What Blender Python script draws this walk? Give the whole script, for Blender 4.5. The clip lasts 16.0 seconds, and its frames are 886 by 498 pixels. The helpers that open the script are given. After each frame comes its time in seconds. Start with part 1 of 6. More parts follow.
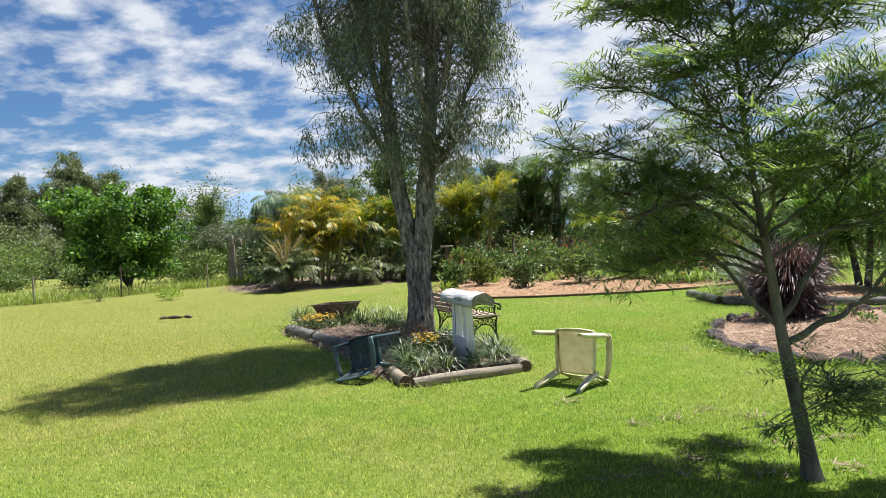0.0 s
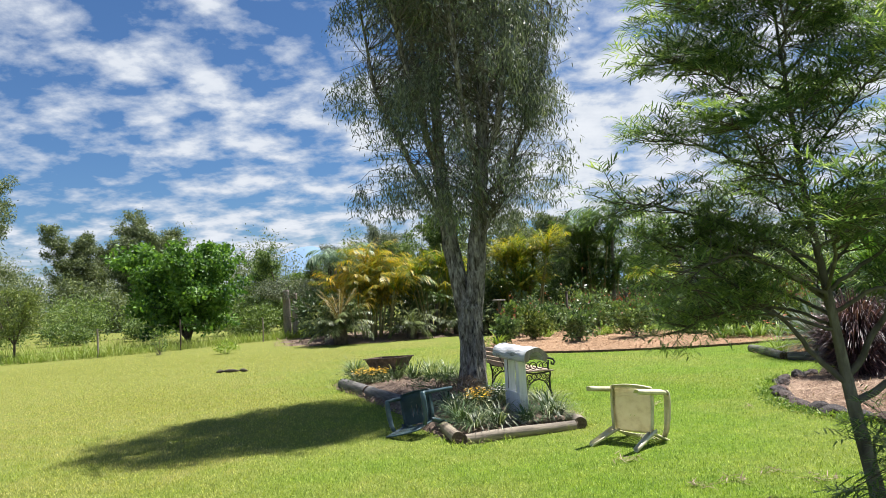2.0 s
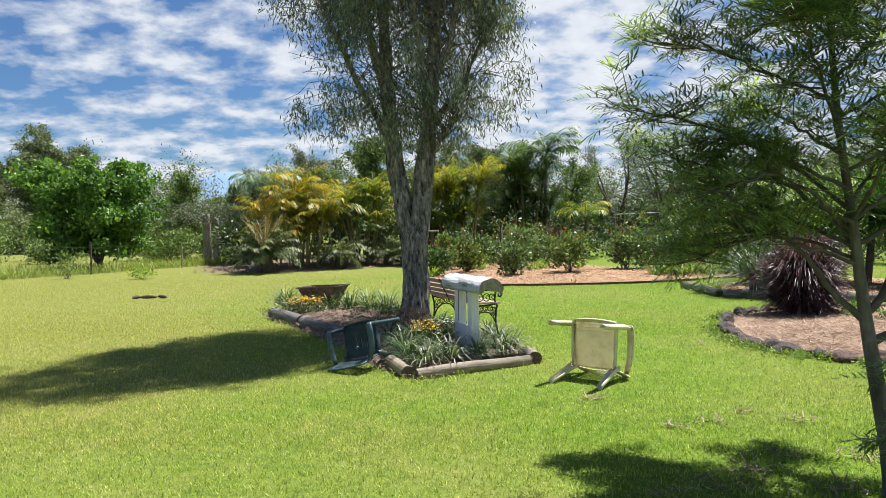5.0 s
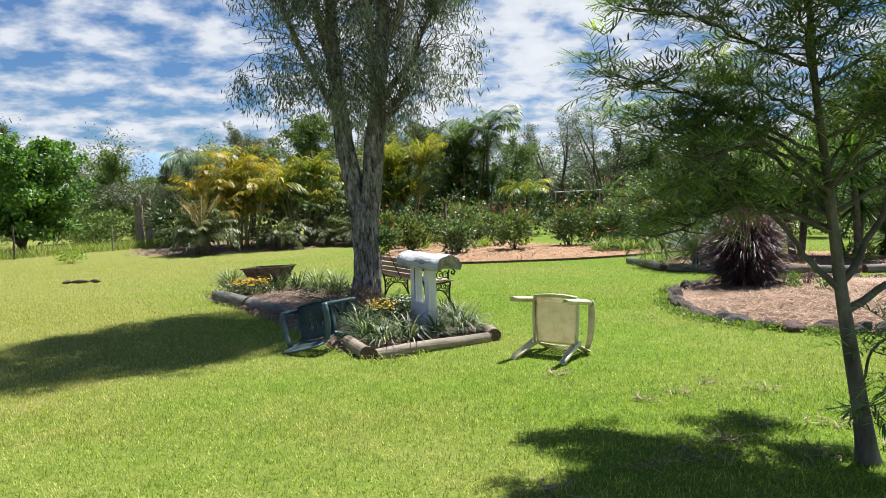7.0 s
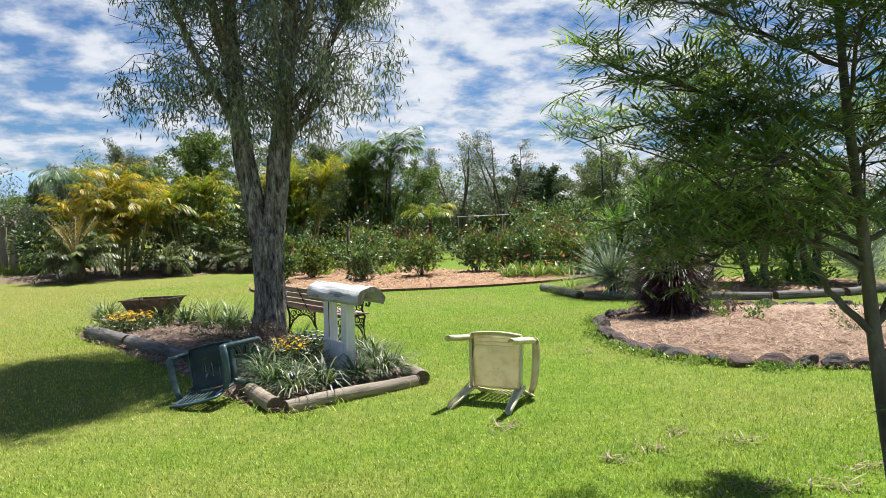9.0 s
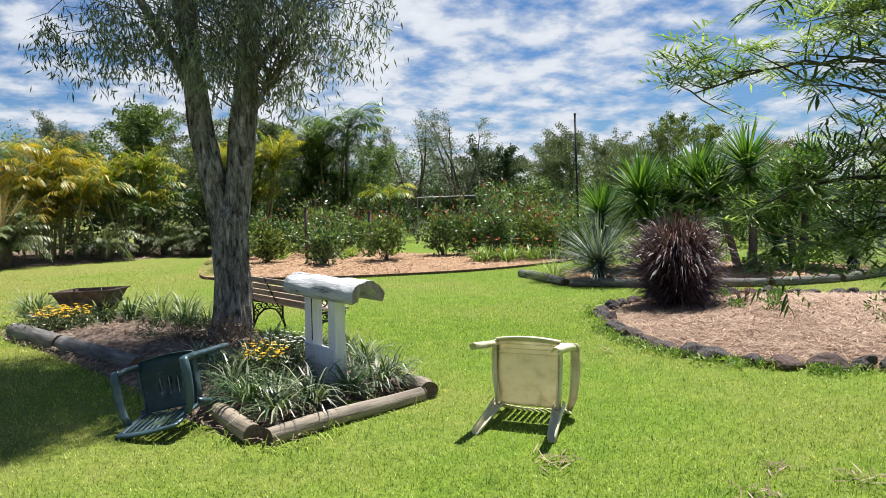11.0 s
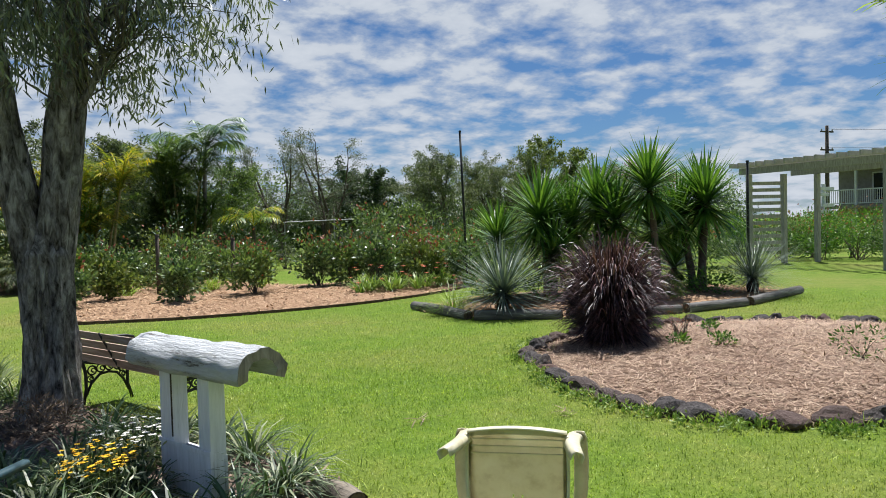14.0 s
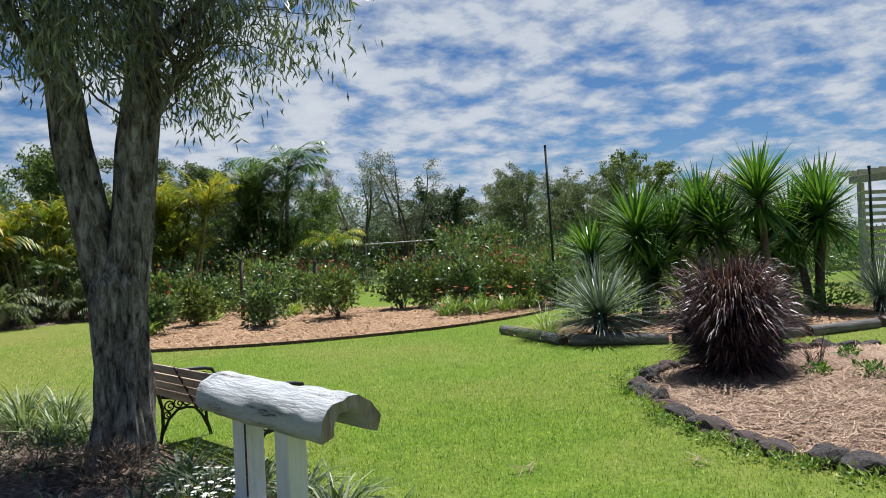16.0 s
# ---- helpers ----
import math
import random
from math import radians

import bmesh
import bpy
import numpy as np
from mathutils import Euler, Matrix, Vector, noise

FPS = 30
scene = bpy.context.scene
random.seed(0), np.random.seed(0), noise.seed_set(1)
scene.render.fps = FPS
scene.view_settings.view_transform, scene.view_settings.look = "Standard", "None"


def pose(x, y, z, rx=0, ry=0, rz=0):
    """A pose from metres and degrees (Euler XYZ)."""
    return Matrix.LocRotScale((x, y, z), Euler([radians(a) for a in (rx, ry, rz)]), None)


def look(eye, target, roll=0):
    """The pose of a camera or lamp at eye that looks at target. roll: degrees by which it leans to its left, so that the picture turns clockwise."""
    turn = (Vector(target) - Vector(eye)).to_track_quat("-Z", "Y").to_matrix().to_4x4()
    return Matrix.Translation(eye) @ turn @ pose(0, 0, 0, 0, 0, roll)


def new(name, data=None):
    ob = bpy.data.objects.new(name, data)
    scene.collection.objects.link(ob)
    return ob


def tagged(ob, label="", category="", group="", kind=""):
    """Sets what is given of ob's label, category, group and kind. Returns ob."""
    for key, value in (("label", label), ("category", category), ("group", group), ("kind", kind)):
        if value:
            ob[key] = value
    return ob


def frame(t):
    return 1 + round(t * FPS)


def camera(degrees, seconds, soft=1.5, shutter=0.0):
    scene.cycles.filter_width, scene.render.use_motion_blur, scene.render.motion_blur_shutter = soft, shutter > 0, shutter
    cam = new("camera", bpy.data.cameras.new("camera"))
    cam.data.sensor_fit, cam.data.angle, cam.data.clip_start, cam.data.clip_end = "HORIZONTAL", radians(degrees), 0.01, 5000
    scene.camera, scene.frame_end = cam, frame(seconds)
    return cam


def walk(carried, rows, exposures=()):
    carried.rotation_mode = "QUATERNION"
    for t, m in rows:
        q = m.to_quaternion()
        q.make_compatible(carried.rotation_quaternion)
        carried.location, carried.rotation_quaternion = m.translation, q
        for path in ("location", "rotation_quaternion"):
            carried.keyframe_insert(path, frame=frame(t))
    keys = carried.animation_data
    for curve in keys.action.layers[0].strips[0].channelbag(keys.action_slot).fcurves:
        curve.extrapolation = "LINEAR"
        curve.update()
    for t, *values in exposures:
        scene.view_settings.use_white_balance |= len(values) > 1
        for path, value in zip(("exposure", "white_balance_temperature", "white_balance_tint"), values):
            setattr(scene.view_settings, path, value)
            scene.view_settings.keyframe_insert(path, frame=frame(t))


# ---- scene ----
cam = camera(63.1, 16.0, soft=0.9)
PATH = [
    (0, (0.741, -0.551, 1.646), (0.56, 1.441, 1.613), -2.6),
    (0.5, (0.766, -0.555, 1.65), (0.459, 1.421, 1.704), -2.6),
    (1, (0.757, -0.557, 1.644), (0.42, 1.411, 1.757), -2.5),
    (1.5, (0.756, -0.565, 1.638), (0.423, 1.402, 1.773), -2.5),
    (2, (0.751, -0.57, 1.651), (0.434, 1.4, 1.773), -2.8),
    (2.5, (0.74, -0.577, 1.655), (0.435, 1.398, 1.746), -2.9),
    (3, (0.719, -0.563, 1.647), (0.43, 1.416, 1.686), -3.0),
    (3.5, (0.619, -0.466, 1.622), (0.361, 1.517, 1.594), -2.7),
    (4, (0.575, -0.236, 1.604), (0.359, 1.751, 1.534), -2.1),
    (4.2, (0.535, -0.155, 1.592), (0.345, 1.834, 1.525), -1.7),
    (6.3, (0.104, 0.311, 1.534), (0.081, 2.309, 1.434), -1.7),
    (6.5, (0.103, 0.32, 1.523), (0.098, 2.317, 1.411), -1.8),
    (7, (0.108, 0.279, 1.532), (0.168, 2.274, 1.402), -1.5),
    (7.5, (0.099, 0.369, 1.516), (0.246, 2.36, 1.408), -1.0),
    (8, (0.091, 0.608, 1.514), (0.298, 2.596, 1.441), -0.6),
    (8.5, (0.071, 0.934, 1.554), (0.339, 2.916, 1.501), -0.7),
    (9, (-0.104, 1.277, 1.534), (0.246, 3.245, 1.465), -1.1),
    (9.2, (-0.14, 1.418, 1.526), (0.244, 3.379, 1.44), -1.1),
    (11.3, (-0.397, 2.801, 1.534), (0.106, 4.733, 1.406), -1.1),
    (11.5, (-0.382, 2.941, 1.549), (0.13, 4.87, 1.416), -1.3),
    (12, (-0.387, 3.227, 1.534), (0.155, 5.147, 1.391), -1.3),
    (12.5, (-0.451, 3.56, 1.55), (0.164, 5.458, 1.411), -1.4),
    (13, (-0.388, 3.846, 1.525), (0.315, 5.714, 1.403), -1.8),
    (13.5, (-0.271, 4.133, 1.555), (0.508, 5.973, 1.462), -1.9),
    (14, (-0.293, 4.42, 1.543), (0.559, 6.228, 1.479), -1.5),
    (14.5, (-0.276, 4.723, 1.538), (0.579, 6.531, 1.505), -1.8),
    (15, (-0.176, 4.943, 1.532), (0.545, 6.808, 1.531), -3.1),
    (15.5, (-0.132, 5.077, 1.549), (0.514, 6.969, 1.552), -3.2),
    (16, (-0.175, 5.128, 1.543), (0.479, 7.018, 1.542), -2.6),
]
walk(cam, [(t, look(eye, target, roll)) for t, eye, target, roll in PATH], [(0, 1.05, 6250, 11), (8, 1.05, 6250, 11), (12.5, 0.88, 6200, 11), (14.5, 0.63, 6000, 10), (16, 0.64, 6000, 10)])

# ---- world, sun ----
SUN_TO = Vector((0.255, 0.275, 0.93)).normalized()
world = bpy.data.worlds.new("sky")
scene.world = world
world.use_nodes = True
wn, wl = world.node_tree.nodes, world.node_tree.links
wn.clear()


def wnode(kind, **values):
    n = wn.new(kind)
    for k, v in values.items():
        n.inputs[k].default_value = v
    return n


def wmath(op, a, b):
    n = wn.new("ShaderNodeMath")
    n.operation = op
    for i, v in enumerate((a, b)):
        if isinstance(v, (int, float)):
            n.inputs[i].default_value = v
        else:
            wl.new(v, n.inputs[i])
    return n.outputs[0]


sky = wn.new("ShaderNodeTexSky")
sky.sky_type = "NISHITA"
sky.sun_disc = False
sky.sun_elevation = radians(68)
sky.sun_rotation = radians(43)
sky.air_density, sky.dust_density, sky.ozone_density = 1.0, 0.4, 2.0
wco = wn.new("ShaderNodeTexCoord")
wsep = wn.new("ShaderNodeSeparateXYZ")
wl.new(wco.outputs["Generated"], wsep.inputs[0])
wz = wmath("ADD", wmath("MAXIMUM", wsep.outputs["Z"], 0.0), 0.24)
wcomb = wn.new("ShaderNodeCombineXYZ")
wl.new(wmath("DIVIDE", wsep.outputs["X"], wz), wcomb.inputs[0])
wl.new(wmath("DIVIDE", wsep.outputs["Y"], wz), wcomb.inputs[1])
cl1 = wnode("ShaderNodeTexNoise", Scale=6.4, Detail=10.0, Roughness=0.56, Distortion=0.08)
cl2 = wnode("ShaderNodeTexNoise", Scale=0.7, Detail=3.0, Roughness=0.5)
wl.new(wcomb.outputs[0], cl1.inputs["Vector"])
wl.new(wcomb.outputs[0], cl2.inputs["Vector"])
cover = wmath("ADD", wmath("MULTIPLY", cl1.outputs["Fac"], 0.68), wmath("MULTIPLY", cl2.outputs["Fac"], 0.42))
low = wmath("MULTIPLY", wmath("SUBTRACT", 0.42, wsep.outputs["Z"]), 0.24)
cover = wmath("ADD", cover, low)
bank = wmath("ABSOLUTE", wmath("SUBTRACT", wsep.outputs["X"], 0.22), 0.0)
cover = wmath("ADD", cover, wmath("SUBTRACT", 0.028, wmath("MULTIPLY", bank, 0.075)))
cramp = wn.new("ShaderNodeValToRGB")
cramp.color_ramp.elements[0].position, cramp.color_ramp.elements[0].color = 0.505, (0, 0, 0, 1)
cramp.color_ramp.elements[1].position, cramp.color_ramp.elements[1].color = 0.655, (1, 1, 1, 1)
wl.new(cover, cramp.inputs[0])
cshade = wn.new("ShaderNodeValToRGB")
cshade.color_ramp.elements[0].position, cshade.color_ramp.elements[0].color = 0.505, (7.2, 7.9, 8.9, 1)
cshade.color_ramp.elements[1].position, cshade.color_ramp.elements[1].color = 0.74, (10.4, 10.7, 11.0, 1)
wl.new(cover, cshade.inputs[0])
wmix = wn.new("ShaderNodeMixRGB")
wl.new(cramp.outputs[0], wmix.inputs[0])
wblue = wn.new("ShaderNodeMixRGB")
wblue.blend_type = "MULTIPLY"
wblue.inputs[0].default_value = 1.0
wblue.inputs[2].default_value = (0.62, 0.86, 1.12, 1)
wl.new(sky.outputs[0], wblue.inputs[1])
wl.new(wblue.outputs[0], wmix.inputs[1])
wl.new(cshade.outputs[0], wmix.inputs[2])
wbg = wnode("ShaderNodeBackground", Strength=0.040)
wout = wn.new("ShaderNodeOutputWorld")
wl.new(wmix.outputs[0], wbg.inputs[0])
wl.new(wbg.outputs[0], wout.inputs[0])

sun_data = bpy.data.lights.new("sun", "SUN")
sun_data.energy, sun_data.angle, sun_data.color = 5.0, radians(0.5), (1.0, 0.95, 0.87)
sun = new("sun", sun_data)
sun.matrix_world = look(SUN_TO * 60, (0, 0, 0))

# ---- materials ----


def lin(r, g, b):
    """Linear colour from 0..255 values."""
    return tuple(((v / 255) / 12.92 if v < 10 else ((v / 255 + 0.055) / 1.055) ** 2.4) for v in (r, g, b)) + (1,)


class Mat:
    """A small builder of node materials."""

    def __init__(self, name, rough=0.7, metal=0.0, spec=0.3):
        self.m = bpy.data.materials.new(name)
        self.m.use_nodes = True
        self.n, self.l = self.m.node_tree.nodes, self.m.node_tree.links
        self.b = self.n["Principled BSDF"]
        self.out = self.n["Material Output"]
        self.b.inputs["Roughness"].default_value = rough
        self.b.inputs["Metallic"].default_value = metal
        self.b.inputs["Specular IOR Level"].default_value = spec
        self.co = self.n.new("ShaderNodeTexCoord").outputs["Object"]

    def scaled(self, sx, sy, sz):
        mp = self.n.new("ShaderNodeMapping")
        mp.inputs["Scale"].default_value = (sx, sy, sz)
        self.l.new(self.co, mp.inputs[0])
        return mp.outputs[0]

    def noise(self, scale, detail=4.0, rough=0.55, vec=None, dist=0.0):
        t = self.n.new("ShaderNodeTexNoise")
        t.inputs["Scale"].default_value, t.inputs["Detail"].default_value = scale, detail
        t.inputs["Roughness"].default_value, t.inputs["Distortion"].default_value = rough, dist
        self.l.new(vec or self.co, t.inputs["Vector"])
        return t.outputs["Fac"]

    def ramp(self, fac, stops):
        r = self.n.new("ShaderNodeValToRGB")
        e = r.color_ramp.elements
        while len(e) < len(stops):
            e.new(0.5)
        for el, (p, c) in zip(e, stops):
            el.position, el.color = p, c
        self.l.new(fac, r.inputs[0])
        return r.outputs[0]

    def mix(self, fac, a, b, mode="MIX"):
        x = self.n.new("ShaderNodeMixRGB")
        x.blend_type = mode
        for i, v in enumerate((fac, a, b)):
            if isinstance(v, (int, float)):
                x.inputs[i].default_value = v
            elif isinstance(v, tuple):
                x.inputs[i].default_value = v
            else:
                self.l.new(v, x.inputs[i])
        return x.outputs[0]

    def island(self):
        return self.n.new("ShaderNodeNewGeometry").outputs["Random Per Island"]

    def objrand(self):
        return self.n.new("ShaderNodeObjectInfo").outputs["Random"]

    def color(self, c):
        if isinstance(c, tuple):
            self.b.inputs["Base Color"].default_value = c
        else:
            self.l.new(c, self.b.inputs["Base Color"])
        return self

    def bump(self, fac, strength=0.4, dist=0.02):
        bp = self.n.new("ShaderNodeBump")
        bp.inputs["Strength"].default_value, bp.inputs["Distance"].default_value = strength, dist
        self.l.new(fac, bp.inputs["Height"])
        self.l.new(bp.outputs[0], self.b.inputs["Normal"])
        return self

    def translucent(self, c, amount=0.4):
        t = self.n.new("ShaderNodeBsdfTranslucent")
        if isinstance(c, tuple):
            t.inputs[0].default_value = c
        else:
            self.l.new(c, t.inputs[0])
        x = self.n.new("ShaderNodeMixShader")
        x.inputs[0].default_value = amount
        self.l.new(self.b.outputs[0], x.inputs[1])
        self.l.new(t.outputs[0], x.inputs[2])
        self.l.new(x.outputs[0], self.out.inputs[0])
        return self


def leaf_mat(name, dark, mid, light, rough=0.5, glow=0.35, spec=0.35, big=0.8, mid_at=0.55, wash=0.45):
    """Leaves: colour varies leaf by leaf and over the crown; light shines through."""
    rough, spec, glow = min(0.8, rough + 0.06), spec * 0.8, glow * 0.62
    m = Mat(name, rough, 0, spec)
    c = m.ramp(m.island(), [(0.0, dark), (mid_at, mid), (1.0, light)])
    c = m.mix(m.ramp(m.noise(big, 2), [(0.4, (0, 0, 0, 1)), (0.7, (wash, wash, wash, 1))]), c, light)
    m.color(c)
    warm = m.mix(1.0, c, (1.5, 1.55, 0.7, 1), "MULTIPLY")
    return m.translucent(warm, glow).m


def lawn_colours(m, blade):
    a = m.noise(0.35, 4, 0.6)
    b = m.noise(3.4, 6, 0.72)
    sep = m.n.new("ShaderNodeSeparateXYZ")
    m.l.new(m.co, sep.inputs[0])
    green = m.ramp(b, [(0.3, (0.15, 0.25, 0.032, 1)), (0.55, (0.222, 0.325, 0.045, 1)), (0.75, (0.305, 0.365, 0.072, 1))])
    dry = m.ramp(b, [(0.3, (0.27, 0.315, 0.065, 1)), (0.6, (0.335, 0.335, 0.11, 1)), (0.8, (0.41, 0.36, 0.165, 1))])
    left = m.n.new("ShaderNodeMapRange")
    left.inputs["From Min"].default_value, left.inputs["From Max"].default_value = 1.0, -9.0
    m.l.new(sep.outputs["X"], left.inputs["Value"])
    k = m.n.new("ShaderNodeMath")
    k.operation = "MULTIPLY_ADD"
    m.l.new(left.outputs[0], k.inputs[0])
    k.inputs[1].default_value = 0.42
    m.l.new(a, k.inputs[2])
    dryness = m.ramp(k.outputs[0], [(0.43, (0, 0, 0, 1)), (0.76, (1, 1, 1, 1))])
    c = m.mix(dryness, green, dry)
    c = m.mix(1.0, c, m.ramp(m.noise(17, 4, 0.7), [(0.3, (0.7, 0.75, 0.66, 1)), (0.5, (1, 1, 1, 1)), (0.7, (1.2, 1.16, 1.16, 1))]), "MULTIPLY")
    if blade:
        tone = m.ramp(m.island(), [(0.0, (0.5, 0.56, 0.42, 1)), (0.45, (1.0, 1.0, 0.9, 1)), (0.85, (1.42, 1.36, 1.2, 1)), (1.0, (2.1, 1.8, 2.0, 1))])
        c = m.mix(1.0, c, tone, "MULTIPLY")
    return c


M_LAWN = Mat("lawn_ground", 0.9, 0, 0.1)
lc = lawn_colours(M_LAWN, False)
M_LAWN.color(M_LAWN.mix(1.0, lc, M_LAWN.ramp(M_LAWN.noise(45, 5, 0.7), [(0.3, (0.32, 0.36, 0.26, 1)), (0.7, (0.8, 0.8, 0.72, 1))]), "MULTIPLY"))
M_LAWN.bump(M_LAWN.noise(90, 3, 0.7), 0.5, 0.03)
M_LAWN = M_LAWN.m
M_BLADE = Mat("grass_blade", 0.55, 0, 0.3)
gc = lawn_colours(M_BLADE, True)
M_BLADE.color(gc).translucent(M_BLADE.mix(1.0, gc, (1.4, 1.45, 0.8, 1), "MULTIPLY"), 0.35)
M_BLADE = M_BLADE.m


def plain(name, stops, scale, rough=0.8, bump=0.3, bscale=None, metal=0.0, spec=0.3, bdist=0.01, stretch=None):
    m = Mat(name, rough, metal, spec)
    vec = m.scaled(*stretch) if stretch else None
    a = m.noise(scale, 6, 0.62, vec)
    m.color(m.ramp(a, stops))
    m.bump(m.noise(bscale or scale * 4, 5, 0.65, vec), bump, bdist)
    return m.m


M_BARK = Mat("paper_bark", 0.9, 0, 0.15)
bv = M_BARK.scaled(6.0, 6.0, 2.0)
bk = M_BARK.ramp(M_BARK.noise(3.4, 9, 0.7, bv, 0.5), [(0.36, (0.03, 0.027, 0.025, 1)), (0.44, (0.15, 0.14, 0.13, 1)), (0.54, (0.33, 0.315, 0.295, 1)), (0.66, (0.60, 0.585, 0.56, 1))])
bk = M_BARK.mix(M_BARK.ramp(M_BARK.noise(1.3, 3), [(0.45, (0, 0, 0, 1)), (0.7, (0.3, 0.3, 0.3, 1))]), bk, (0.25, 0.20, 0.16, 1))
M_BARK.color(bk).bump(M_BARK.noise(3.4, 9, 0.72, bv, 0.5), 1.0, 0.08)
M_BARK = M_BARK.m
M_BARK2 = plain("smooth_grey_bark", [(0.3, (0.05, 0.044, 0.038, 1)), (0.55, (0.13, 0.118, 0.10, 1)), (0.75, (0.25, 0.235, 0.205, 1))], 9, 0.85, 0.5, 40, stretch=(1, 1, 0.4))
M_TWIG = plain("twig_bark", [(0.3, (0.07, 0.055, 0.045, 1)), (0.7, (0.17, 0.14, 0.11, 1))], 12, 0.9, 0.4)
M_DARKTRUNK = plain("dark_trunk", [(0.3, (0.045, 0.036, 0.03, 1)), (0.7, (0.14, 0.115, 0.09, 1))], 8, 0.9, 0.5)
M_CANE = plain("palm_cane", [(0.3, (0.16, 0.16, 0.06, 1)), (0.7, (0.36, 0.31, 0.15, 1))], 4, 0.6, 0.2, stretch=(1, 1, 6))
M_GUM = leaf_mat("gum_leaves", (0.024, 0.036, 0.026, 1), (0.08, 0.105, 0.076, 1), (0.26, 0.295, 0.225, 1), 0.36, 0.4, 0.6)
M_ACACIA = leaf_mat("feathery_leaves", (0.028, 0.062, 0.03, 1), (0.10, 0.17, 0.07, 1), (0.33, 0.41, 0.15, 1), 0.42, 0.7, 0.6, 1.6, 0.58, 0.35)
M_GOLDPALM = leaf_mat("golden_palm_leaves", (0.04, 0.10, 0.012, 1), (0.16, 0.23, 0.02, 1), (0.68, 0.40, 0.018, 1), 0.38, 0.6, 0.5, 0.7, 0.55, 0.5)
M_PALM = leaf_mat("palm_leaves", (0.035, 0.08, 0.02, 1), (0.08, 0.155, 0.03, 1), (0.20, 0.27, 0.05, 1), 0.4, 0.35, 0.5, 0.5)
M_PALM2 = leaf_mat("lime_palm_leaves", (0.03, 0.09, 0.012, 1), (0.13, 0.23, 0.022, 1), (0.55, 0.40, 0.03, 1), 0.36, 0.65, 0.5, 0.6, 0.6)
M_BLUEPALM = leaf_mat("blue_green_palm_leaves", (0.05, 0.10, 0.055, 1), (0.11, 0.18, 0.10, 1), (0.26, 0.35, 0.22, 1), 0.35, 0.35, 0.6, 0.5)
M_CYCAD = leaf_mat("cycad_leaves", (0.025, 0.05, 0.016, 1), (0.08, 0.12, 0.034, 1), (0.22, 0.25, 0.08, 1), 0.4, 0.25, 0.5, 1.0)
M_CYCADDRY = leaf_mat("bronze_cycad_leaves", (0.14, 0.10, 0.04, 1), (0.28, 0.21, 0.09, 1), (0.42, 0.34, 0.16, 1), 0.5, 0.25, 0.4, 1.0)
M_MULB = leaf_mat("broad_bright_leaves", (0.018, 0.06, 0.012, 1), (0.06, 0.15, 0.024, 1), (0.20, 0.34, 0.06, 1), 0.4, 0.5, 0.5, 0.5)
M_WOODS = leaf_mat("olive_tree_leaves", (0.045, 0.068, 0.034, 1), (0.115, 0.15, 0.075, 1), (0.25, 0.285, 0.15, 1), 0.5, 0.35, 0.4, 0.25)
M_WOODS2 = leaf_mat("green_tree_leaves", (0.035, 0.07, 0.02, 1), (0.105, 0.165, 0.05, 1), (0.26, 0.34, 0.11, 1), 0.5, 0.4, 0.4, 0.25)
M_LIMETREE = leaf_mat("yellow_green_leaves", (0.04, 0.075, 0.018, 1), (0.115, 0.16, 0.04, 1), (0.28, 0.33, 0.09, 1), 0.5, 0.3, 0.4, 0.4)
M_GREYLEAF = leaf_mat("grey_green_leaves", (0.06, 0.08, 0.055, 1), (0.14, 0.168, 0.115, 1), (0.27, 0.30, 0.215, 1), 0.6, 0.25, 0.3, 0.5)
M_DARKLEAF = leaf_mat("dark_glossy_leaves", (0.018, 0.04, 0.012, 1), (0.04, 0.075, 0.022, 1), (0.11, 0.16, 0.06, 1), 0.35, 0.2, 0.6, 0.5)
M_ROSE = leaf_mat("rose_leaves", (0.018, 0.045, 0.014, 1), (0.07, 0.135, 0.04, 1), (0.27, 0.36, 0.15, 1), 0.3, 0.4, 0.8, 1.5)
M_REDLEAF = leaf_mat("red_new_leaves", (0.13, 0.035, 0.025, 1), (0.25, 0.07, 0.045, 1), (0.35, 0.14, 0.08, 1), 0.4, 0.35, 0.5, 1.5)
M_STRAP = leaf_mat("strappy_leaves", (0.012, 0.03, 0.008, 1), (0.05, 0.095, 0.026, 1), (0.46, 0.48, 0.30, 1), 0.36, 0.3, 0.6, 6.0, 0.66, 0.15)
M_STRAPGREEN = leaf_mat("green_strappy_leaves", (0.03, 0.065, 0.014, 1), (0.12, 0.185, 0.05, 1), (0.46, 0.48, 0.28, 1), 0.4, 0.35, 0.5, 4.0, 0.6, 0.3)
M_STRAPDARK = leaf_mat("dark_strappy_leaves", (0.03, 0.065, 0.025, 1), (0.06, 0.115, 0.04, 1), (0.14, 0.20, 0.08, 1), 0.35, 0.25, 0.5, 2.5)
M_LIME = leaf_mat("lime_strappy_leaves", (0.10, 0.18, 0.02, 1), (0.22, 0.33, 0.04, 1), (0.36, 0.44, 0.08, 1), 0.4, 0.4, 0.5, 2)
M_LILY = leaf_mat("lily_leaves", (0.05, 0.115, 0.018, 1), (0.14, 0.235, 0.04, 1), (0.32, 0.41, 0.11, 1), 0.4, 0.4, 0.5, 2)
M_YUCCA = leaf_mat("yucca_leaves", (0.018, 0.06, 0.012, 1), (0.055, 0.14, 0.022, 1), (0.18, 0.31, 0.05, 1), 0.33, 0.3, 0.55, 1.2)
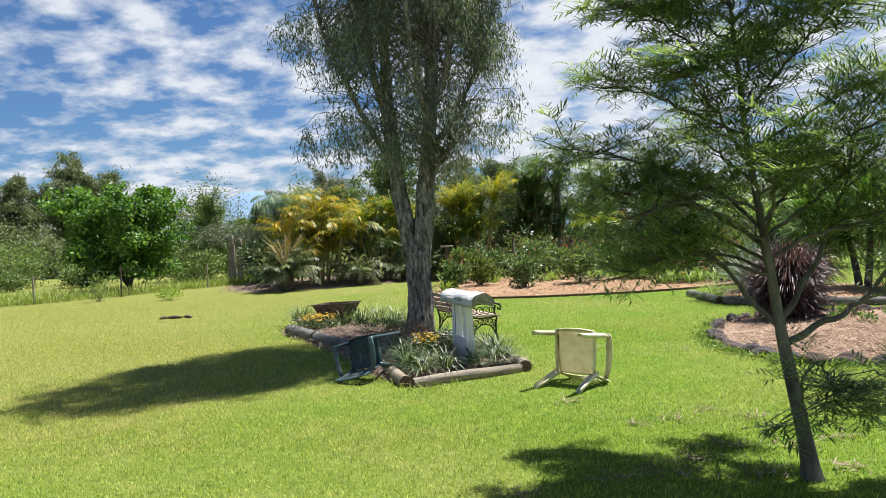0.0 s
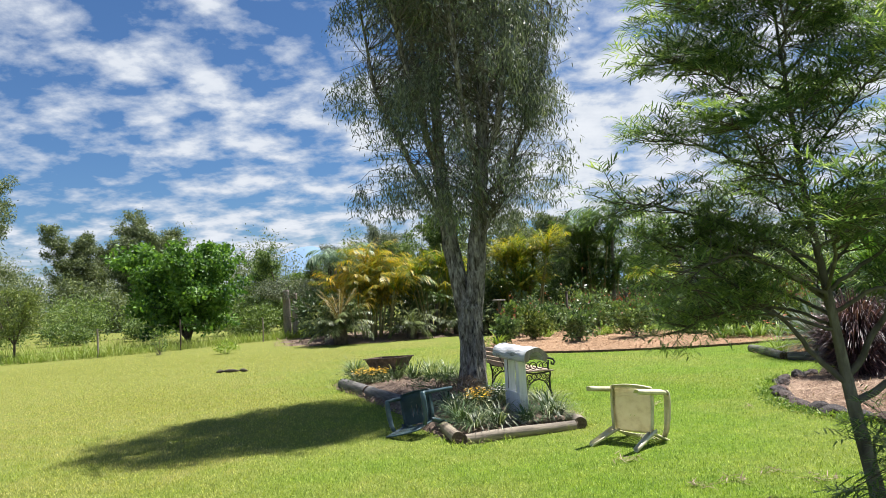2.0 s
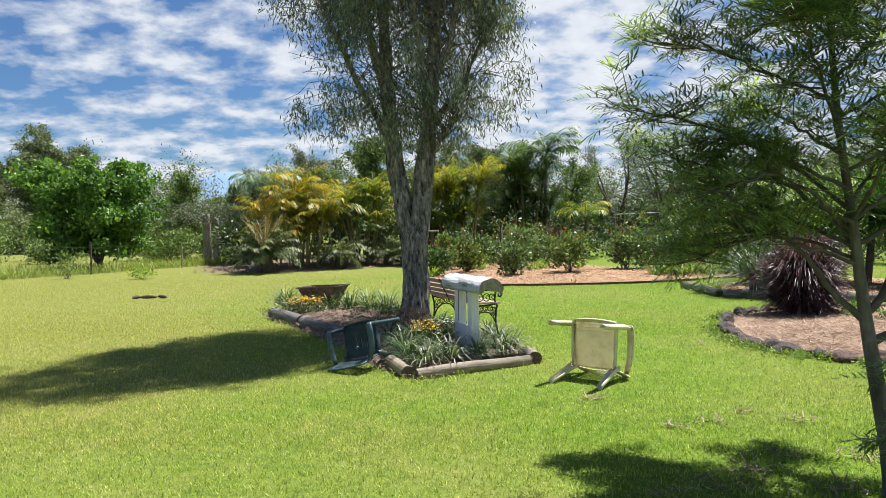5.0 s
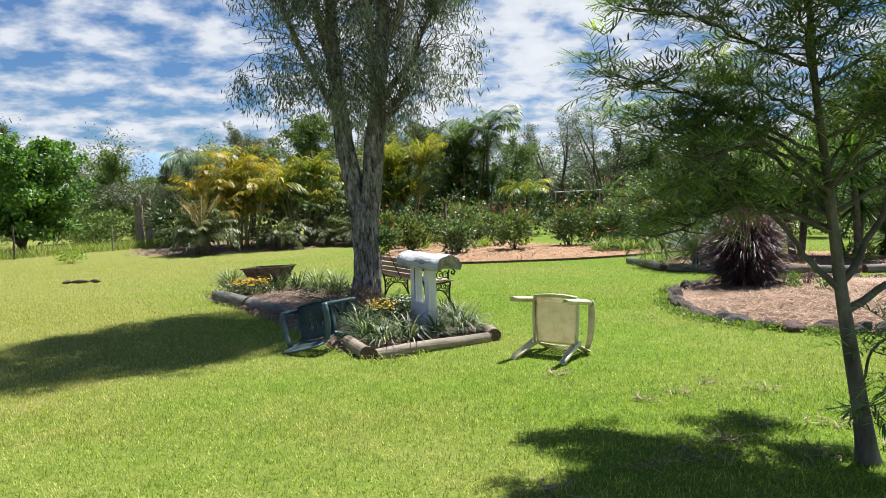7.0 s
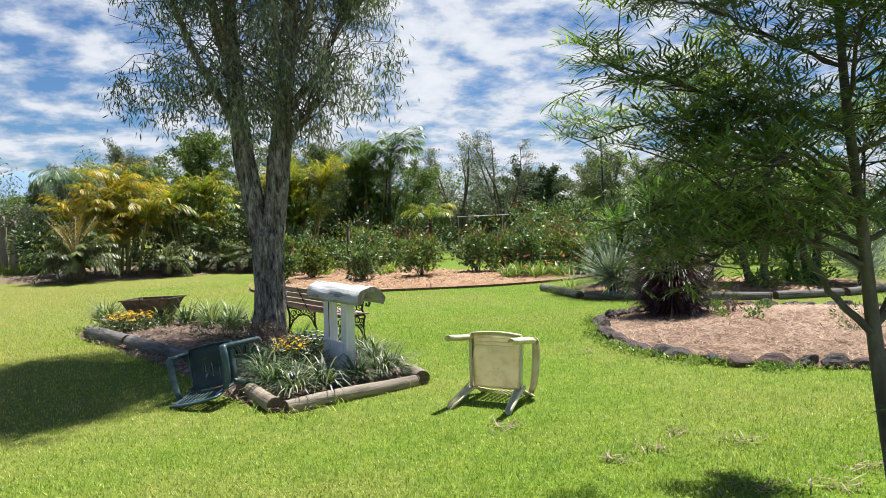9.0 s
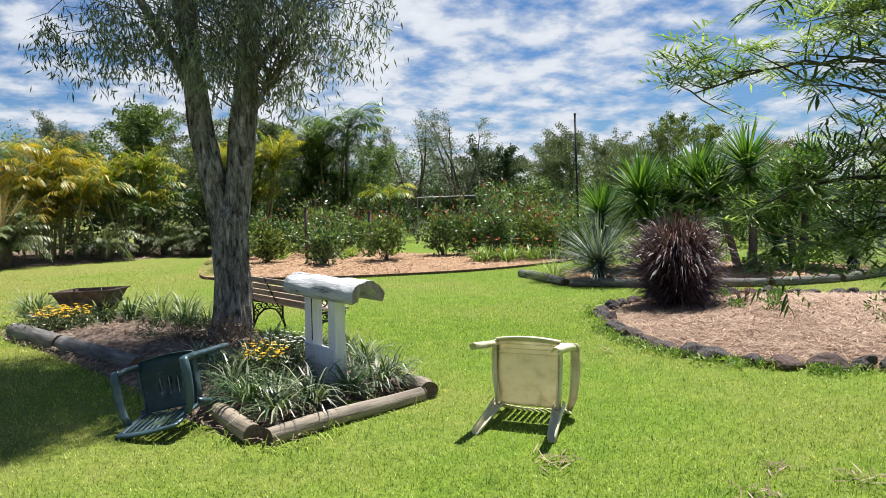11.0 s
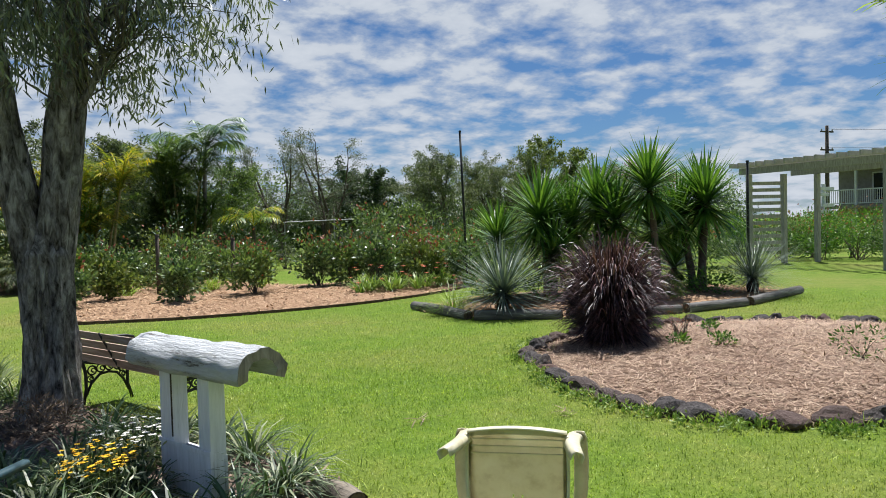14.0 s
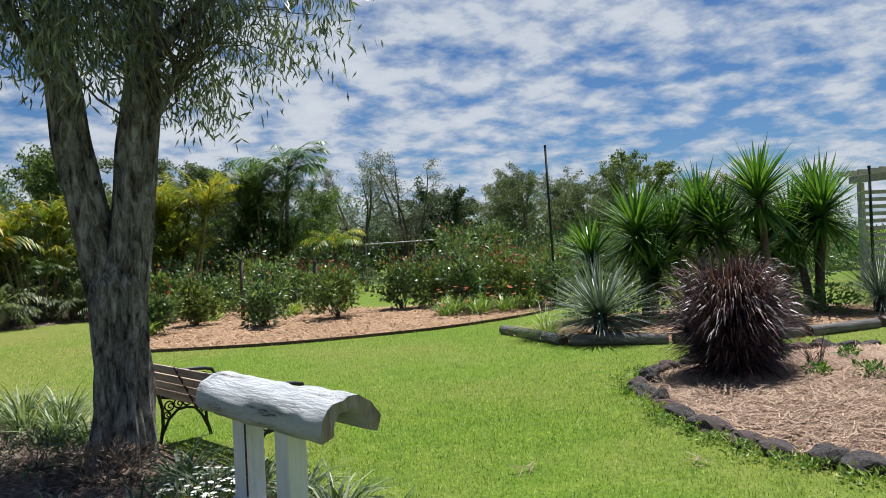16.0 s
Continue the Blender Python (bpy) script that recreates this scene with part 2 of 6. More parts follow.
M_BLUEYUCCA = leaf_mat("blue_yucca_leaves", (0.06, 0.09, 0.07, 1), (0.13, 0.175, 0.135, 1), (0.28, 0.33, 0.265, 1), 0.4, 0.15, 0.5, 1.5)
M_PURPLE = leaf_mat("purple_grass_leaves", (0.010, 0.004, 0.006, 1), (0.036, 0.014, 0.017, 1), (0.30, 0.165, 0.165, 1), 0.36, 0.2, 0.7, 2.0, 0.68, 0.2)
M_LAV = leaf_mat("lavender_leaves", (0.12, 0.15, 0.11, 1), (0.19, 0.22, 0.16, 1), (0.30, 0.31, 0.25, 1), 0.6, 0.2, 0.2, 1)
M_FIELD = leaf_mat("field_grass", (0.12, 0.19, 0.03, 1), (0.20, 0.28, 0.05, 1), (0.32, 0.35, 0.11, 1), 0.6, 0.35, 0.2, 0.4)
M_YFLOWER = leaf_mat("yellow_petals", (0.62, 0.32, 0.012, 1), (0.80, 0.46, 0.015, 1), (0.85, 0.60, 0.05, 1), 0.5, 0.25, 0.2, 2)
M_WFLOWER = leaf_mat("white_petals", (0.62, 0.60, 0.55, 1), (0.75, 0.73, 0.68, 1), (0.82, 0.80, 0.77, 1), 0.5, 0.3, 0.2, 2)
M_RFLOWER = leaf_mat("coral_petals", (0.55, 0.09, 0.05, 1), (0.70, 0.17, 0.09, 1), (0.78, 0.32, 0.22, 1), 0.5, 0.3, 0.2, 2)
M_PFLOWER = leaf_mat("pink_petals", (0.50, 0.20, 0.22, 1), (0.65, 0.33, 0.33, 1), (0.75, 0.5, 0.48, 1), 0.5, 0.3, 0.2, 2)
M_STRAW = leaf_mat("straw", (0.105, 0.058, 0.04, 1), (0.36, 0.235, 0.16, 1), (0.64, 0.485, 0.355, 1), 0.7, 0.1, 0.3, 2)
M_MULCH = plain("straw_ground", [(0.3, (0.10, 0.065, 0.045, 1)), (0.5, (0.25, 0.165, 0.115, 1)), (0.7, (0.44, 0.31, 0.225, 1))], 26, 0.95, 0.9, 60, bdist=0.03)
M_CHIP = leaf_mat("wood_chip", (0.17, 0.09, 0.045, 1), (0.38, 0.235, 0.13, 1), (0.58, 0.41, 0.26, 1), 0.85, 0.0, 0.2, 2)
M_CHIPGROUND = plain("wood_chip_ground", [(0.3, (0.14, 0.08, 0.045, 1)), (0.5, (0.32, 0.195, 0.11, 1)), (0.7, (0.48, 0.33, 0.21, 1))], 16, 0.95, 0.8, 50, bdist=0.03)
M_BEDSOIL = plain("leaf_litter_soil", [(0.3, (0.07, 0.05, 0.04, 1)), (0.5, (0.17, 0.12, 0.09, 1)), (0.7, (0.32, 0.24, 0.19, 1))], 18, 0.95, 0.9, 50, bdist=0.03)
M_LITTER = leaf_mat("dry_litter", (0.08, 0.052, 0.036, 1), (0.19, 0.13, 0.09, 1), (0.36, 0.28, 0.21, 1), 0.8, 0.1, 0.2, 3)
M_LOG = Mat("weathered_log", 0.88, 0, 0.2)
lv = M_LOG.scaled(1.2, 14, 14)
lg = M_LOG.ramp(M_LOG.noise(1.6, 8, 0.65, lv), [(0.30, (0.07, 0.052, 0.038, 1)), (0.45, (0.25, 0.20, 0.145, 1)), (0.6, (0.42, 0.345, 0.25, 1)), (0.8, (0.58, 0.49, 0.36, 1))])
lg = M_LOG.mix(M_LOG.ramp(M_LOG.objrand(), [(0.0, (0.0, 0.0, 0.0, 1)), (1.0, (0.55, 0.55, 0.55, 1))]), lg, (0.15, 0.145, 0.135, 1))
M_LOG.color(lg).bump(M_LOG.noise(2.2, 8, 0.7, lv), 0.7, 0.02)
M_LOG = M_LOG.m
M_LOGGREY = plain("grey_weathered_log", [(0.3, (0.045, 0.042, 0.039, 1)), (0.5, (0.14, 0.132, 0.122, 1)), (0.75, (0.27, 0.255, 0.24, 1))], 1.8, 0.88, 0.7, 5, bdist=0.02, stretch=(1.2, 12, 12))
M_LOGEND = plain("cut_log_end", [(0.3, (0.05, 0.036, 0.028, 1)), (0.6, (0.15, 0.11, 0.08, 1))], 30, 0.9, 0.6)
M_WHITE = Mat("flaking_white_paint", 0.62, 0, 0.35)
pv = M_WHITE.scaled(2.2, 16, 16)
wcol = M_WHITE.ramp(M_WHITE.noise(1.5, 9, 0.7, pv), [(0.36, (0.10, 0.085, 0.075, 1)), (0.39, (0.34, 0.335, 0.33, 1)), (0.46, (0.53, 0.545, 0.56, 1)), (0.70, (0.70, 0.715, 0.73, 1))])
M_WHITE.color(wcol).bump(M_WHITE.noise(1.9, 9, 0.72, pv), 0.9, 0.04)
M_WHITE = M_WHITE.m
M_WHITEPOST = plain("worn_white_board", [(0.24, (0.20, 0.18, 0.165, 1)), (0.35, (0.66, 0.67, 0.68, 1)), (0.7, (0.80, 0.81, 0.83, 1))], 5, 0.6, 0.3, 24, stretch=(9, 9, 1))
# near-black colour that stands for shade in the well's gap and hollow
M_GAPSHADE = plain("gap_shade_dark", [(0.3, (0.035, 0.028, 0.022, 1)), (0.7, (0.10, 0.08, 0.06, 1))], 20, 0.9, 0.4)
M_CREAM = Mat("cream_plastic", 0.42, 0, 0.45)
M_CREAM.color(M_CREAM.ramp(M_CREAM.noise(7, 6, 0.65), [(0.3, (0.50, 0.44, 0.27, 1)), (0.5, (0.65, 0.60, 0.41, 1)), (0.75, (0.72, 0.68, 0.50, 1))]))
M_CREAM.bump(M_CREAM.noise(60, 3), 0.08, 0.004)
M_CREAM = M_CREAM.m
M_GREEN = Mat("dark_green_plastic", 0.38, 0, 0.5)
M_GREEN.color(M_GREEN.ramp(M_GREEN.noise(6, 6, 0.65), [(0.3, (0.028, 0.058, 0.068, 1)), (0.55, (0.05, 0.092, 0.105, 1)), (0.75, (0.17, 0.215, 0.23, 1))]))
M_GREEN.bump(M_GREEN.noise(60, 3), 0.08, 0.004)
M_GREEN = M_GREEN.m
M_IRON = plain("black_cast_iron", [(0.3, (0.012, 0.012, 0.012, 1)), (0.7, (0.035, 0.032, 0.03, 1))], 30, 0.5, 0.3, metal=0.3, spec=0.5)
M_SLAT = plain("weathered_bench_slat", [(0.3, (0.24, 0.17, 0.12, 1)), (0.55, (0.40, 0.31, 0.24, 1)), (0.75, (0.52, 0.44, 0.37, 1))], 3, 0.75, 0.4, 14, stretch=(1.2, 12, 12))
M_RUST = plain("rusty_steel", [(0.3, (0.055, 0.04, 0.035, 1)), (0.5, (0.12, 0.085, 0.07, 1)), (0.75, (0.22, 0.155, 0.12, 1))], 9, 0.75, 0.4, metal=0.2)
M_ROCK = Mat("dark_basalt", 0.85, 0, 0.25)
rk = M_ROCK.ramp(M_ROCK.noise(9, 8, 0.68), [(0.3, (0.025, 0.022, 0.022, 1)), (0.5, (0.075, 0.066, 0.064, 1)), (0.66, (0.17, 0.15, 0.14, 1)), (0.82, (0.34, 0.31, 0.29, 1))])
rk = M_ROCK.mix(M_ROCK.ramp(M_ROCK.objrand(), [(0.5, (0, 0, 0, 1)), (1.0, (0.55, 0.55, 0.55, 1))]), rk, (0.20, 0.11, 0.08, 1))
M_ROCK.color(rk).bump(M_ROCK.noise(22, 8, 0.7), 0.7, 0.03)
M_ROCK = M_ROCK.m
M_EDGE = plain("rusty_edging", [(0.3, (0.05, 0.03, 0.022, 1)), (0.7, (0.14, 0.085, 0.06, 1))], 12, 0.8, 0.3)
M_POST = plain("grey_timber_post", [(0.3, (0.16, 0.135, 0.115, 1)), (0.55, (0.31, 0.27, 0.235, 1)), (0.75, (0.44, 0.40, 0.36, 1))], 4, 0.85, 0.5, 18, stretch=(8, 8, 1))
M_BLACKPOLE = plain("black_painted_pole", [(0.3, (0.012, 0.013, 0.012, 1)), (0.7, (0.035, 0.036, 0.034, 1))], 10, 0.6, 0.1)
M_PERG = plain("faded_white_timber", [(0.3, (0.24, 0.23, 0.21, 1)), (0.55, (0.38, 0.37, 0.35, 1)), (0.75, (0.50, 0.49, 0.47, 1))], 5, 0.7, 0.3, 20, stretch=(6, 6, 1))
M_PERGUNDER = plain("tan_timber_beam", [(0.3, (0.38, 0.34, 0.29, 1)), (0.7, (0.56, 0.52, 0.46, 1))], 5, 0.75, 0.3)
M_ROOF = plain("grey_roof_sheet", [(0.3, (0.05, 0.052, 0.056, 1)), (0.7, (0.085, 0.088, 0.092, 1))], 3, 0.85, 0.1)
M_WALL = plain("weatherboard_paint", [(0.3, (0.25, 0.23, 0.21, 1)), (0.7, (0.36, 0.34, 0.31, 1))], 4, 0.8, 0.2)
M_RAIL = plain("white_rail_paint", [(0.3, (0.60, 0.60, 0.60, 1)), (0.7, (0.72, 0.72, 0.72, 1))], 6, 0.5, 0.1)
M_GLASS = Mat("dark_window_glass", 0.08, 0, 0.6).color((0.02, 0.024, 0.028, 1)).m
M_WIRE = plain("galvanised_wire", [(0.3, (0.25, 0.25, 0.25, 1)), (0.7, (0.42, 0.42, 0.42, 1))], 10, 0.5, 0.1, metal=0.6)
M_HILL = plain("hazy_blue_hill", [(0.3, (0.13, 0.21, 0.32, 1)), (0.7, (0.17, 0.26, 0.38, 1))], 0.006, 1.0, 0.0)
M_CONCRETE = plain("pale_concrete", [(0.3, (0.30, 0.29, 0.27, 1)), (0.7, (0.46, 0.45, 0.42, 1))], 8, 0.9, 0.3)

# ---- geometry helpers ----
UP = np.array([0.0, 0.0, 1.0])


def mesh(name, V, F, mat, smooth=False):
    """A mesh from an array of vertices and one of faces with equal corner counts."""
    me = bpy.data.meshes.new(name)
    V, F = np.asarray(V, np.float32), np.asarray(F, np.int32)
    n, k = F.shape
    me.vertices.add(len(V))
    me.vertices.foreach_set("co", V.ravel())
    me.loops.add(n * k)
    me.loops.foreach_set("vertex_index", F.ravel())
    me.polygons.add(n)
    me.polygons.foreach_set("loop_start", np.arange(0, n * k, k, dtype=np.int32))
    me.polygons.foreach_set("use_smooth", np.full(n, smooth))
    me.materials.append(mat)
    me.update(calc_edges=True)
    return me


def join(chunks):
    """One (V, F) of several."""
    Vs, Fs, at = [], [], 0
    for V, F in chunks:
        Vs.append(V), Fs.append(np.asarray(F) + at)
        at += len(V)
    return np.concatenate(Vs), np.concatenate(Fs)


def part(name, VF, mat, parent=None, label="", smooth=False, kind=""):
    ob = new(name, mesh(name, VF[0], VF[1], mat, smooth))
    ob.parent = parent
    return tagged(ob, label, kind=kind)


def bpart(name, bm, mat, parent=None, label="", smooth=False):
    me = bpy.data.meshes.new(name)
    bm.to_mesh(me)
    bm.free()
    for p in me.polygons:
        p.use_smooth = smooth
    me.materials.append(mat)
    ob = new(name, me)
    ob.parent = parent
    return tagged(ob, label)


def thing(name, at, label, category, group="", kind=""):
    """An Empty at the thing's base."""
    ob = new(name)
    ob.empty_display_size = 0.1
    ob.location = at
    return tagged(ob, label, category, group, kind)


def tube(pts, radii, n=7, cap=True):
    """A tapering tube round a line of points, as quads."""
    pts, radii = np.asarray(pts, float), np.asarray(radii, float)
    tan = np.gradient(pts, axis=0)
    tan /= np.linalg.norm(tan, axis=1)[:, None] + 1e-9
    ref = np.where(np.abs(tan[:, 2:3]) > 0.9, np.array([[1.0, 0, 0]]), UP[None])
    ref = np.repeat(ref[:1], len(pts), 0) if np.all(np.abs(tan @ ref[0]) < 0.97) else ref
    a = np.cross(tan, ref)
    a /= np.linalg.norm(a, axis=1)[:, None] + 1e-9
    b = np.cross(tan, a)
    th = np.linspace(0, 2 * np.pi, n, endpoint=False)
    V = (pts[:, None] + radii[:, None, None] * (np.cos(th)[None, :, None] * a[:, None] + np.sin(th)[None, :, None] * b[:, None])).reshape(-1, 3)
    k = len(pts)
    i, j = np.meshgrid(np.arange(k - 1), np.arange(n), indexing="ij")
    F = np.stack([i * n + j, i * n + (j + 1) % n, (i + 1) * n + (j + 1) % n, (i + 1) * n + j], -1).reshape(-1, 4)
    if cap:
        V = np.concatenate([V, pts[:1], pts[-1:]])
        c0, c1, e = k * n, k * n + 1, (k - 1) * n
        extra = []
        for q in range(0, n, 2):
            extra.append([c0, (q + 2) % n, (q + 1) % n, q])
            extra.append([c1, e + q, e + (q + 1) % n, e + (q + 2) % n])
        if n % 2 == 0:
            F = np.concatenate([F, extra])
        else:
            V = V[:-2]
    return V, F


def unit(v):
    return v / (np.linalg.norm(v, axis=-1, keepdims=True) + 1e-9)


def leaves(P, D, L, W, rng):
    """One four-cornered pointed leaf at each place."""
    P, D = np.asarray(P), unit(np.asarray(D))
    S = unit(np.cross(D, unit(rng.normal(size=P.shape))))
    N = np.cross(D, S)
    L, W = np.broadcast_to(L, len(P))[:, None], np.broadcast_to(W, len(P))[:, None]
    mid = P + D * L * 0.45 + N * W * 0.12
    V = np.stack([P, mid + S * W * 0.5, P + D * L, mid - S * W * 0.5], 1).reshape(-1, 3)
    return V, np.arange(len(V)).reshape(-1, 4)


def blades(P, az, el, L, W, droop, segs=4, tip=0.05, fold=0.0, root=0.55):
    """Strap leaves that start at P and arch over; all angles in radians."""
    P = np.array(P, float)
    n = len(P)
    az, el, L, W, droop = (np.broadcast_to(v, n).astype(float) for v in (az, el, L, W, droop))
    side = np.stack([-np.sin(az), np.cos(az), np.zeros(n)], -1)
    rows = []
    for s in range(segs + 1):
        t = s / segs
        w = W * (root + (1 - root) * min(1, t * 2.5)) * (1 - (1 - tip) * max(0, (t - 0.35) / 0.65) ** 1.6) * 0.5
        rows.append(np.stack([P - side * w[:, None], P + side * w[:, None]], 1))
        e = el - droop * (t + 0.5 / segs) ** 1.3
        P = P + (L / segs)[:, None] * np.stack([np.cos(az) * np.cos(e), np.sin(az) * np.cos(e), np.sin(e)], -1)
    V = np.stack(rows, 1).reshape(-1, 3)
    base = (np.arange(n) * (segs + 1) * 2)[:, None]
    q = np.arange(segs) * 2
    F = np.stack([base + q, base + q + 1, base + q + 3, base + q + 2], -1).reshape(-1, 4)
    return V, F


def fronds(P, az, el, L, droop, rng, pairs=16, leaf=0.3, wide=0.03, hang=0.5, stem=0.012, vee=0.5, bare=0.18):
    """Feather leaves: an arched rib with pairs of narrow leaflets."""
    P = np.array(P, float)
    n = len(P)
    az, el, L, droop = (np.broadcast_to(v, n).astype(float) for v in (az, el, L, droop))
    segs = pairs
    pos, tang = [P], []
    for s in range(segs):
        e = el - droop * ((s + 0.5) / segs) ** 1.3
        d = np.stack([np.cos(az) * np.cos(e), np.sin(az) * np.cos(e), np.sin(e)], -1)
        tang.append(d)
        pos.append(pos[-1] + d * (L / segs)[:, None])
    rib = blades(P, az, el, L, stem * 2, droop, max(4, segs // 3), 0.3, root=1.0)
    side = np.stack([-np.sin(az), np.cos(az), np.zeros(n)], -1)
    chunks = [rib]
    for s in range(int(segs * bare), segs):
        t = s / segs
        size = leaf * (0.45 + 0.9 * math.sin(math.pi * min(1, 0.15 + 0.82 * t)))
        for sg in (-1, 1):
            jit = rng.normal(size=(n, 3)) * 0.13
            d = unit(sg * side * 0.85 + tang[s] * (0.35 + 0.7 * t) + np.cross(tang[s], side) * -vee * 0.6 + jit)
            a = np.arctan2(d[:, 1], d[:, 0])
            e = np.arcsin(np.clip(d[:, 2], -1, 1))
            chunks.append(blades(pos[s], a, e, size * rng.uniform(0.85, 1.15, n), wide, hang * rng.uniform(0.6, 1.4, n), 2, 0.1, root=0.7))
    return join(chunks)


def wander(start, head, length, rng, steps=8, bend=0.18, lift=0.0):
    """A crooked line from a start in a heading."""
    p, d = np.array(start, float), unit(np.array(head, float))
    out = [p]
    for _ in range(steps):
        d = unit(d + rng.normal(size=3) * bend + UP * lift)
        p = p + d * length / steps
        out.append(p)
    return np.array(out)


def box(x0, x1, y0, y1, z0, z1, bevel=0.0):
    bm = bmesh.new()
    bmesh.ops.create_cube(bm, size=1.0)
    for v in bm.verts:
        v.co = Vector(((x0 + x1) / 2 + v.co.x * (x1 - x0), (y0 + y1) / 2 + v.co.y * (y1 - y0), (z0 + z1) / 2 + v.co.z * (z1 - z0)))
    if bevel:
        bmesh.ops.bevel(bm, geom=bm.edges[:], offset=bevel, segments=2, affect="EDGES", profile=0.6)
    return bm


def smooth_loop(pts, n=8):
    """A closed rounded outline through corner points."""
    p = np.array(pts, float)
    k = len(p)
    out = []
    for i in range(k):
        a, b, c, d = p[i - 1], p[i], p[(i + 1) % k], p[(i + 2) % k]
        for t in np.arange(n) / n:
            out.append(0.5 * (2 * b + (c - a) * t + (2 * a - 5 * b + 4 * c - d) * t * t + (3 * b - a - 3 * c + d) * t ** 3))
    return np.array(out)


def inside(xy, loop):
    x, y = xy[:, 0], xy[:, 1]
    res = np.zeros(len(xy), bool)
    a, b = loop, np.roll(loop, -1, 0)
    for (x1, y1), (x2, y2) in zip(a, b):
        hit = ((y1 > y) != (y2 > y)) & (x < (x2 - x1) * (y - y1) / (y2 - y1 + 1e-12) + x1)
        res ^= hit
    return res


def scatter(loop, n, rng):
    lo, hi = loop.min(0), loop.max(0)
    xy = rng.uniform(lo, hi, (n * 3, 2))
    return xy[inside(xy, loop)][:n]


def mound(loop, height, mat, name, label, rings=7, seed=3, rough=0.02):
    """A garden bed: a low domed sheet inside an outline."""
    rng = np.random.default_rng(seed)
    c = loop.mean(0)
    k = len(loop)
    rows = []
    for r in range(rings + 1):
        f = 1 - r / rings * 0.999
        z = height * (1 - f ** 3) + 0.005
        rows.append(np.c_[c + (loop - c) * f, z + rng.normal(size=k) * rough * (r > 0)])
    rows[0][:, 2] = -0.03
    V = np.concatenate(rows)
    i, j = np.meshgrid(np.arange(rings), np.arange(k), indexing="ij")
    F = np.stack([i * k + j, i * k + (j + 1) % k, (i + 1) * k + (j + 1) % k, (i + 1) * k + j], -1).reshape(-1, 4)
    ob = part(name, (V, F), mat, None, label, True)
    return tagged(ob, label, "garden bed", kind="structure")


# ---- outlines of the plan ----
BED = smooth_loop([(-0.47, 7.3), (0.3, 7.92), (0.92, 8.4), (0.75, 9.3), (0.1, 10.4), (-0.6, 11.8), (-1.2, 12.9), (-2.3, 13.9), (-3.3, 13.6), (-3.62, 12.6), (-2.7, 11.1), (-1.7, 9.45)], 6)
ROCKBED = smooth_loop([(5.3, 12.3), (4.3, 11.75), (3.9, 10.95), (3.7, 10.15), (3.6, 9.4), (3.74, 8.8), (4.08, 8.28), (4.6, 7.92), (5.6, 7.55), (6.9, 7.7), (8.2, 8.6), (9.3, 9.9), (9.4, 11.0), (8.6, 11.9), (7.2, 12.4)], 6)
ROSEBED = smooth_loop([(-1.7, 19.6), (-1.3, 18.6), (-0.3, 18.2), (1.1, 17.9), (2.6, 17.95), (4.1, 18.2), (5.5, 18.75), (6.8, 19.5), (8.2, 20.7), (9.6, 22.4), (9.0, 24.5), (6.6, 24.2), (5.0, 23.9), (4.0, 25.2), (3.0, 28.0), (0.5, 28.5), (-1.6, 26.5), (-1.9, 23)], 6)
YUCCABED = smooth_loop([(4.95, 16.85), (4.95, 15.7), (5.15, 14.8), (6.0, 14.3), (7.2, 13.75), (8.3, 13.48), (9.6, 13.52), (11.0, 13.98), (12.4, 14.52), (12.9, 15.5), (12.2, 16.8), (10.6, 18.0), (8.3, 18.2), (6.3, 17.7)], 6)
PALMBED = smooth_loop([(-10.2, 25.4), (-8.6, 23.9), (-6.6, 24.2), (-4.8, 25.2), (-3.2, 26.6), (-1.7, 26.9), (-1.7, 31), (-4, 33), (-8, 33), (-11, 30)], 6)
BEDS = [BED, ROCKBED, ROSEBED, YUCCABED, PALMBED]

# ---- ground ----
ringr = np.array([0, 4, 8, 12, 18, 26, 40, 70, 130, 300, 900, 4500.0])
kk = 72
th = np.linspace(0, 2 * np.pi, kk, endpoint=False)
GV = np.concatenate([np.c_[np.cos(th) * r, 10 + np.sin(th) * r, np.zeros(kk)] for r in ringr])
gi, gj = np.meshgrid(np.arange(len(ringr) - 1), np.arange(kk), indexing="ij")
GF = np.stack([gi * kk + gj, (gi + 1) * kk + gj, (gi + 1) * kk + (gj + 1) % kk, gi * kk + (gj + 1) % kk], -1).reshape(-1, 4)
tagged(part("ground", (GV, GF), M_LAWN, None, "", True), "mown green lawn with dry yellowish patches", "lawn", kind="structure")

# far range, its blue haze put into the base colour
hx = np.linspace(-900, 300, 61)
hz = 40 + 95 * np.exp(-((hx + 640) / 130) ** 2) + 55 * np.exp(-((hx + 430) / 110) ** 2) + 30 * np.exp(-((hx + 200) / 160) ** 2)
hz += np.array([noise.noise(Vector((x * 0.02, 3.1, 0))) * 12 for x in hx])
HV = np.concatenate([np.c_[hx, 1500 + 0 * hx, 0 * hx - 5], np.c_[hx, 1650 + 0 * hx, hz * 0.8], np.c_[hx, 1760 + 0 * hx, hz], np.c_[hx, 2100 + 0 * hx, 0 * hx - 5]])
hi_, hj_ = np.meshgrid(np.arange(3), np.arange(60), indexing="ij")
HF = np.stack([hi_ * 61 + hj_, hi_ * 61 + hj_ + 1, (hi_ + 1) * 61 + hj_ + 1, (hi_ + 1) * 61 + hj_], -1).reshape(-1, 4)
tagged(part("backdrop", (HV, HF), M_HILL, None, "", True), "distant mountain range coloured blue for haze", "mountain", kind="structure")

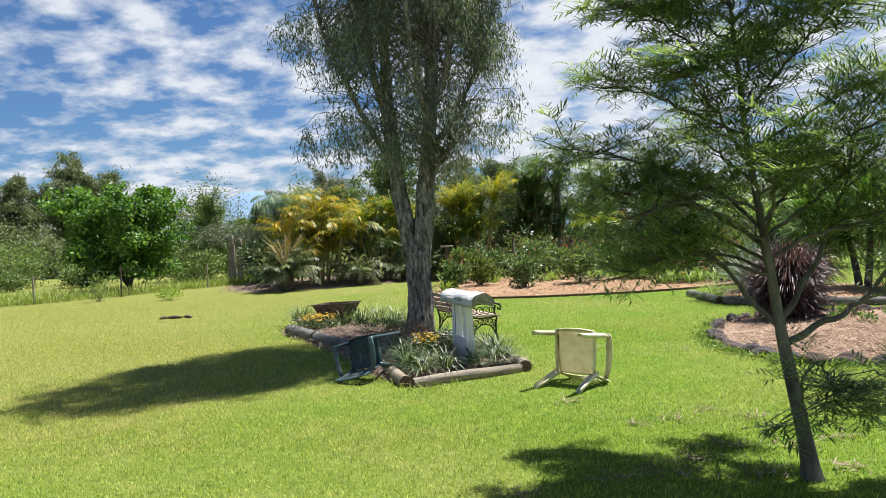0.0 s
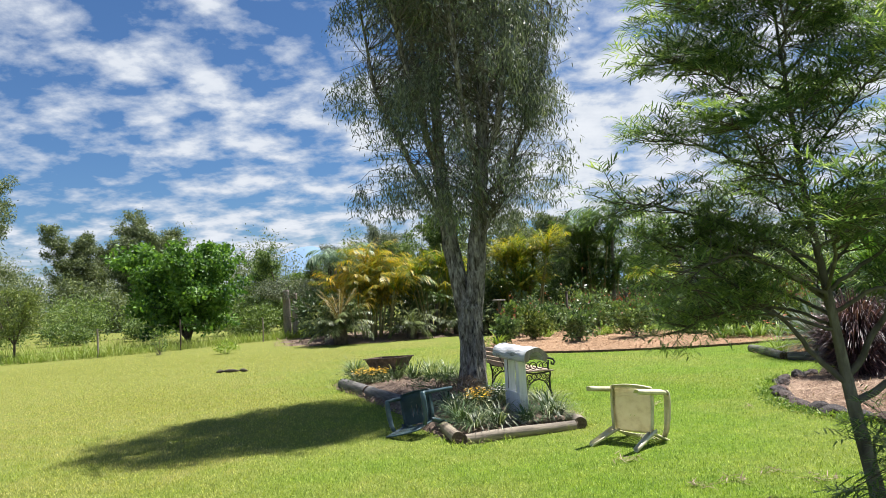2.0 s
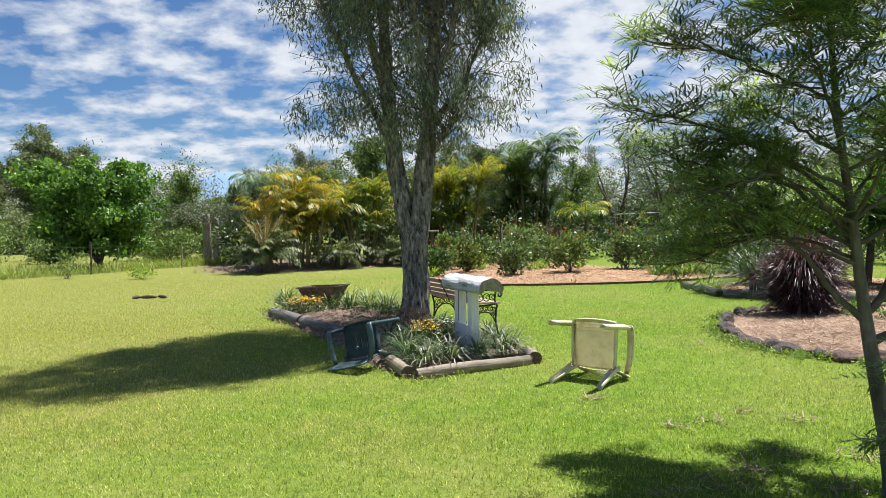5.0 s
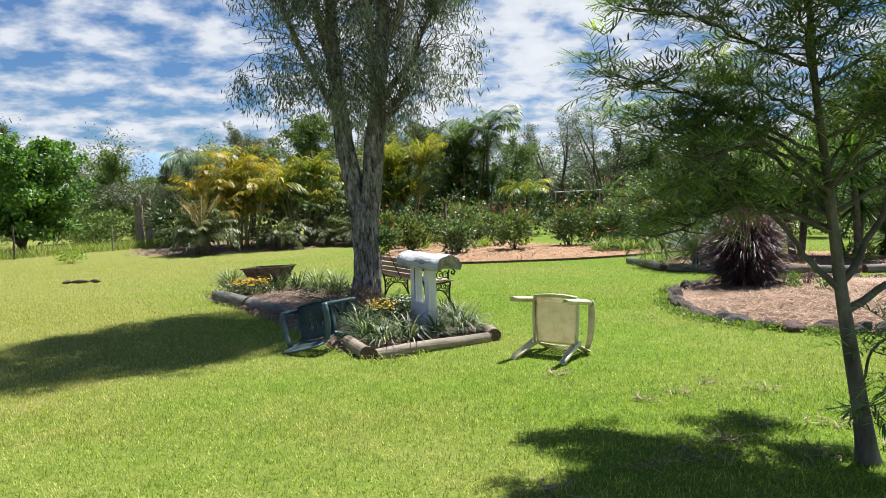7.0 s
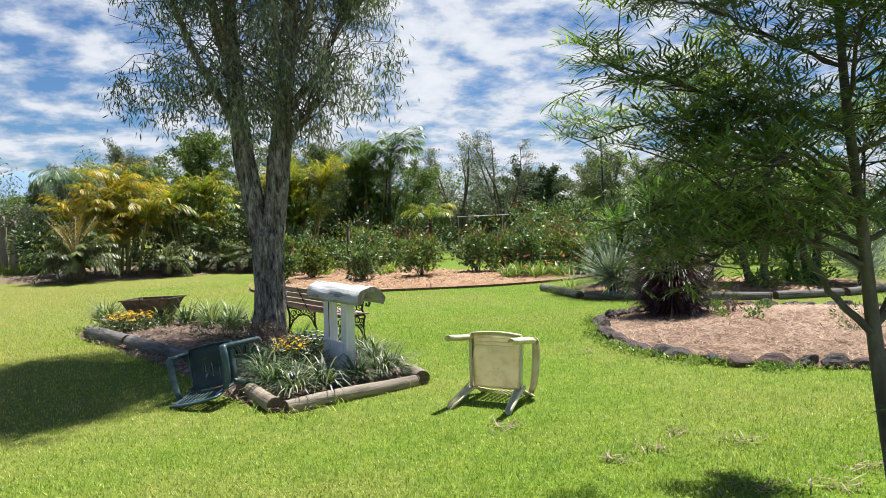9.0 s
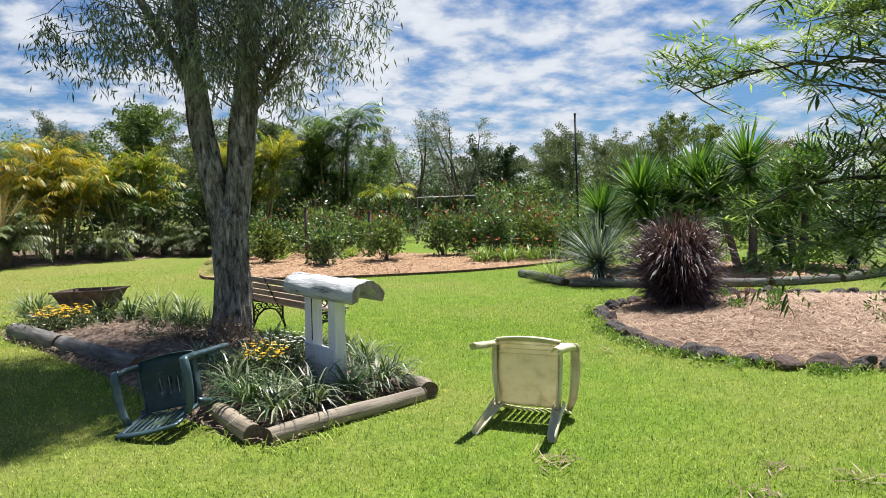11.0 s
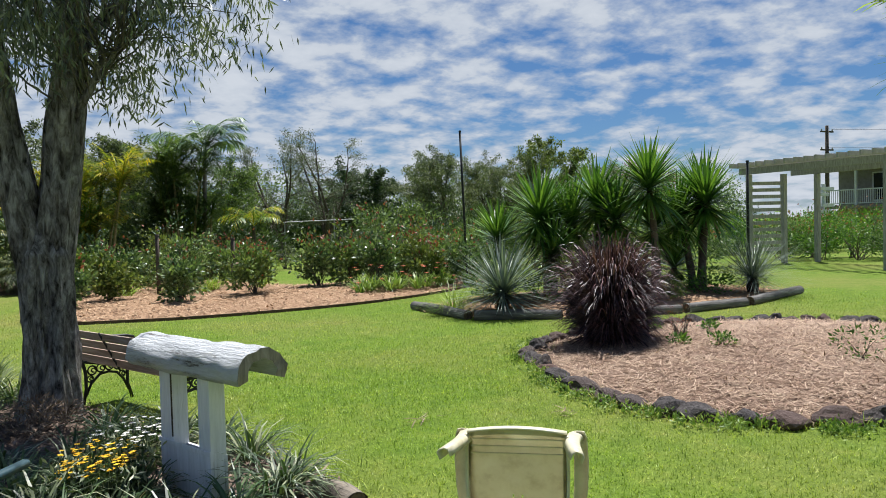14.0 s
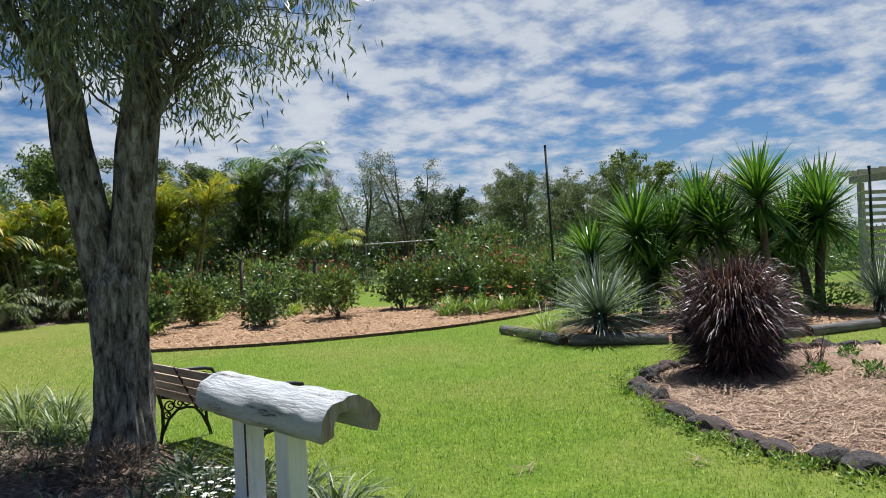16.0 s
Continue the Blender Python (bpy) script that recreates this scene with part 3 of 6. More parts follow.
mound(BED, 0.13, M_BEDSOIL, "flower_bed", "log-edged island bed of dark leafy mulch")
mound(ROCKBED, 0.14, M_MULCH, "rock_edged_bed", "rounded bed covered in pale straw mulch")
mound(ROSEBED, 0.07, M_CHIPGROUND, "rose_bed", "long rose bed covered in orange wood chips")
mound(YUCCABED, 0.12, M_CHIPGROUND, "yucca_bed", "log-edged bed of brown wood chips")
mound(PALMBED, 0.05, M_BEDSOIL, "palm_bed", "shaded palm bed of leaf litter")

# ---- plants: builders ----


def bush(name, at, size, count, leaf, mat, label, category="shrub", group="", seed=1, stems=14, clusters=None, bark=None, flowers=None,
         shell=0.55, lift=0.12, up=0.35, tips=None, lumps=0.25, aspect=0.42, cl=0.16):
    """A shrub or tree crown: many leaf clumps on thin stems, with an uneven outline."""
    rng = np.random.default_rng(seed)
    rx, ry, h = size
    top = thing(name, at, label, category, group)
    nc = clusters or max(30, count // 45)
    u = unit(rng.normal(size=(nc, 3)))
    bump = 1 + lumps * np.array([noise.noise(Vector(tuple(v * 1.7 + seed * 3.1))) * 1.6 for v in u])
    rad = rng.uniform(shell, 1.0, nc) ** 0.6 * bump
    C = u * rad[:, None] * np.array([rx, ry, h * (1 - lift) / 2]) + np.array([0, 0, h * (lift + (1 - lift) / 2)])
    C = C[C[:, 2] > 0.05 * h]
    per = max(3, count // len(C))
    idx = np.repeat(np.arange(len(C)), per)
    spread = np.array([rx, ry, h * 0.5]) * cl
    P = C[idx] + rng.normal(size=(len(idx), 3)) * spread
    P[:, 2] = np.maximum(P[:, 2], 0.02)
    D = unit(P - C[idx]) + rng.normal(size=P.shape) * 0.5 + UP * up + unit(C[idx] - np.array([0, 0, h * 0.4])) * 0.5
    L = leaf * rng.uniform(0.6, 1.3, len(P))
    part("crown", leaves(P, D, L, L * aspect, rng), mat, top, kind="stuff")
    if tips:
        hi = C[C[:, 2] > h * 0.55]
        pick = hi[rng.integers(0, len(hi), tips[1])] + rng.normal(size=(tips[1], 3)) * spread * 0.9 + UP * (rng.uniform(0.3, 2.8, (tips[1], 1)) ** 1.4 * leaf)
        part("new_growth", leaves(pick, rng.normal(size=pick.shape) + UP, leaf, leaf * aspect, rng), tips[0], top, "reddish new leaves", kind="stuff")
    lines = []
    for q in range(stems):
        c = C[rng.integers(len(C))]
        base = np.array([rng.normal() * rx * 0.08, rng.normal() * ry * 0.08, 0])
        midp = base * 0.6 + np.array([c[0] * 0.35, c[1] * 0.35, c[2] * 0.5]) + rng.normal(size=3) * 0.05 * h
        t = np.linspace(0, 1, 7)[:, None]
        pts = (1 - t) ** 2 * base + 2 * t * (1 - t) * midp + t * t * c
        r0 = max(0.006, 0.012 * h)
        lines.append(tube(pts, np.linspace(r0, r0 * 0.25, 7), 5, False))
    part("stem_mass", join(lines), bark or M_TWIG, top, smooth=True, kind="stuff")
    if flowers:
        fm, fn, fs = flowers
        pick = C[rng.integers(0, len(C), fn)] + unit(rng.normal(size=(fn, 3)) + UP) * spread * 1.2
        ch = []
        for ring, (sz, el) in enumerate(((1.0, 0.35), (0.75, 0.8), (0.5, 1.25))):
            for q in range(5):
                a = q * 2 * np.pi / 5 + ring * 0.6 + rng.uniform(0, 1, fn)
                ch.append(blades(pick, a, el, fs * sz * 0.6, fs * 0.55, 0.5, 2, 0.5))
        part("flower_mass", join(ch), fm, top, kind="stuff")
    return top


def clump(name, at, count, length, width, mat, label, category="plant", group="", seed=1, el=(0.6, 1.45), droop=(0.8, 2.0), spread=0.08, segs=4, tip=0.06, spikes=None):
    """A tussock of arching strap leaves."""
    rng = np.random.default_rng(seed)
    r, a0 = spread * np.sqrt(rng.uniform(0, 1, count)), rng.uniform(0, 2 * np.pi, count)
    P = np.c_[r * np.cos(a0), r * np.sin(a0), np.zeros(count)]
    az = a0 + rng.normal(size=count) * 0.5
    VF = blades(P, az, rng.uniform(*el, count), length * rng.uniform(0.6, 1.15, count), width * rng.uniform(0.7, 1.2, count), rng.uniform(*droop, count), segs, tip)
    VF = (np.c_[VF[0][:, :2], np.maximum(VF[0][:, 2], 0.01)], VF[1])
    top = thing(name, at, label, category, group)
    part("leaf_tuft", VF, mat, top, kind="stuff")
    return top


def palm(name, at, canes, height, frond, count, mat, label, seed=1, spread=0.5, thick=0.05, leaf=0.34, wide=0.035, cane_mat=None, droop=1.7, lean=0.12, pairs=15, group="", rise=(0.75, 1.53)):
    """A clump of ringed canes, each with a head of arching feather leaves."""
    rng = np.random.default_rng(seed)
    top = thing(name, at, label, "palm", group)
    heads = []
    for q in range(canes):
        a, r = rng.uniform(0, 2 * np.pi), spread * rng.uniform(0.1, 1)
        base = np.array([r * math.cos(a), r * math.sin(a), 0])
        h = height * rng.uniform(0.3, 1.0) if canes > 1 else height
        out = np.array([math.cos(a), math.sin(a), 0]) * lean * h * rng.uniform(0.3, 1.6)
        t = np.linspace(0, 1, 16)[:, None]
        pts = base + t * UP * h + (t ** 1.7) * out
        rad = thick * (1 - 0.35 * t[:, 0]) * (1 + 0.09 * (np.arange(16) % 2))
        part("cane", tube(pts, rad, 8), cane_mat or M_CANE, top, smooth=True)
        heads.append(pts[-1])
    H = np.repeat(np.array(heads), count, 0)
    n = len(H)
    az = np.tile(np.arange(count) * 2.399, canes) + rng.uniform(0, 0.7, n)
    el = rng.uniform(*rise, n)
    VF = fronds(H, az, el, frond * rng.uniform(0.75, 1.1, n), droop * rng.uniform(0.7, 1.25, n), rng, pairs + 5, leaf, wide * 0.8, 0.35, 0.016, 0.7)
    part("frond_crown", VF, mat, top, kind="stuff")
    return top


def cycad(at, scale, seed, mat2=None, label="dark green cycad with a rosette of stiff fronds"):
    rng = np.random.default_rng(seed)
    top = thing("cycad", at, label, "cycad", "cycads under the palms")
    part("trunk", tube(np.array([[0, 0, -0.02], [0, 0, 0.2], [0, 0, 0.42]]) * scale, np.array([0.15, 0.17, 0.11]) * scale, 10), M_DARKTRUNK, top, smooth=True)
    n = 52
    VF = fronds(np.tile([0, 0, 0.4 * scale], (n, 1)), np.arange(n) * 2.399, rng.uniform(0.0, 1.3, n), 0.95 * scale * rng.uniform(0.8, 1.1, n), rng.uniform(0.8, 1.5, n), rng, 22, 0.16 * scale, 0.016 * scale, 0.2, 0.012, 0.8, 0.12)
    part("frond_crown", VF, M_CYCAD, top, kind="stuff")
    if mat2:
        n = 20
        VF = fronds(np.tile([0, 0, 0.42 * scale], (n, 1)), np.arange(n) * 2.399, rng.uniform(0.8, 1.45, n), 1.0 * scale, rng.uniform(0.3, 0.8, n), rng, 20, 0.15 * scale, 0.015 * scale, 0.2, 0.012, 0.8, 0.12)
        part("young_crown", VF, mat2, top, "bronze young fronds", kind="stuff")
    return top


def broad_tree(name, at, height, radius, leaf_count, leaf, mat, bark, label, seed, trunk_r=0.15, stems=3, fork=0.25, droop=-0.2, group="", aspect=0.4, base=0.35, round_=0.5, twig=0.3, category="tree", ragged=(0.35, 0.95)):
    """A tree: crooked stems that branch twice, with leaf clumps on the twigs."""
    rng = np.random.default_rng(seed)
    top = thing(name, at, label, category, group)
    tubes, tips = [], []
    fz = height * fork
    trunk = wander((0, 0, -0.05), (rng.normal() * 0.05, rng.normal() * 0.05, 1), fz, rng, 5, 0.05)
    tubes.append(tube(trunk, np.linspace(trunk_r, trunk_r * 0.8, len(trunk)), 8))
    for s in range(stems):
        a = s * 2 * np.pi / stems + rng.uniform(-0.5, 0.5)
        tilt = rng.uniform(0.15, 0.55) * radius / height * 2.2
        stem = wander(trunk[-1], (math.cos(a) * tilt, math.sin(a) * tilt, 1), (height - fz) * rng.uniform(0.72, 0.95), rng, 10, 0.09, 0.03)
        tubes.append(tube(stem, np.linspace(trunk_r * 0.65, 0.015, len(stem)), 7))
        for i in range(2, 11):
            for b in range(3):
                f = i / 10
                z = (trunk[-1][2] + f * (height - fz)) / height
                prof = math.sin(math.pi * min(1, max(0.12, (z - base * 0.55) / (1.05 - base * 0.55)))) ** round_
                ba = a + rng.uniform(-1.9, 1.9)
                reach = radius * prof * rng.uniform(*ragged)
                br = wander(stem[i], (math.cos(ba), math.sin(ba), rng.uniform(0.1, 0.8)), reach, rng, 6, 0.2)
                tubes.append(tube(br, np.linspace(max(0.008, trunk_r * 0.22 * (1.1 - f)), 0.005, len(br)), 5, False))
                tips += [p * (1 - f) + r * f for p, r in zip(br[2:-1], br[3:]) for f in (0.0, 0.5)] + [br[-1], br[-1]]
    T = np.array(tips)
    T = T[T[:, 2] > height * base * 0.6]
    k = max(4, int(leaf_count * 1.9) // len(T))
    idx = np.repeat(np.arange(len(T)), k)
    P = T[idx] + np.clip(rng.normal(size=(len(idx), 3)), -1.5, 1.5) * twig * 0.6 * np.array([1, 1, 0.85])
    D = rng.normal(size=P.shape) * 0.7 + UP * droop
    L = 0.8 * leaf * rng.uniform(0.5, 1.2, len(P))
    part("trunk", join(tubes), bark, top, smooth=True)
    part("crown", leaves(P, D, L, L * aspect, rng), mat, top, kind="stuff")
    return top

# ---- the large paperbark ----


def furrowed(pts, radii, rows, n, seed, depth=0.12):
    """A trunk with deep upright furrows."""
    pts, radii = np.asarray(pts, float), np.asarray(radii, float)
    s = np.linspace(0, 1, len(pts))
    t = np.linspace(0, 1, rows)
    P = np.stack([np.interp(t, s, pts[:, k]) for k in range(3)], -1)
    for _ in range(3):
        P[1:-1] = (P[:-2] + 2 * P[1:-1] + P[2:]) / 4
    R = np.interp(t, s, radii)
    V, F = tube(P, R, n)
    body = V[: rows * n].reshape(rows, n, 3)
    off = body - P[:, None]
    f = np.empty((rows, n))
    for j in range(n):
        a = 2 * math.pi * j / n
        for i in range(rows):
            z = P[i, 2]
            f[i, j] = 1 + depth * noise.noise(Vector((math.cos(a) * 3.2, math.sin(a) * 3.2, z * 0.9 + seed))) * 1.5 + depth * 0.7 * noise.noise(Vector((math.cos(a) * 8, math.sin(a) * 8, z * 2.2 + seed)))
    V[: rows * n] = (P[:, None] + off * f[:, :, None]).reshape(-1, 3)
    return V, F


def paperbark():
    rng = np.random.default_rng(5)
    ox, oy = -0.72, 10.8
    top = thing("tree", (ox, oy, 0.0), "tall twin-stemmed paperbark with weeping grey-green leaves", "tree")
    P = lambda *q: np.array([(x - ox, y - oy, z) for x, y, z in q])
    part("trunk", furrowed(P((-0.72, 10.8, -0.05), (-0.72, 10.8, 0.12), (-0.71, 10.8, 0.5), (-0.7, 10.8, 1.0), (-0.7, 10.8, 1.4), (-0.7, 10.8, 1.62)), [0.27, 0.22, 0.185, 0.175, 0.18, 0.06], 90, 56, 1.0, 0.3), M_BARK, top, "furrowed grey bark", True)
    main = {
        "left": (P((-0.74, 10.8, 1.2), (-0.84, 10.82, 1.8), (-0.95, 10.85, 2.4), (-1.04, 10.9, 3.06), (-1.1, 10.95, 4.0), (-1.12, 11.0, 5.2), (-1.25, 11.0, 8.2), (-1.35, 10.8, 11.6)), [0.12, 0.12, 0.115, 0.105, 0.085, 0.065, 0.045, 0.015]),
        "right": (P((-0.66, 10.8, 1.2), (-0.57, 10.8, 1.9), (-0.5, 10.8, 2.5), (-0.46, 10.8, 3.05), (-0.36, 10.78, 4.0), (-0.3, 10.75, 4.9), (-0.4, 10.7, 8.0), (-0.3, 10.4, 12.2)), [0.13, 0.13, 0.125, 0.11, 0.095, 0.08, 0.055, 0.015]),
    }
    for pts, rad in main.values():
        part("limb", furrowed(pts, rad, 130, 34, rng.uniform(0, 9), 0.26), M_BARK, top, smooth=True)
    limbs = [
        (P((-1.02, 10.87, 2.75), (-1.5, 10.8, 3.7), (-2.05, 10.7, 5.0), (-2.35, 10.7, 7.0)), [0.055, 0.045, 0.032, 0.012]),
        (P((-1.06, 10.92, 3.2), (-1.35, 11.3, 4.3), (-1.6, 11.7, 6.2), (-1.75, 11.9, 9.8)), [0.06, 0.05, 0.035, 0.012]),
        (P((-0.52, 10.78, 3.2), (-0.1, 10.6, 4.2), (0.25, 10.4, 6.2), (0.5, 10.2, 10.2)), [0.06, 0.05, 0.035, 0.012]),
        (P((-0.5, 10.8, 2.9), (0.05, 11.0, 3.6), (0.5, 11.3, 4.7), (0.85, 11.5, 6.4)), [0.05, 0.04, 0.03, 0.01]),
        (P((-0.45, 10.78, 3.6), (-0.6, 10.2, 4.6), (-0.7, 9.6, 6.6), (-0.9, 9.2, 10.8)), [0.055, 0.045, 0.03, 0.012]),
        (P((-1.1, 10.95, 3.7), (-1.4, 10.4, 4.8), (-1.7, 9.8, 6.9), (-1.7, 9.6, 10.4)), [0.05, 0.04, 0.03, 0.01]),
        (P((-0.36, 10.76, 4.4), (0.0, 11.4, 5.6), (0.2, 11.9, 8.2), (0.2, 12.1, 11.4)), [0.05, 0.04, 0.03, 0.01]),
        (P((-0.57, 10.8, 2.35), (-0.38, 10.75, 2.6), (-0.25, 10.7, 2.85), (-0.02, 10.6, 3.1)), [0.045, 0.035, 0.025, 0.012]),
    ]
    fine, nodes = [], []
    for pts, rad in limbs:
        part("limb", tube(np.stack([np.interp(np.linspace(0, 1, 16), np.linspace(0, 1, 4), pts[:, k]) for k in range(3)], -1) + rng.normal(size=(16, 3)) * 0.012, np.interp(np.linspace(0, 1, 16), np.linspace(0, 1, 4), rad), 8), M_BARK, top, smooth=True)
        nodes += [(pts[k] * (1 - f) + pts[k + 1] * f) for k in (1, 2) for f in np.linspace(0, 1, 7)]
        nodes += [pts[0] * 0.4 + pts[1] * 0.6]
    for pts, rad in main.values():
        nodes += [(pts[k] * (1 - f) + pts[k + 1] * f) for k in (3, 4, 5, 6) for f in np.linspace(0, 1, 6)]
    hangs = []
    cx, cy = -0.75 - ox, 10.85 - oy
    for nd in nodes:
        for _ in range(4 if nd[2] < 5 else 6):
            a = rng.uniform(0, 2 * np.pi)
            z = nd[2] + rng.uniform(-0.1, 0.9)
            rmax = np.interp(z, [2.6, 3.3, 4.5, 6.5, 9.0, 11.0, 12.8], [1.5, 1.85, 2.0, 2.0, 1.65, 1.5, 0.6])
            goal = np.array([cx + math.cos(a) * rmax * rng.uniform(0.5, 1.0), cy + math.sin(a) * rmax * rng.uniform(0.5, 1.0), z + rng.uniform(0, 0.6)])
            t = np.linspace(0, 1, 8)[:, None]
            line = nd * (1 - t) + goal * t + UP * 0.35 * np.sin(np.pi * t) * 0.8 + rng.normal(size=(8, 3)) * 0.035
            line[0] = nd
            fine.append(tube(line, np.linspace(0.009, 0.003, 8), 5, False))
            for k in (3, 4, 5, 6, 7, 7):
                hangs.append(line[k])
    part("branch_mass", join(fine), M_BARK2, top, "thin dark branches", True, "stuff")
    Hn = np.array(hangs)
    gaps = np.array([noise.noise(Vector((h[0] * 1.1, h[1] * 1.1, h[2] * 0.8))) for h in Hn])
    per, keep = 42, gaps + rng.normal(size=len(Hn)) * 0.12 > np.where(Hn[:, 2] > 4.3, -0.03, 0.03)
    Hn = Hn[keep]
    idx = np.repeat(np.arange(len(Hn)), np.where(Hn[:, 2] > 4.6, per + 10, per))
    drop = rng.uniform(0, 1, len(idx))
    P_ = Hn[idx] + rng.normal(size=(len(idx), 3)) * np.array([0.10, 0.10, 0.06]) * (0.4 + drop[:, None]) - UP * (drop * 0.42)[:, None]
    D = rng.normal(size=P_.shape) * 0.42 - UP * 0.85
    L = rng.uniform(0.06, 0.12, len(P_))
    part("crown", leaves(P_, D, L, L * 0.14 + 0.0035, rng), M_GUM, top, "drooping narrow grey-green leaves", kind="stuff")


paperbark()


# ---- the young feathery tree ----


def feather_tree():
    rng = np.random.default_rng(8)
    ox, oy = 2.6, 4.2
    top = thing("young_tree", (ox, oy, 0), "young slim-trunked tree with feathery bright green leaves", "tree")
    P = lambda *q: np.array([(x - ox, y - oy, z) for x, y, z in q])

    def fit(pts, n):
        line = np.stack([np.interp(np.linspace(0, 1, n), np.linspace(0, 1, len(pts)), pts[:, k]) for k in range(3)], -1)
        for _ in range(3):
            line[1:-1] = (line[:-2] + 2 * line[1:-1] + line[2:]) / 4
        return line

    trunk = fit(P((2.61, 4.2, -0.05), (2.57, 4.2, 0.25), (2.52, 4.2, 0.5), (2.47, 4.2, 0.78), (2.43, 4.2, 1.02), (2.39, 4.2, 1.35), (2.34, 4.2, 1.7), (2.28, 4.2, 2.1), (2.24, 4.2, 2.6), (2.2, 4.2, 3.1), (2.16, 4.22, 3.7)), 44)
    part("trunk", furrowed(trunk, np.interp(np.linspace(0, 1, 44), [0, 0.04, 0.12, 0.28, 0.5, 0.8, 1], [0.078, 0.056, 0.045, 0.04, 0.028, 0.015, 0.005]), 80, 18, 3.0, 0.09), M_BARK2, top, "smooth grey bark", True)
    low = [
        (P((2.46, 4.2, 0.86), (2.72, 4.25, 0.98), (3.0, 4.3, 1.12), (3.4, 4.4, 1.5), (3.7, 4.4, 1.95)), 0.026, 0.45),
        (P((2.43, 4.2, 1.0), (2.62, 4.25, 1.25), (2.8, 4.3, 1.55), (2.95, 4.35, 1.95), (3.1, 4.4, 2.5)), 0.024, 0.35),
        (P((2.43, 4.2, 0.98), (2.26, 4.25, 1.18), (2.08, 4.3, 1.42), (1.85, 4.35, 1.62), (1.5, 4.4, 1.85)), 0.02, 0.5),
        (P((2.38, 4.2, 1.42), (2.6, 4.15, 1.55), (2.9, 4.1, 1.62), (3.2, 4.1, 1.75), (3.5, 4.1, 1.95)), 0.015, 0.3),
        (P((2.36, 4.2, 1.55), (2.55, 4.2, 1.68), (2.8, 4.2, 1.88), (3.05, 4.2, 2.1), (3.3, 4.2, 2.4)), 0.015, 0.3),
        (P((2.37, 4.2, 1.5), (2.1, 4.0, 1.68), (1.78, 3.82, 1.8), (1.55, 3.65, 1.74), (1.42, 3.55, 1.62)), 0.013, 0.35),
        (P((2.37, 4.2, 1.48), (2.05, 4.15, 1.72), (1.8, 4.1, 1.85), (1.58, 4.1, 1.87), (1.4, 4.1, 1.82)), 0.015, 0.3),
        (P((2.38, 4.2, 1.4), (2.2, 4.5, 1.55), (2.0, 4.8, 1.62), (1.8, 5.05, 1.6), (1.6, 5.2, 1.5)), 0.013, 0.3),
        (P((2.39, 4.2, 1.38), (2.45, 4.6, 1.55), (2.55, 5.0, 1.65), (2.6, 5.3, 1.65), (2.65, 5.5, 1.6)), 0.013, 0.3),
        (P((2.36, 4.2, 1.55), (2.3, 3.85, 1.75), (2.2, 3.5, 1.9), (2.1, 3.2, 1.95), (2.0, 3.0, 1.9)), 0.013, 0.3),
        (P((2.4, 4.2, 1.3), (2.1, 4.1, 1.4), (1.85, 4.05, 1.48), (1.62, 4.0, 1.44), (1.45, 3.95, 1.36)), 0.012, 0.3),
        (P((2.4, 4.2, 1.32), (2.2, 4.4, 1.44), (1.95, 4.6, 1.5), (1.72, 4.7, 1.45), (1.58, 4.75, 1.36)), 0.012, 0.3),
        (P((2.35, 4.2, 1.6), (2.2, 4.55, 1.88), (2.0, 4.95, 2.08), (1.8, 5.3, 2.12), (1.56, 5.54, 2.02)), 0.014, 0.4),
        (P((2.55, 4.2, 0.4), (2.48, 4.0, 0.68), (2.5, 3.85, 0.82), (2.5, 3.68, 0.78), (2.48, 3.55, 0.66)), 0.009, 0.75),
    ]
    for q in range(19):
        z = 1.65 + 1.9 * q / 18
        k = np.interp(z, trunk[:, 2], np.arange(44))
        p = trunk[int(k)]
        a = q * 2.399 + 0.8
        reach = np.interp(z, [1.6, 2.2, 2.8, 3.6], [1.08, 1.05, 0.85, 0.3]) * rng.uniform(0.8, 1.1)
        d = np.array([math.cos(a), math.sin(a), 0])
        low.append((np.array([p, p + d * reach * 0.3 + UP * 0.16, p + d * reach * 0.6 + UP * 0.33, p + d * reach * 0.85 + UP * 0.42, p + d * reach + UP * 0.44]), 0.012 - 0.002 * (z - 1.6), 0.22))
    nodes, fine = [], []
    for b, r0, bare in low:
        line = fit(b, 20) + rng.normal(size=(20, 3)) * 0.007
        part("branch", tube(line, np.linspace(r0, 0.0035, 20), 7), M_BARK2, top, smooth=True)
        for i in range(int(20 * bare), 20):
            for _ in range(6 if r0 < 0.0095 and bare > 0.6 else 2):
                nodes.append((line[i], unit(line[min(19, i + 1)] - line[i - 1])))
    for i in range(28, 44):
        nodes += [(trunk[i], UP)] * 2
    H, A, E, Lf, Dr = [], [], [], [], []
    for p, d in nodes:
        a = rng.uniform(0, 2 * np.pi)
        v = unit(d * 0.6 + np.array([math.cos(a), math.sin(a), rng.uniform(-0.3, 0.8)]))
        tw = wander(p, v, rng.uniform(0.1, 0.34), rng, 4, 0.12)
        fine.append(tube(tw, np.linspace(0.0045, 0.002, 5), 4, False))
        a0 = rng.uniform(0, 6.28)
        for q in range(1, 5):
            for k in range(1 if q < 4 else 4):
                a0 += 2.399
                w = unit(unit(tw[q] - tw[q - 1]) * (0.55 if q < 4 else 0.8) + np.array([math.cos(a0), math.sin(a0), rng.uniform(-0.1, 0.6)]))
                H.append(tw[q]), A.append(math.atan2(w[1], w[0])), E.append(math.asin(max(-1, min(1, w[2])))), Lf.append(rng.uniform(0.12, 0.23)), Dr.append(rng.uniform(0.0, 1.1))
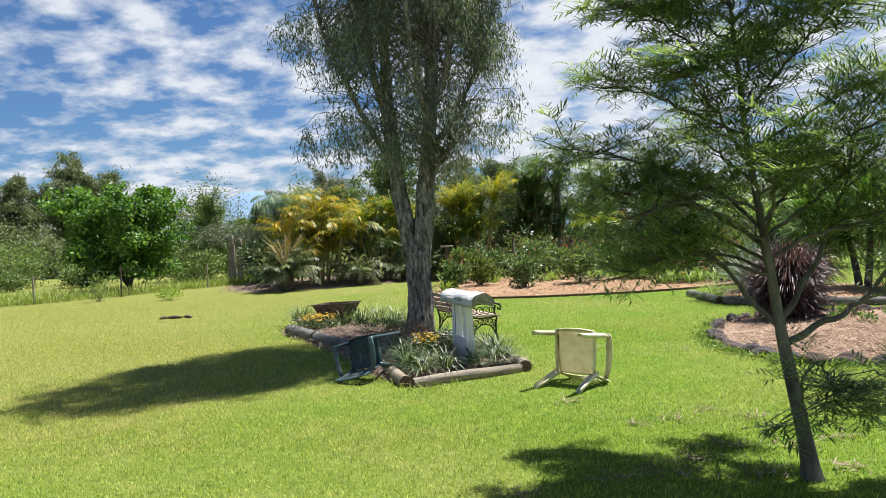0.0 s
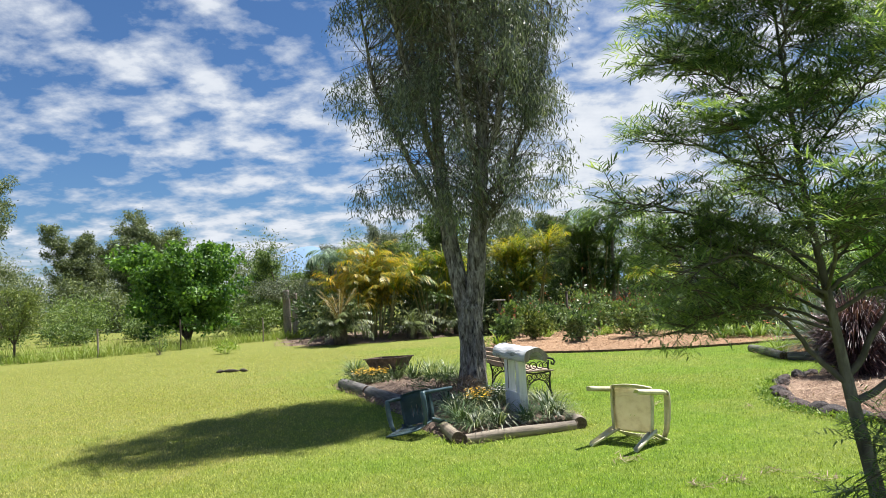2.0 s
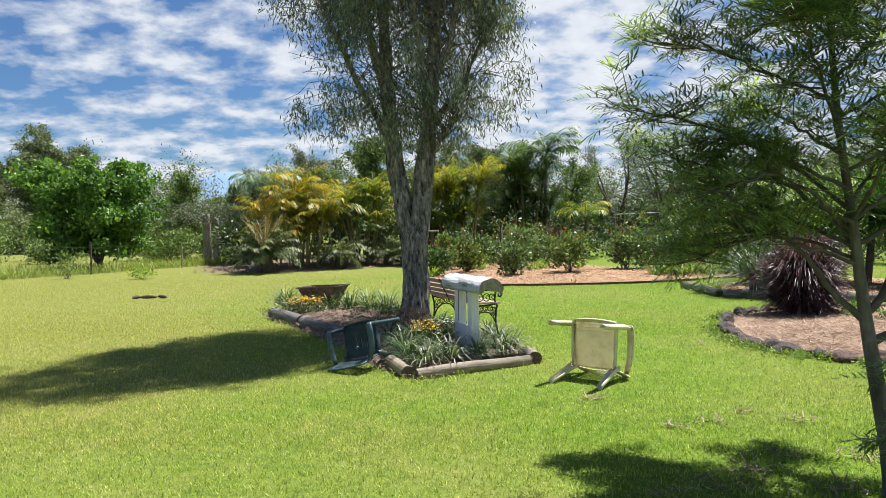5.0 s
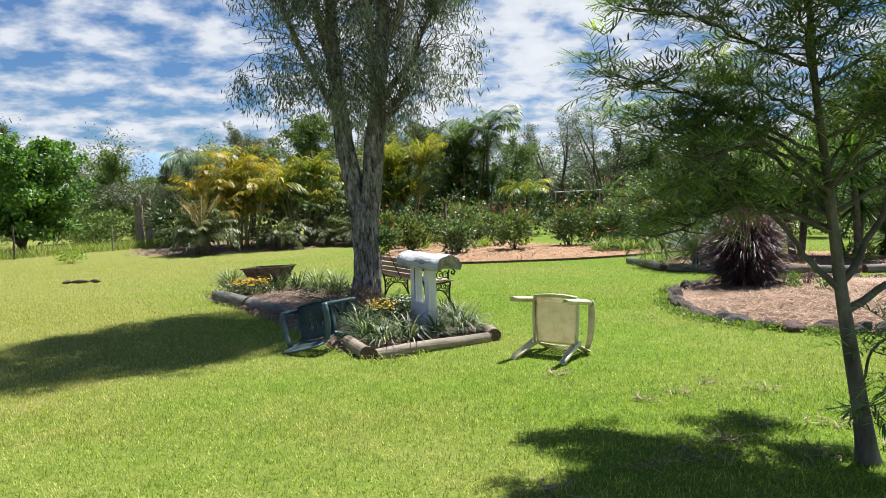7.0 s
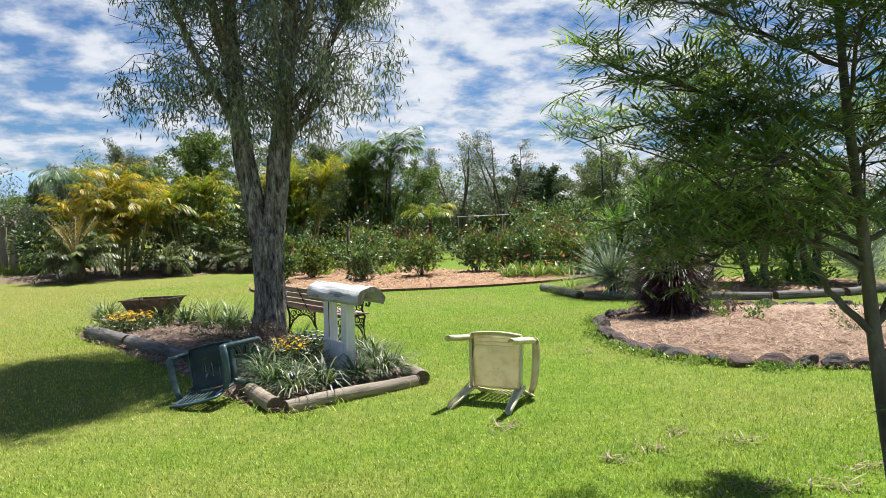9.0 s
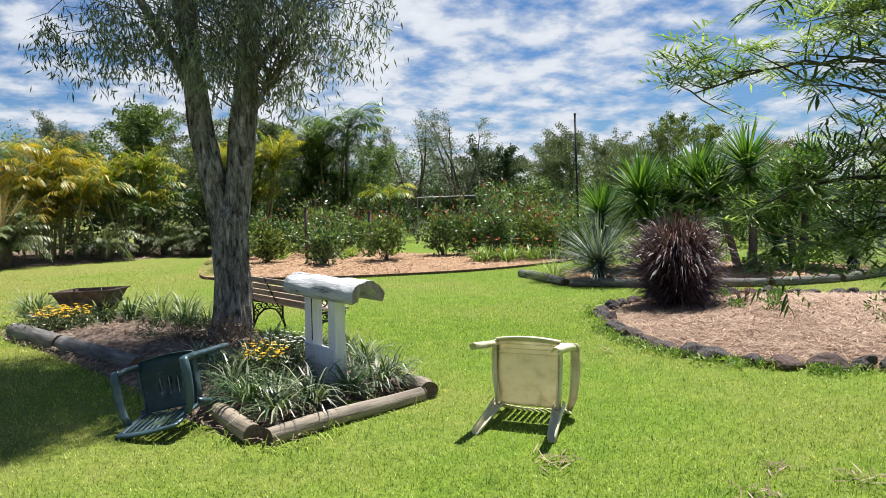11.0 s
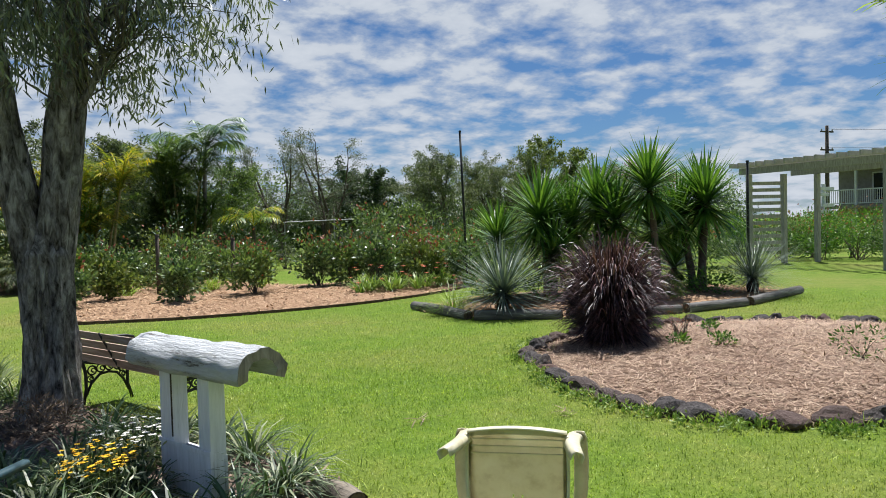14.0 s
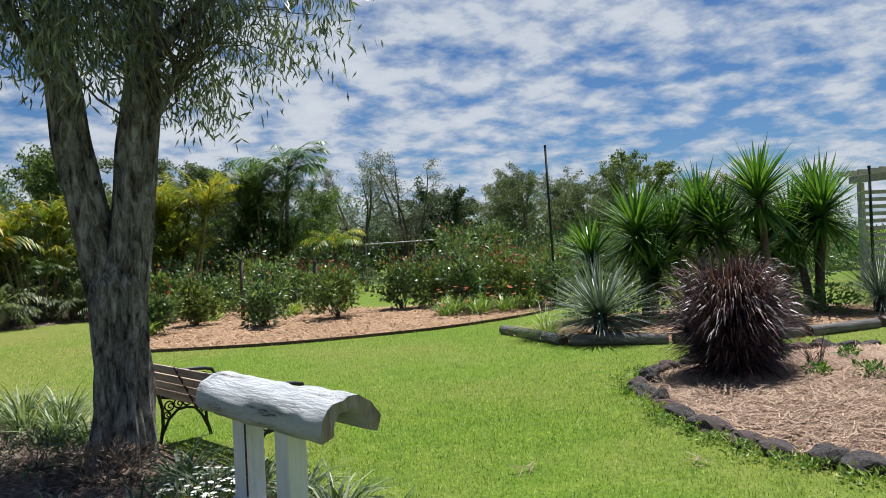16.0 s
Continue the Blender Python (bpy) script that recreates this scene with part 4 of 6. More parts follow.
    part("twig_mass", join(fine), M_TWIG, top, smooth=True, kind="stuff")
    H, A, E, Lf, Dr = map(np.array, (H, A, E, Lf, Dr))
    VF = fronds(H, A, E, Lf, Dr, rng, 6, 0.068, 0.0105, 0.3, 0.002, -0.4, 0.2)
    part("crown", VF, M_ACACIA, top, "feathery divided leaves", kind="stuff")


feather_tree()


# ---- moulded plastic chairs ----


def sweep(path, prof, side, nrm):
    """A closed profile carried along a path."""
    path, prof = np.asarray(path, float), np.asarray(prof, float)
    side, nrm = (np.broadcast_to(np.asarray(v, float), path.shape) for v in (side, nrm))
    if prof.ndim == 2:
        prof = np.repeat(prof[None], len(path), 0)
    V = path[:, None] + prof[:, :, :1] * side[:, None] + prof[:, :, 1:] * nrm[:, None]
    k, n = V.shape[:2]
    V = V.reshape(-1, 3)
    i, j = np.meshgrid(np.arange(k - 1), np.arange(n), indexing="ij")
    F = [np.stack([i * n + j, i * n + (j + 1) % n, (i + 1) * n + (j + 1) % n, (i + 1) * n + j], -1).reshape(-1, 4)]
    half = n // 2
    ends = []
    for e, flip in ((0, 1), ((k - 1) * n, 0)):
        for q in range(half - 1):
            quad = [e + q, e + q + 1, e + n - 2 - q, e + n - 1 - q]
            ends.append(quad[::-1] if flip else quad)
    return V, np.concatenate(F + [np.array(ends)])


def gutter(w, d, t=0.006):
    """A U section: outer rim one way, inner rim back."""
    outer = [(-w / 2, -d), (-w / 2, -0.012), (-w / 2 + 0.012, 0), (w / 2 - 0.012, 0), (w / 2, -0.012), (w / 2, -d)]
    inner = [(w / 2 - t, -d), (w / 2 - t, -0.016), (w / 2 - 0.016, -t), (-w / 2 + 0.016, -t), (-w / 2 + t, -0.016), (-w / 2 + t, -d)]
    return np.array(outer + inner)


def garden_chair(label, mat, slits, cut=(-0.11, 0.07)):
    top = thing("garden_chair", (0, 0, 0), label, "chair")
    bm = bmesh.new()
    cols = sorted({round(v, 4) for v in np.linspace(-0.215, 0.215, 13)} | {round(s + e, 4) for s in slits for e in (-0.004, 0.004)})
    rows = [-0.225, -0.2, -0.15, -0.10, -0.05, -0.038, 0.03, 0.08, 0.13, 0.18, 0.22, 0.25, 0.268, 0.275]
    grid = []
    for y in rows:
        line = []
        for x in cols:
            w = 1 - 0.1 * max(0, -y) / 0.225
            dish = -0.018 * (1 - (x / 0.22) ** 2) * (1 - (y / 0.28) ** 2)
            roll = -0.03 * max(0, (y - 0.18) / 0.095) ** 2
            arch = 0.02 * (1 - (x / 0.215) ** 2) if y > 0.2 else 0
            line.append(bm.verts.new((x * w, y + arch, 0.43 + dish + roll)))
        grid.append(line)
    for i in range(len(rows) - 1):
        for j in range(len(cols) - 1):
            xm = (cols[j] + cols[j + 1]) / 2
            if any(abs(xm - s) < 0.004 for s in slits) and cut[0] < rows[i] < cut[1]:
                continue
            bm.faces.new((grid[i][j], grid[i][j + 1], grid[i + 1][j + 1], grid[i + 1][j]))
    bmesh.ops.solidify(bm, geom=bm.faces[:], thickness=0.006)
    bpart("seat", bm, mat, top, smooth=True)
    for sx in (-1, 1):
        rim = np.array([(sx * 0.205, -0.22, 0.432), (sx * 0.212, -0.1, 0.43), (sx * 0.217, 0.05, 0.43), (sx * 0.217, 0.17, 0.432), (sx * 0.215, 0.262, 0.415)])
        part("seat_rim", sweep(rim, np.array([(-0.006, -0.045), (-0.006, 0.002), (0.0, 0.006), (0.008, 0.004), (0.008, -0.045), (0.0, -0.048)]), (1, 0, 0), (0, 0, 1)), mat, top, smooth=True)
    part("front_apron", sweep(np.array([(x, 0.274 + 0.02 * (1 - (x / 0.215) ** 2), 0.40) for x in np.linspace(-0.213, 0.213, 9)]), np.array([(-0.004, -0.03), (-0.004, 0.025), (0.004, 0.025), (0.004, -0.03)]), (0, 1, 0), (0, 0, 1)), mat, top, smooth=True)
    for y in (0.165, 0.2, 0.235):
        bpart("underside_rib", box(-0.2, 0.2, y - 0.002, y + 0.002, 0.401, 0.412), mat, top)
    back = lambda z: -0.222 - 0.13 * max(0.0, (z - 0.43) / 0.37) ** 1.15
    zs = np.linspace(0.44, 0.75, 8)
    for q in range(9):
        x = (q - 4) * 0.041
        pts = np.array([(x * (1 + 0.12 * (z - 0.44)), back(z) - 0.02 * (1 - (x / 0.2) ** 2), z) for z in zs])
        part("back_slat", sweep(pts, np.array([(-0.014, -0.003), (-0.008, 0.004), (0.008, 0.004), (0.014, -0.003)]), (1, 0, 0), (0, 1, 0.3)), mat, top, smooth=True)
    for sx in (-1, 1):
        pts = np.array([(sx * (0.2 + 0.03 * (z - 0.44)), back(z), z) for z in np.linspace(0.41, 0.77, 9)])
        part("back_stile", sweep(pts, np.array([(-0.022, -0.012), (-0.018, 0.006), (0.018, 0.006), (0.022, -0.012)]), (1, 0, 0), (0, 1, 0.3)), mat, top, smooth=True)
    rail = np.array([(x, back(0.77) - 0.02 * (1 - (x / 0.23) ** 2), 0.765 + 0.04 * (1 - (x / 0.23) ** 2)) for x in np.linspace(-0.228, 0.228, 15)])
    part("top_rail", sweep(rail, np.array([(-0.008, -0.045), (-0.012, 0.03), (0.012, 0.03), (0.008, -0.045)]), (0, 1, 0.2), (0, -0.2, 1)), mat, top, smooth=True)
    for sx in (-1, 1):
        n = (0.35 * sx, 0.93, 0)
        s = (0.93 * sx, -0.35, 0) if sx > 0 else (0.93, 0.35, 0)
        fpts = np.array([(sx * 0.265, 0.285, 0.0), (sx * 0.255, 0.272, 0.15), (sx * 0.245, 0.26, 0.3), (sx * 0.242, 0.25, 0.43), (sx * 0.252, 0.24, 0.56), (sx * 0.262, 0.215, 0.635)])
        part("leg", sweep(fpts, np.stack([gutter(w, 0.045) for w in (0.05, 0.054, 0.06, 0.066, 0.06, 0.056)]), s, n), mat, top, smooth=True)
        n2 = (0.3 * sx, -0.95, 0)
        bpts = np.array([(sx * 0.245, -0.36, 0.0), (sx * 0.232, -0.32, 0.13), (sx * 0.22, -0.275, 0.27), (sx * 0.21, -0.235, 0.41), (sx * 0.208, -0.228, 0.46)])
        part("leg", sweep(bpts, np.stack([gutter(w, 0.045) for w in (0.05, 0.056, 0.064, 0.075, 0.07)]), (-0.95, -0.3 * sx, 0), n2), mat, top, smooth=True)
        apts = np.array([(sx * 0.262, 0.235, 0.625), (sx * 0.268, 0.2, 0.645), (sx * 0.272, 0.08, 0.648), (sx * 0.268, -0.06, 0.645), (sx * 0.255, -0.19, 0.645), (sx * 0.225, -0.285, 0.65)])
        part("armrest", sweep(apts, np.stack([gutter(w, 0.028) for w in (0.05, 0.062, 0.066, 0.062, 0.056, 0.05)]), (1, 0, 0), (0, 0, 1)), mat, top, smooth=True)
    return top


def axes_pose(origin, x, y, z):
    m = Matrix((Vector(x).normalized(), Vector(y).normalized(), Vector(z).normalized())).transposed().to_4x4()
    m.translation = Vector(origin)
    return m


def lay(chair, u, back_away, seat_front, tilt_x=0.0, tilt_z=0.0, lift=0.0):
    """Lay a chair on its back; seat_front is where the middle of its front edge ends up."""
    Z = Vector(back_away).normalized()
    X = Vector(u).normalized()
    m = Matrix((X, Z.cross(X), Z)).transposed().to_4x4()
    m = m @ Matrix.Rotation(radians(tilt_z), 4, "Z") @ Matrix.Rotation(radians(tilt_x), 4, "X")
    m.translation = Vector(seat_front) - m.to_3x3() @ Vector((0, 0.24, 0.42))
    chair.matrix_world = m @ Matrix.Diagonal((*chair.scale, 1))


cream = garden_chair("cream plastic garden chair tipped onto its back on the lawn", M_CREAM, (-0.02, 0.02), (-0.055, -0.045))
cream.scale = (1.08, 0.94, 0.94)
lay(cream, (-0.81, 0.58, 0), (0.58, 0.81, 0.0), (1.435, 7.32, 0.56), tilt_x=3)
green = garden_chair("dark green plastic garden chair toppled against the log edging", M_GREEN, (-0.07, 0.0, 0.07))
green.matrix_world = axes_pose((-0.86, 8.35, 0.24), (0.882, -0.413, 0.227), (-0.162, 0.186, 0.969), (-0.443, -0.891, 0.097)) @ Matrix.Diagonal((1.02, 0.74, 0.96, 1))


# ---- wishing well ----


def wishing_well():
    top = thing("wishing_well", (0.17, 8.57, 0.03), "small white-painted timber wishing well with flaking paint", "garden ornament")
    top.rotation_euler = (0, 0, math.atan2(-0.91, 0.42))
    rng = np.random.default_rng(2)
    n, k = 30, 44
    V = []
    for i in range(k):
        x = -0.56 + 1.12 * i / (k - 1)
        for j in range(n):
            outer = j < n // 2
            q = j if outer else n - 1 - j
            a = math.pi * (-0.12 + 1.24 * q / (n // 2 - 1))
            r = 0.145 if outer else 0.085
            r *= 1 + (0.10 * noise.noise(Vector((x * 3, math.cos(a) * 2, math.sin(a) * 2))) + 0.06 * noise.noise(Vector((x * 9, a * 9, 1)))) * (1 if outer else 0.4)
            jag = 0.018 * noise.noise(Vector((a * 3, 7.0, i // (k - 1)))) if i in (0, k - 1) else 0
            V.append((x + jag, math.cos(a) * r * 1.02, 0.80 + math.sin(a) * r * 0.86))
    V = np.array(V)
    i, j = np.meshgrid(np.arange(k - 1), np.arange(n), indexing="ij")
    F = np.stack([i * n + j, (i + 1) * n + j, (i + 1) * n + (j + 1) % n, i * n + (j + 1) % n], -1).reshape(-1, 4)
    part("roof", (V, F), M_WHITE, top, "hollowed half log with cracked white paint", True)
    caps = []
    for e in (0, (k - 1) * n):
        caps += [[e + q, e + q + 1, e + n - 2 - q, e + n - 1 - q] for q in range(n // 2 - 1)]
    part("roof_end_grain", (V + np.array([np.sign(V[:, 0]) * 0.002, 0 * V[:, 0], 0 * V[:, 0]]).T, np.array(caps)), M_POST, top, "weathered grey end grain", True)
    for x, y, w in ((-0.222, -0.042, 0.066), (0.158, -0.042, 0.056)):
        bpart("post", box(x - w, x + w, y - 0.048, y + 0.048, 0.3, 0.80, 0.006), M_WHITEPOST, top)
    # thin dark strip on the post face, painting the shade of a gap
    bpart("gap_shade_strip", box(-0.168, -0.157, -0.0925, -0.088, 0.38, 0.74), M_GAPSHADE, top, "dark strip painting the shaded gap between boards")
    for q in range(5):
        x0 = -0.29 + q * 0.1015
        bpart("board", box(x0, x0 + 0.1, -0.094, -0.076, -0.08, 0.345 + 0.004 * (q % 2), 0.004), M_WHITEPOST, top)
        bpart("board", box(x0, x0 + 0.1, -0.008, 0.01, -0.08, 0.325, 0.004), M_WHITEPOST, top)
    for x0 in (-0.29, 0.194):
        bpart("side_board", box(x0, x0 + 0.022, -0.074, -0.01, -0.08, 0.345, 0.004), M_WHITEPOST, top)
    bpart("sill", box(-0.296, 0.222, -0.1, -0.092, 0.335, 0.36, 0.004), M_WHITEPOST, top)
    # floor coloured dark to carry the shade inside the well
    bpart("well_floor", box(-0.265, 0.191, -0.073, -0.01, 0.28, 0.3), M_GAPSHADE, top, "well floor coloured dark for its shaded inside")


wishing_well()


# ---- park bench ----


def park_bench():
    top = thing("park_bench", (-0.53, 11.7, 0), "park bench with weathered timber slats and black cast-iron ends", "bench")
    top.rotation_euler = (0, 0, math.atan2(-0.89, 0.45))
    ring = lambda y, z, r, a0=0, a1=2 * math.pi, n=14: [(y + r * math.cos(a), z + r * math.sin(a)) for a in np.linspace(a0, a1, n)]
    for x in (0.06, 1.44):
        end = thing("iron_end", (0, 0, 0), "black cast-iron scrollwork end", "")
        end.parent = top
        del end["label"]
        end["label"] = "black cast-iron scrollwork end"
        lines = [
            ([(0.0, 0.0), (0.03, 0.15), (0.03, 0.3), (0.0, 0.42), (-0.05, 0.58), (-0.12, 0.74)], 0.016),
            ([(0.46, 0.0), (0.42, 0.14), (0.42, 0.28), (0.44, 0.36), (0.4, 0.45), (0.42, 0.56)], 0.016),
            ([(-0.05, 0.58), (0.1, 0.6), (0.28, 0.6), (0.42, 0.59), (0.49, 0.57), (0.52, 0.53), (0.5, 0.49), (0.46, 0.5), (0.47, 0.535)], 0.018),
            ([(0.02, 0.4), (0.15, 0.37), (0.3, 0.375), (0.44, 0.39)], 0.014),
            ([(0.02, 0.08), (0.08, 0.2), (0.16, 0.27), (0.24, 0.28), (0.32, 0.26), (0.38, 0.19), (0.43, 0.08)], 0.012),
        ]
        for y, z, r in ((0.09, 0.315, 0.04), (0.17, 0.325, 0.038), (0.25, 0.33, 0.036), (0.33, 0.325, 0.038), (0.39, 0.31, 0.03), (0.06, 0.49, 0.05), (0.16, 0.49, 0.055), (0.27, 0.49, 0.055), (0.36, 0.49, 0.045), (0.07, 0.24, 0.028), (0.37, 0.24, 0.028)):
            lines.append((ring(y, z, r), 0.0075))
            lines.append((ring(y + r * 0.3, z, r * 0.45, 0, 5), 0.006))
        ch = []
        for pts, r in lines:
            p = np.array([(x, y, z) for y, z in pts])
            ch.append(tube(p, np.full(len(p), r), 6))
        part("iron_casting", join(ch), M_IRON, end, smooth=True)
    for q, y in enumerate((0.08, 0.17, 0.26, 0.35, 0.43)):
        bpart("seat_slat", box(0.0, 1.5, y - 0.036, y + 0.036, 0.40 - 0.006 * (q == 4), 0.422 - 0.006 * (q == 4), 0.005), M_SLAT, top)
    for z in (0.47, 0.545, 0.62, 0.70):
        y = -0.012 - 0.16 * (z - 0.42) / 0.32
        bpart("back_slat", box(0.0, 1.5, y - 0.002, y + 0.022, z - 0.03, z + 0.03, 0.005), M_SLAT, top)
    p = np.array([(0.75, 0.005 - 0.16 * (z - 0.42) / 0.32 - 0.022, z) for z in np.linspace(0.40, 0.74, 6)])
    part("back_strap", tube(p, np.full(6, 0.009), 6), M_IRON, top, smooth=True)


park_bench()


# ---- barrow tray, edging logs, rocks ----


def barrow_tray():
    top = thing("wheelbarrow_tray", (-2.55, 12.85, 0.12), "old rusty wheelbarrow tray used as a planter", "planter")
    top.rotation_euler = (0, 0, radians(-22))
    top.scale = (0.88, 0.88, 1.0)
    lo = [(-0.26, -0.18), (0.22, -0.18), (0.22, 0.18), (-0.26, 0.18)]
    hi = [(-0.46, -0.3), (0.47, -0.27), (0.47, 0.27), (-0.46, 0.3)]
    bm = bmesh.new()
    a = [bm.verts.new((x, y, 0.0)) for x, y in lo]
    b = [bm.verts.new((x, y, 0.34 + 0.04 * (x > 0))) for x, y in hi]
    bm.faces.new(a)
    for q in range(4):
        bm.faces.new((a[q], a[(q + 1) % 4], b[(q + 1) % 4], b[q]))
    bmesh.ops.bevel(bm, geom=[e for e in bm.edges if not e.is_boundary], offset=0.05, segments=3, affect="EDGES")
    bmesh.ops.solidify(bm, geom=bm.faces[:], thickness=0.006)
    bpart("tray", bm, M_RUST, top, smooth=False)
    r = np.array([(x, y, 0.345 + 0.04 * (x > 0)) for x, y in hi + hi[:1]])
    part("rim", tube(r, np.full(5, 0.011), 6), M_RUST, top)
    bm = box(-0.38, 0.38, -0.22, 0.22, 0.2, 0.24)
    bpart("soil", bm, M_BEDSOIL, top, "dry soil")


barrow_tray()


def edging_log(x0, y0, x1, y1, r, seed, mat, label="weathered round timber log edging the bed"):
    rng = np.random.default_rng(seed)
    L = math.hypot(x1 - x0, y1 - y0)
    top = thing("edging_log", (x0, y0, 0), label, "log", "logs edging the beds")
    top.rotation_euler = (0, 0, math.atan2(y1 - y0, x1 - x0))
    n, k = 20, max(10, int(L * 14))
    t = np.linspace(0, 1, k)
    pts = np.c_[t * L, 0.012 * np.sin(t * 5 + seed), np.full(k, r * 0.82) + 0.008 * np.sin(t * 4)]
    V, F = tube(pts, r * (1 + 0.05 * np.sin(t * 3 + seed)), n)
    for q in range(k * n):
        c = pts[q // n]
        v = V[q] - c
        V[q] = c + v * (1 + 0.07 * noise.noise(Vector((V[q][0] * 2.5, v[1] * 16, v[2] * 16 + seed))))
    body = F[: (k - 1) * n]
    part("log", (V, body), mat, top, smooth=True)
    for xx, sg in ((0.001, -1), (L - 0.001, 1)):
        E, EF = tube(np.array([[xx - sg * 0.01, pts[0 if sg < 0 else -1][1], r * 0.82], [xx + sg * 0.004, pts[0 if sg < 0 else -1][1], r * 0.82]]), [r * 1.0, r * 0.97], 16)
        part("cut_end", (E, EF), M_LOGEND, top, "dark cut end")


for q, (a, b, c, d, r) in enumerate([(-0.37, 7.3, 0.82, 8.08, 0.058), (0.89, 8.08, 0.78, 8.42, 0.074), (-0.46, 7.36, -1.42, 9.6, 0.07), (-1.5, 9.65, -2.5, 11.2, 0.095), (-2.52, 11.15, -3.3, 12.3, 0.1),
                                      (4.92, 16.8, 5.08, 14.9, 0.085), (5.12, 14.78, 6.35, 14.08, 0.085), (6.42, 14.02, 8.3, 13.5, 0.085), (8.4, 13.48, 9.9, 13.6, 0.085), (10.0, 13.62, 12.4, 14.5, 0.085)]):
    if q < 3:
        edging_log(a, b, c, d, r, q + 1, M_LOG)
    else:
        edging_log(a, b, c, d, r, q + 1, M_LOGGREY, "grey weathered log edging the bed")


def rock_edge():
    rng = np.random.default_rng(4)
    top = thing("rock_edging", (0, 0, 0), "ring of rough dark basalt rocks edging the bed", "rock", kind="structure")
    shapes = []
    for s in range(9):
        bm = bmesh.new()
        bmesh.ops.create_icosphere(bm, subdivisions=3, radius=1.0)
        for v in bm.verts:
            v.co *= 1 + 0.5 * noise.noise(v.co * 1.1 + Vector((s * 5.3, 0, 0))) + 0.14 * noise.noise(v.co * 3 + Vector((0, s * 2.1, 0)))
            v.co.z = max(v.co.z, -0.55)
        me = bpy.data.meshes.new("rock")
        bm.to_mesh(me)
        bm.free()
        me.materials.append(M_ROCK)
        shapes.append(me)
    loop = ROCKBED
    seg = np.linalg.norm(np.roll(loop, -1, 0) - loop, axis=1)
    cum = np.concatenate([[0], np.cumsum(seg)])
    s = 0.0
    closed = np.concatenate([loop, loop[:1]])
    while s < cum[-1]:
        step = rng.uniform(0.18, 0.4)
        x, y = np.interp(s, cum, closed[:, 0]), np.interp(s, cum, closed[:, 1])
        x2, y2 = np.interp(s + 0.1, cum, closed[:, 0]), np.interp(s + 0.1, cum, closed[:, 1])
        ob = new("rock", shapes[rng.integers(9)])
        ob.parent = top
        h = rng.uniform(0.055, 0.105)
        ob.location = (x + rng.normal() * 0.025, y + rng.normal() * 0.025, h * 0.45)
        ob.rotation_euler = (rng.normal() * 0.15, rng.normal() * 0.15, math.atan2(y2 - y, x2 - x) + rng.normal() * 0.25)
        ob.scale = (step * 0.5, rng.uniform(0.08, 0.13), h)
        s += step


rock_edge()


def bed_z(loop, height, xy):
    c = loop.mean(0)
    ang = np.arctan2(loop[:, 1] - c[1], loop[:, 0] - c[0])
    rad = np.hypot(loop[:, 0] - c[0], loop[:, 1] - c[1])
    o = np.argsort(ang)
    a = np.arctan2(xy[:, 1] - c[1], xy[:, 0] - c[0])
    f = np.hypot(xy[:, 0] - c[0], xy[:, 1] - c[1]) / np.interp(a, ang[o], rad[o], period=2 * np.pi)
    return height * (1 - np.clip(f, 0, 1) ** 3)


def litter(name, loop, height, n, size, wide, mat, label, seed, extra=0.012):
    rng = np.random.default_rng(seed)
    xy = scatter(loop, n, rng)
    P = np.c_[xy, bed_z(loop, height, xy) + rng.uniform(0.004, 0.03, len(xy)) + extra]
    az = rng.uniform(0, 2 * np.pi, len(P))
    VF = blades(P, az, rng.normal(size=len(P)) * 0.16, rng.uniform(size[0], size[1], len(P)), wide * rng.uniform(0.6, 1.4, len(P)), rng.normal(size=len(P)) * 0.2, 2, 0.6, root=0.9)
    tagged(part(name, VF, mat, None, label, kind="stuff"), label, "mulch", kind="stuff")


litter("straw", ROCKBED, 0.14, 40000, (0.04, 0.16), 0.007, M_STRAW, "loose pale straw spread over the bed", 21)
litter("wood_chips", ROSEBED, 0.07, 16000, (0.03, 0.10), 0.024, M_CHIP, "orange-brown wood chips over the rose bed", 22)
litter("wood_chips", YUCCABED, 0.12, 5000, (0.03, 0.10), 0.024, M_CHIP, "brown wood chips over the yucca bed", 23)
litter("leaf_litter", BED, 0.13, 5000, (0.03, 0.11), 0.014, M_LITTER, "dry leaves and bark on the bed", 24)
litter("leaf_litter", PALMBED, 0.05, 2500, (0.06, 0.3), 0.03, M_LITTER, "dry fronds and leaves under the palms", 25)


def thin_edge():
    top = thing("bed_edging", (0, 0, 0), "low rusty metal strip edging the rose bed", "edging", kind="structure")
    front = np.concatenate([ROSEBED[:66]])
    pts = np.c_[front, np.full(len(front), 0.0)]
    tang = unit(np.gradient(pts, axis=0))
    side = np.cross(tang, UP)
    part("strip", sweep(pts, np.array([(-0.012, -0.03), (-0.012, 0.055), (0.012, 0.055), (0.012, -0.03)]), side, UP), M_EDGE, top)


thin_edge()

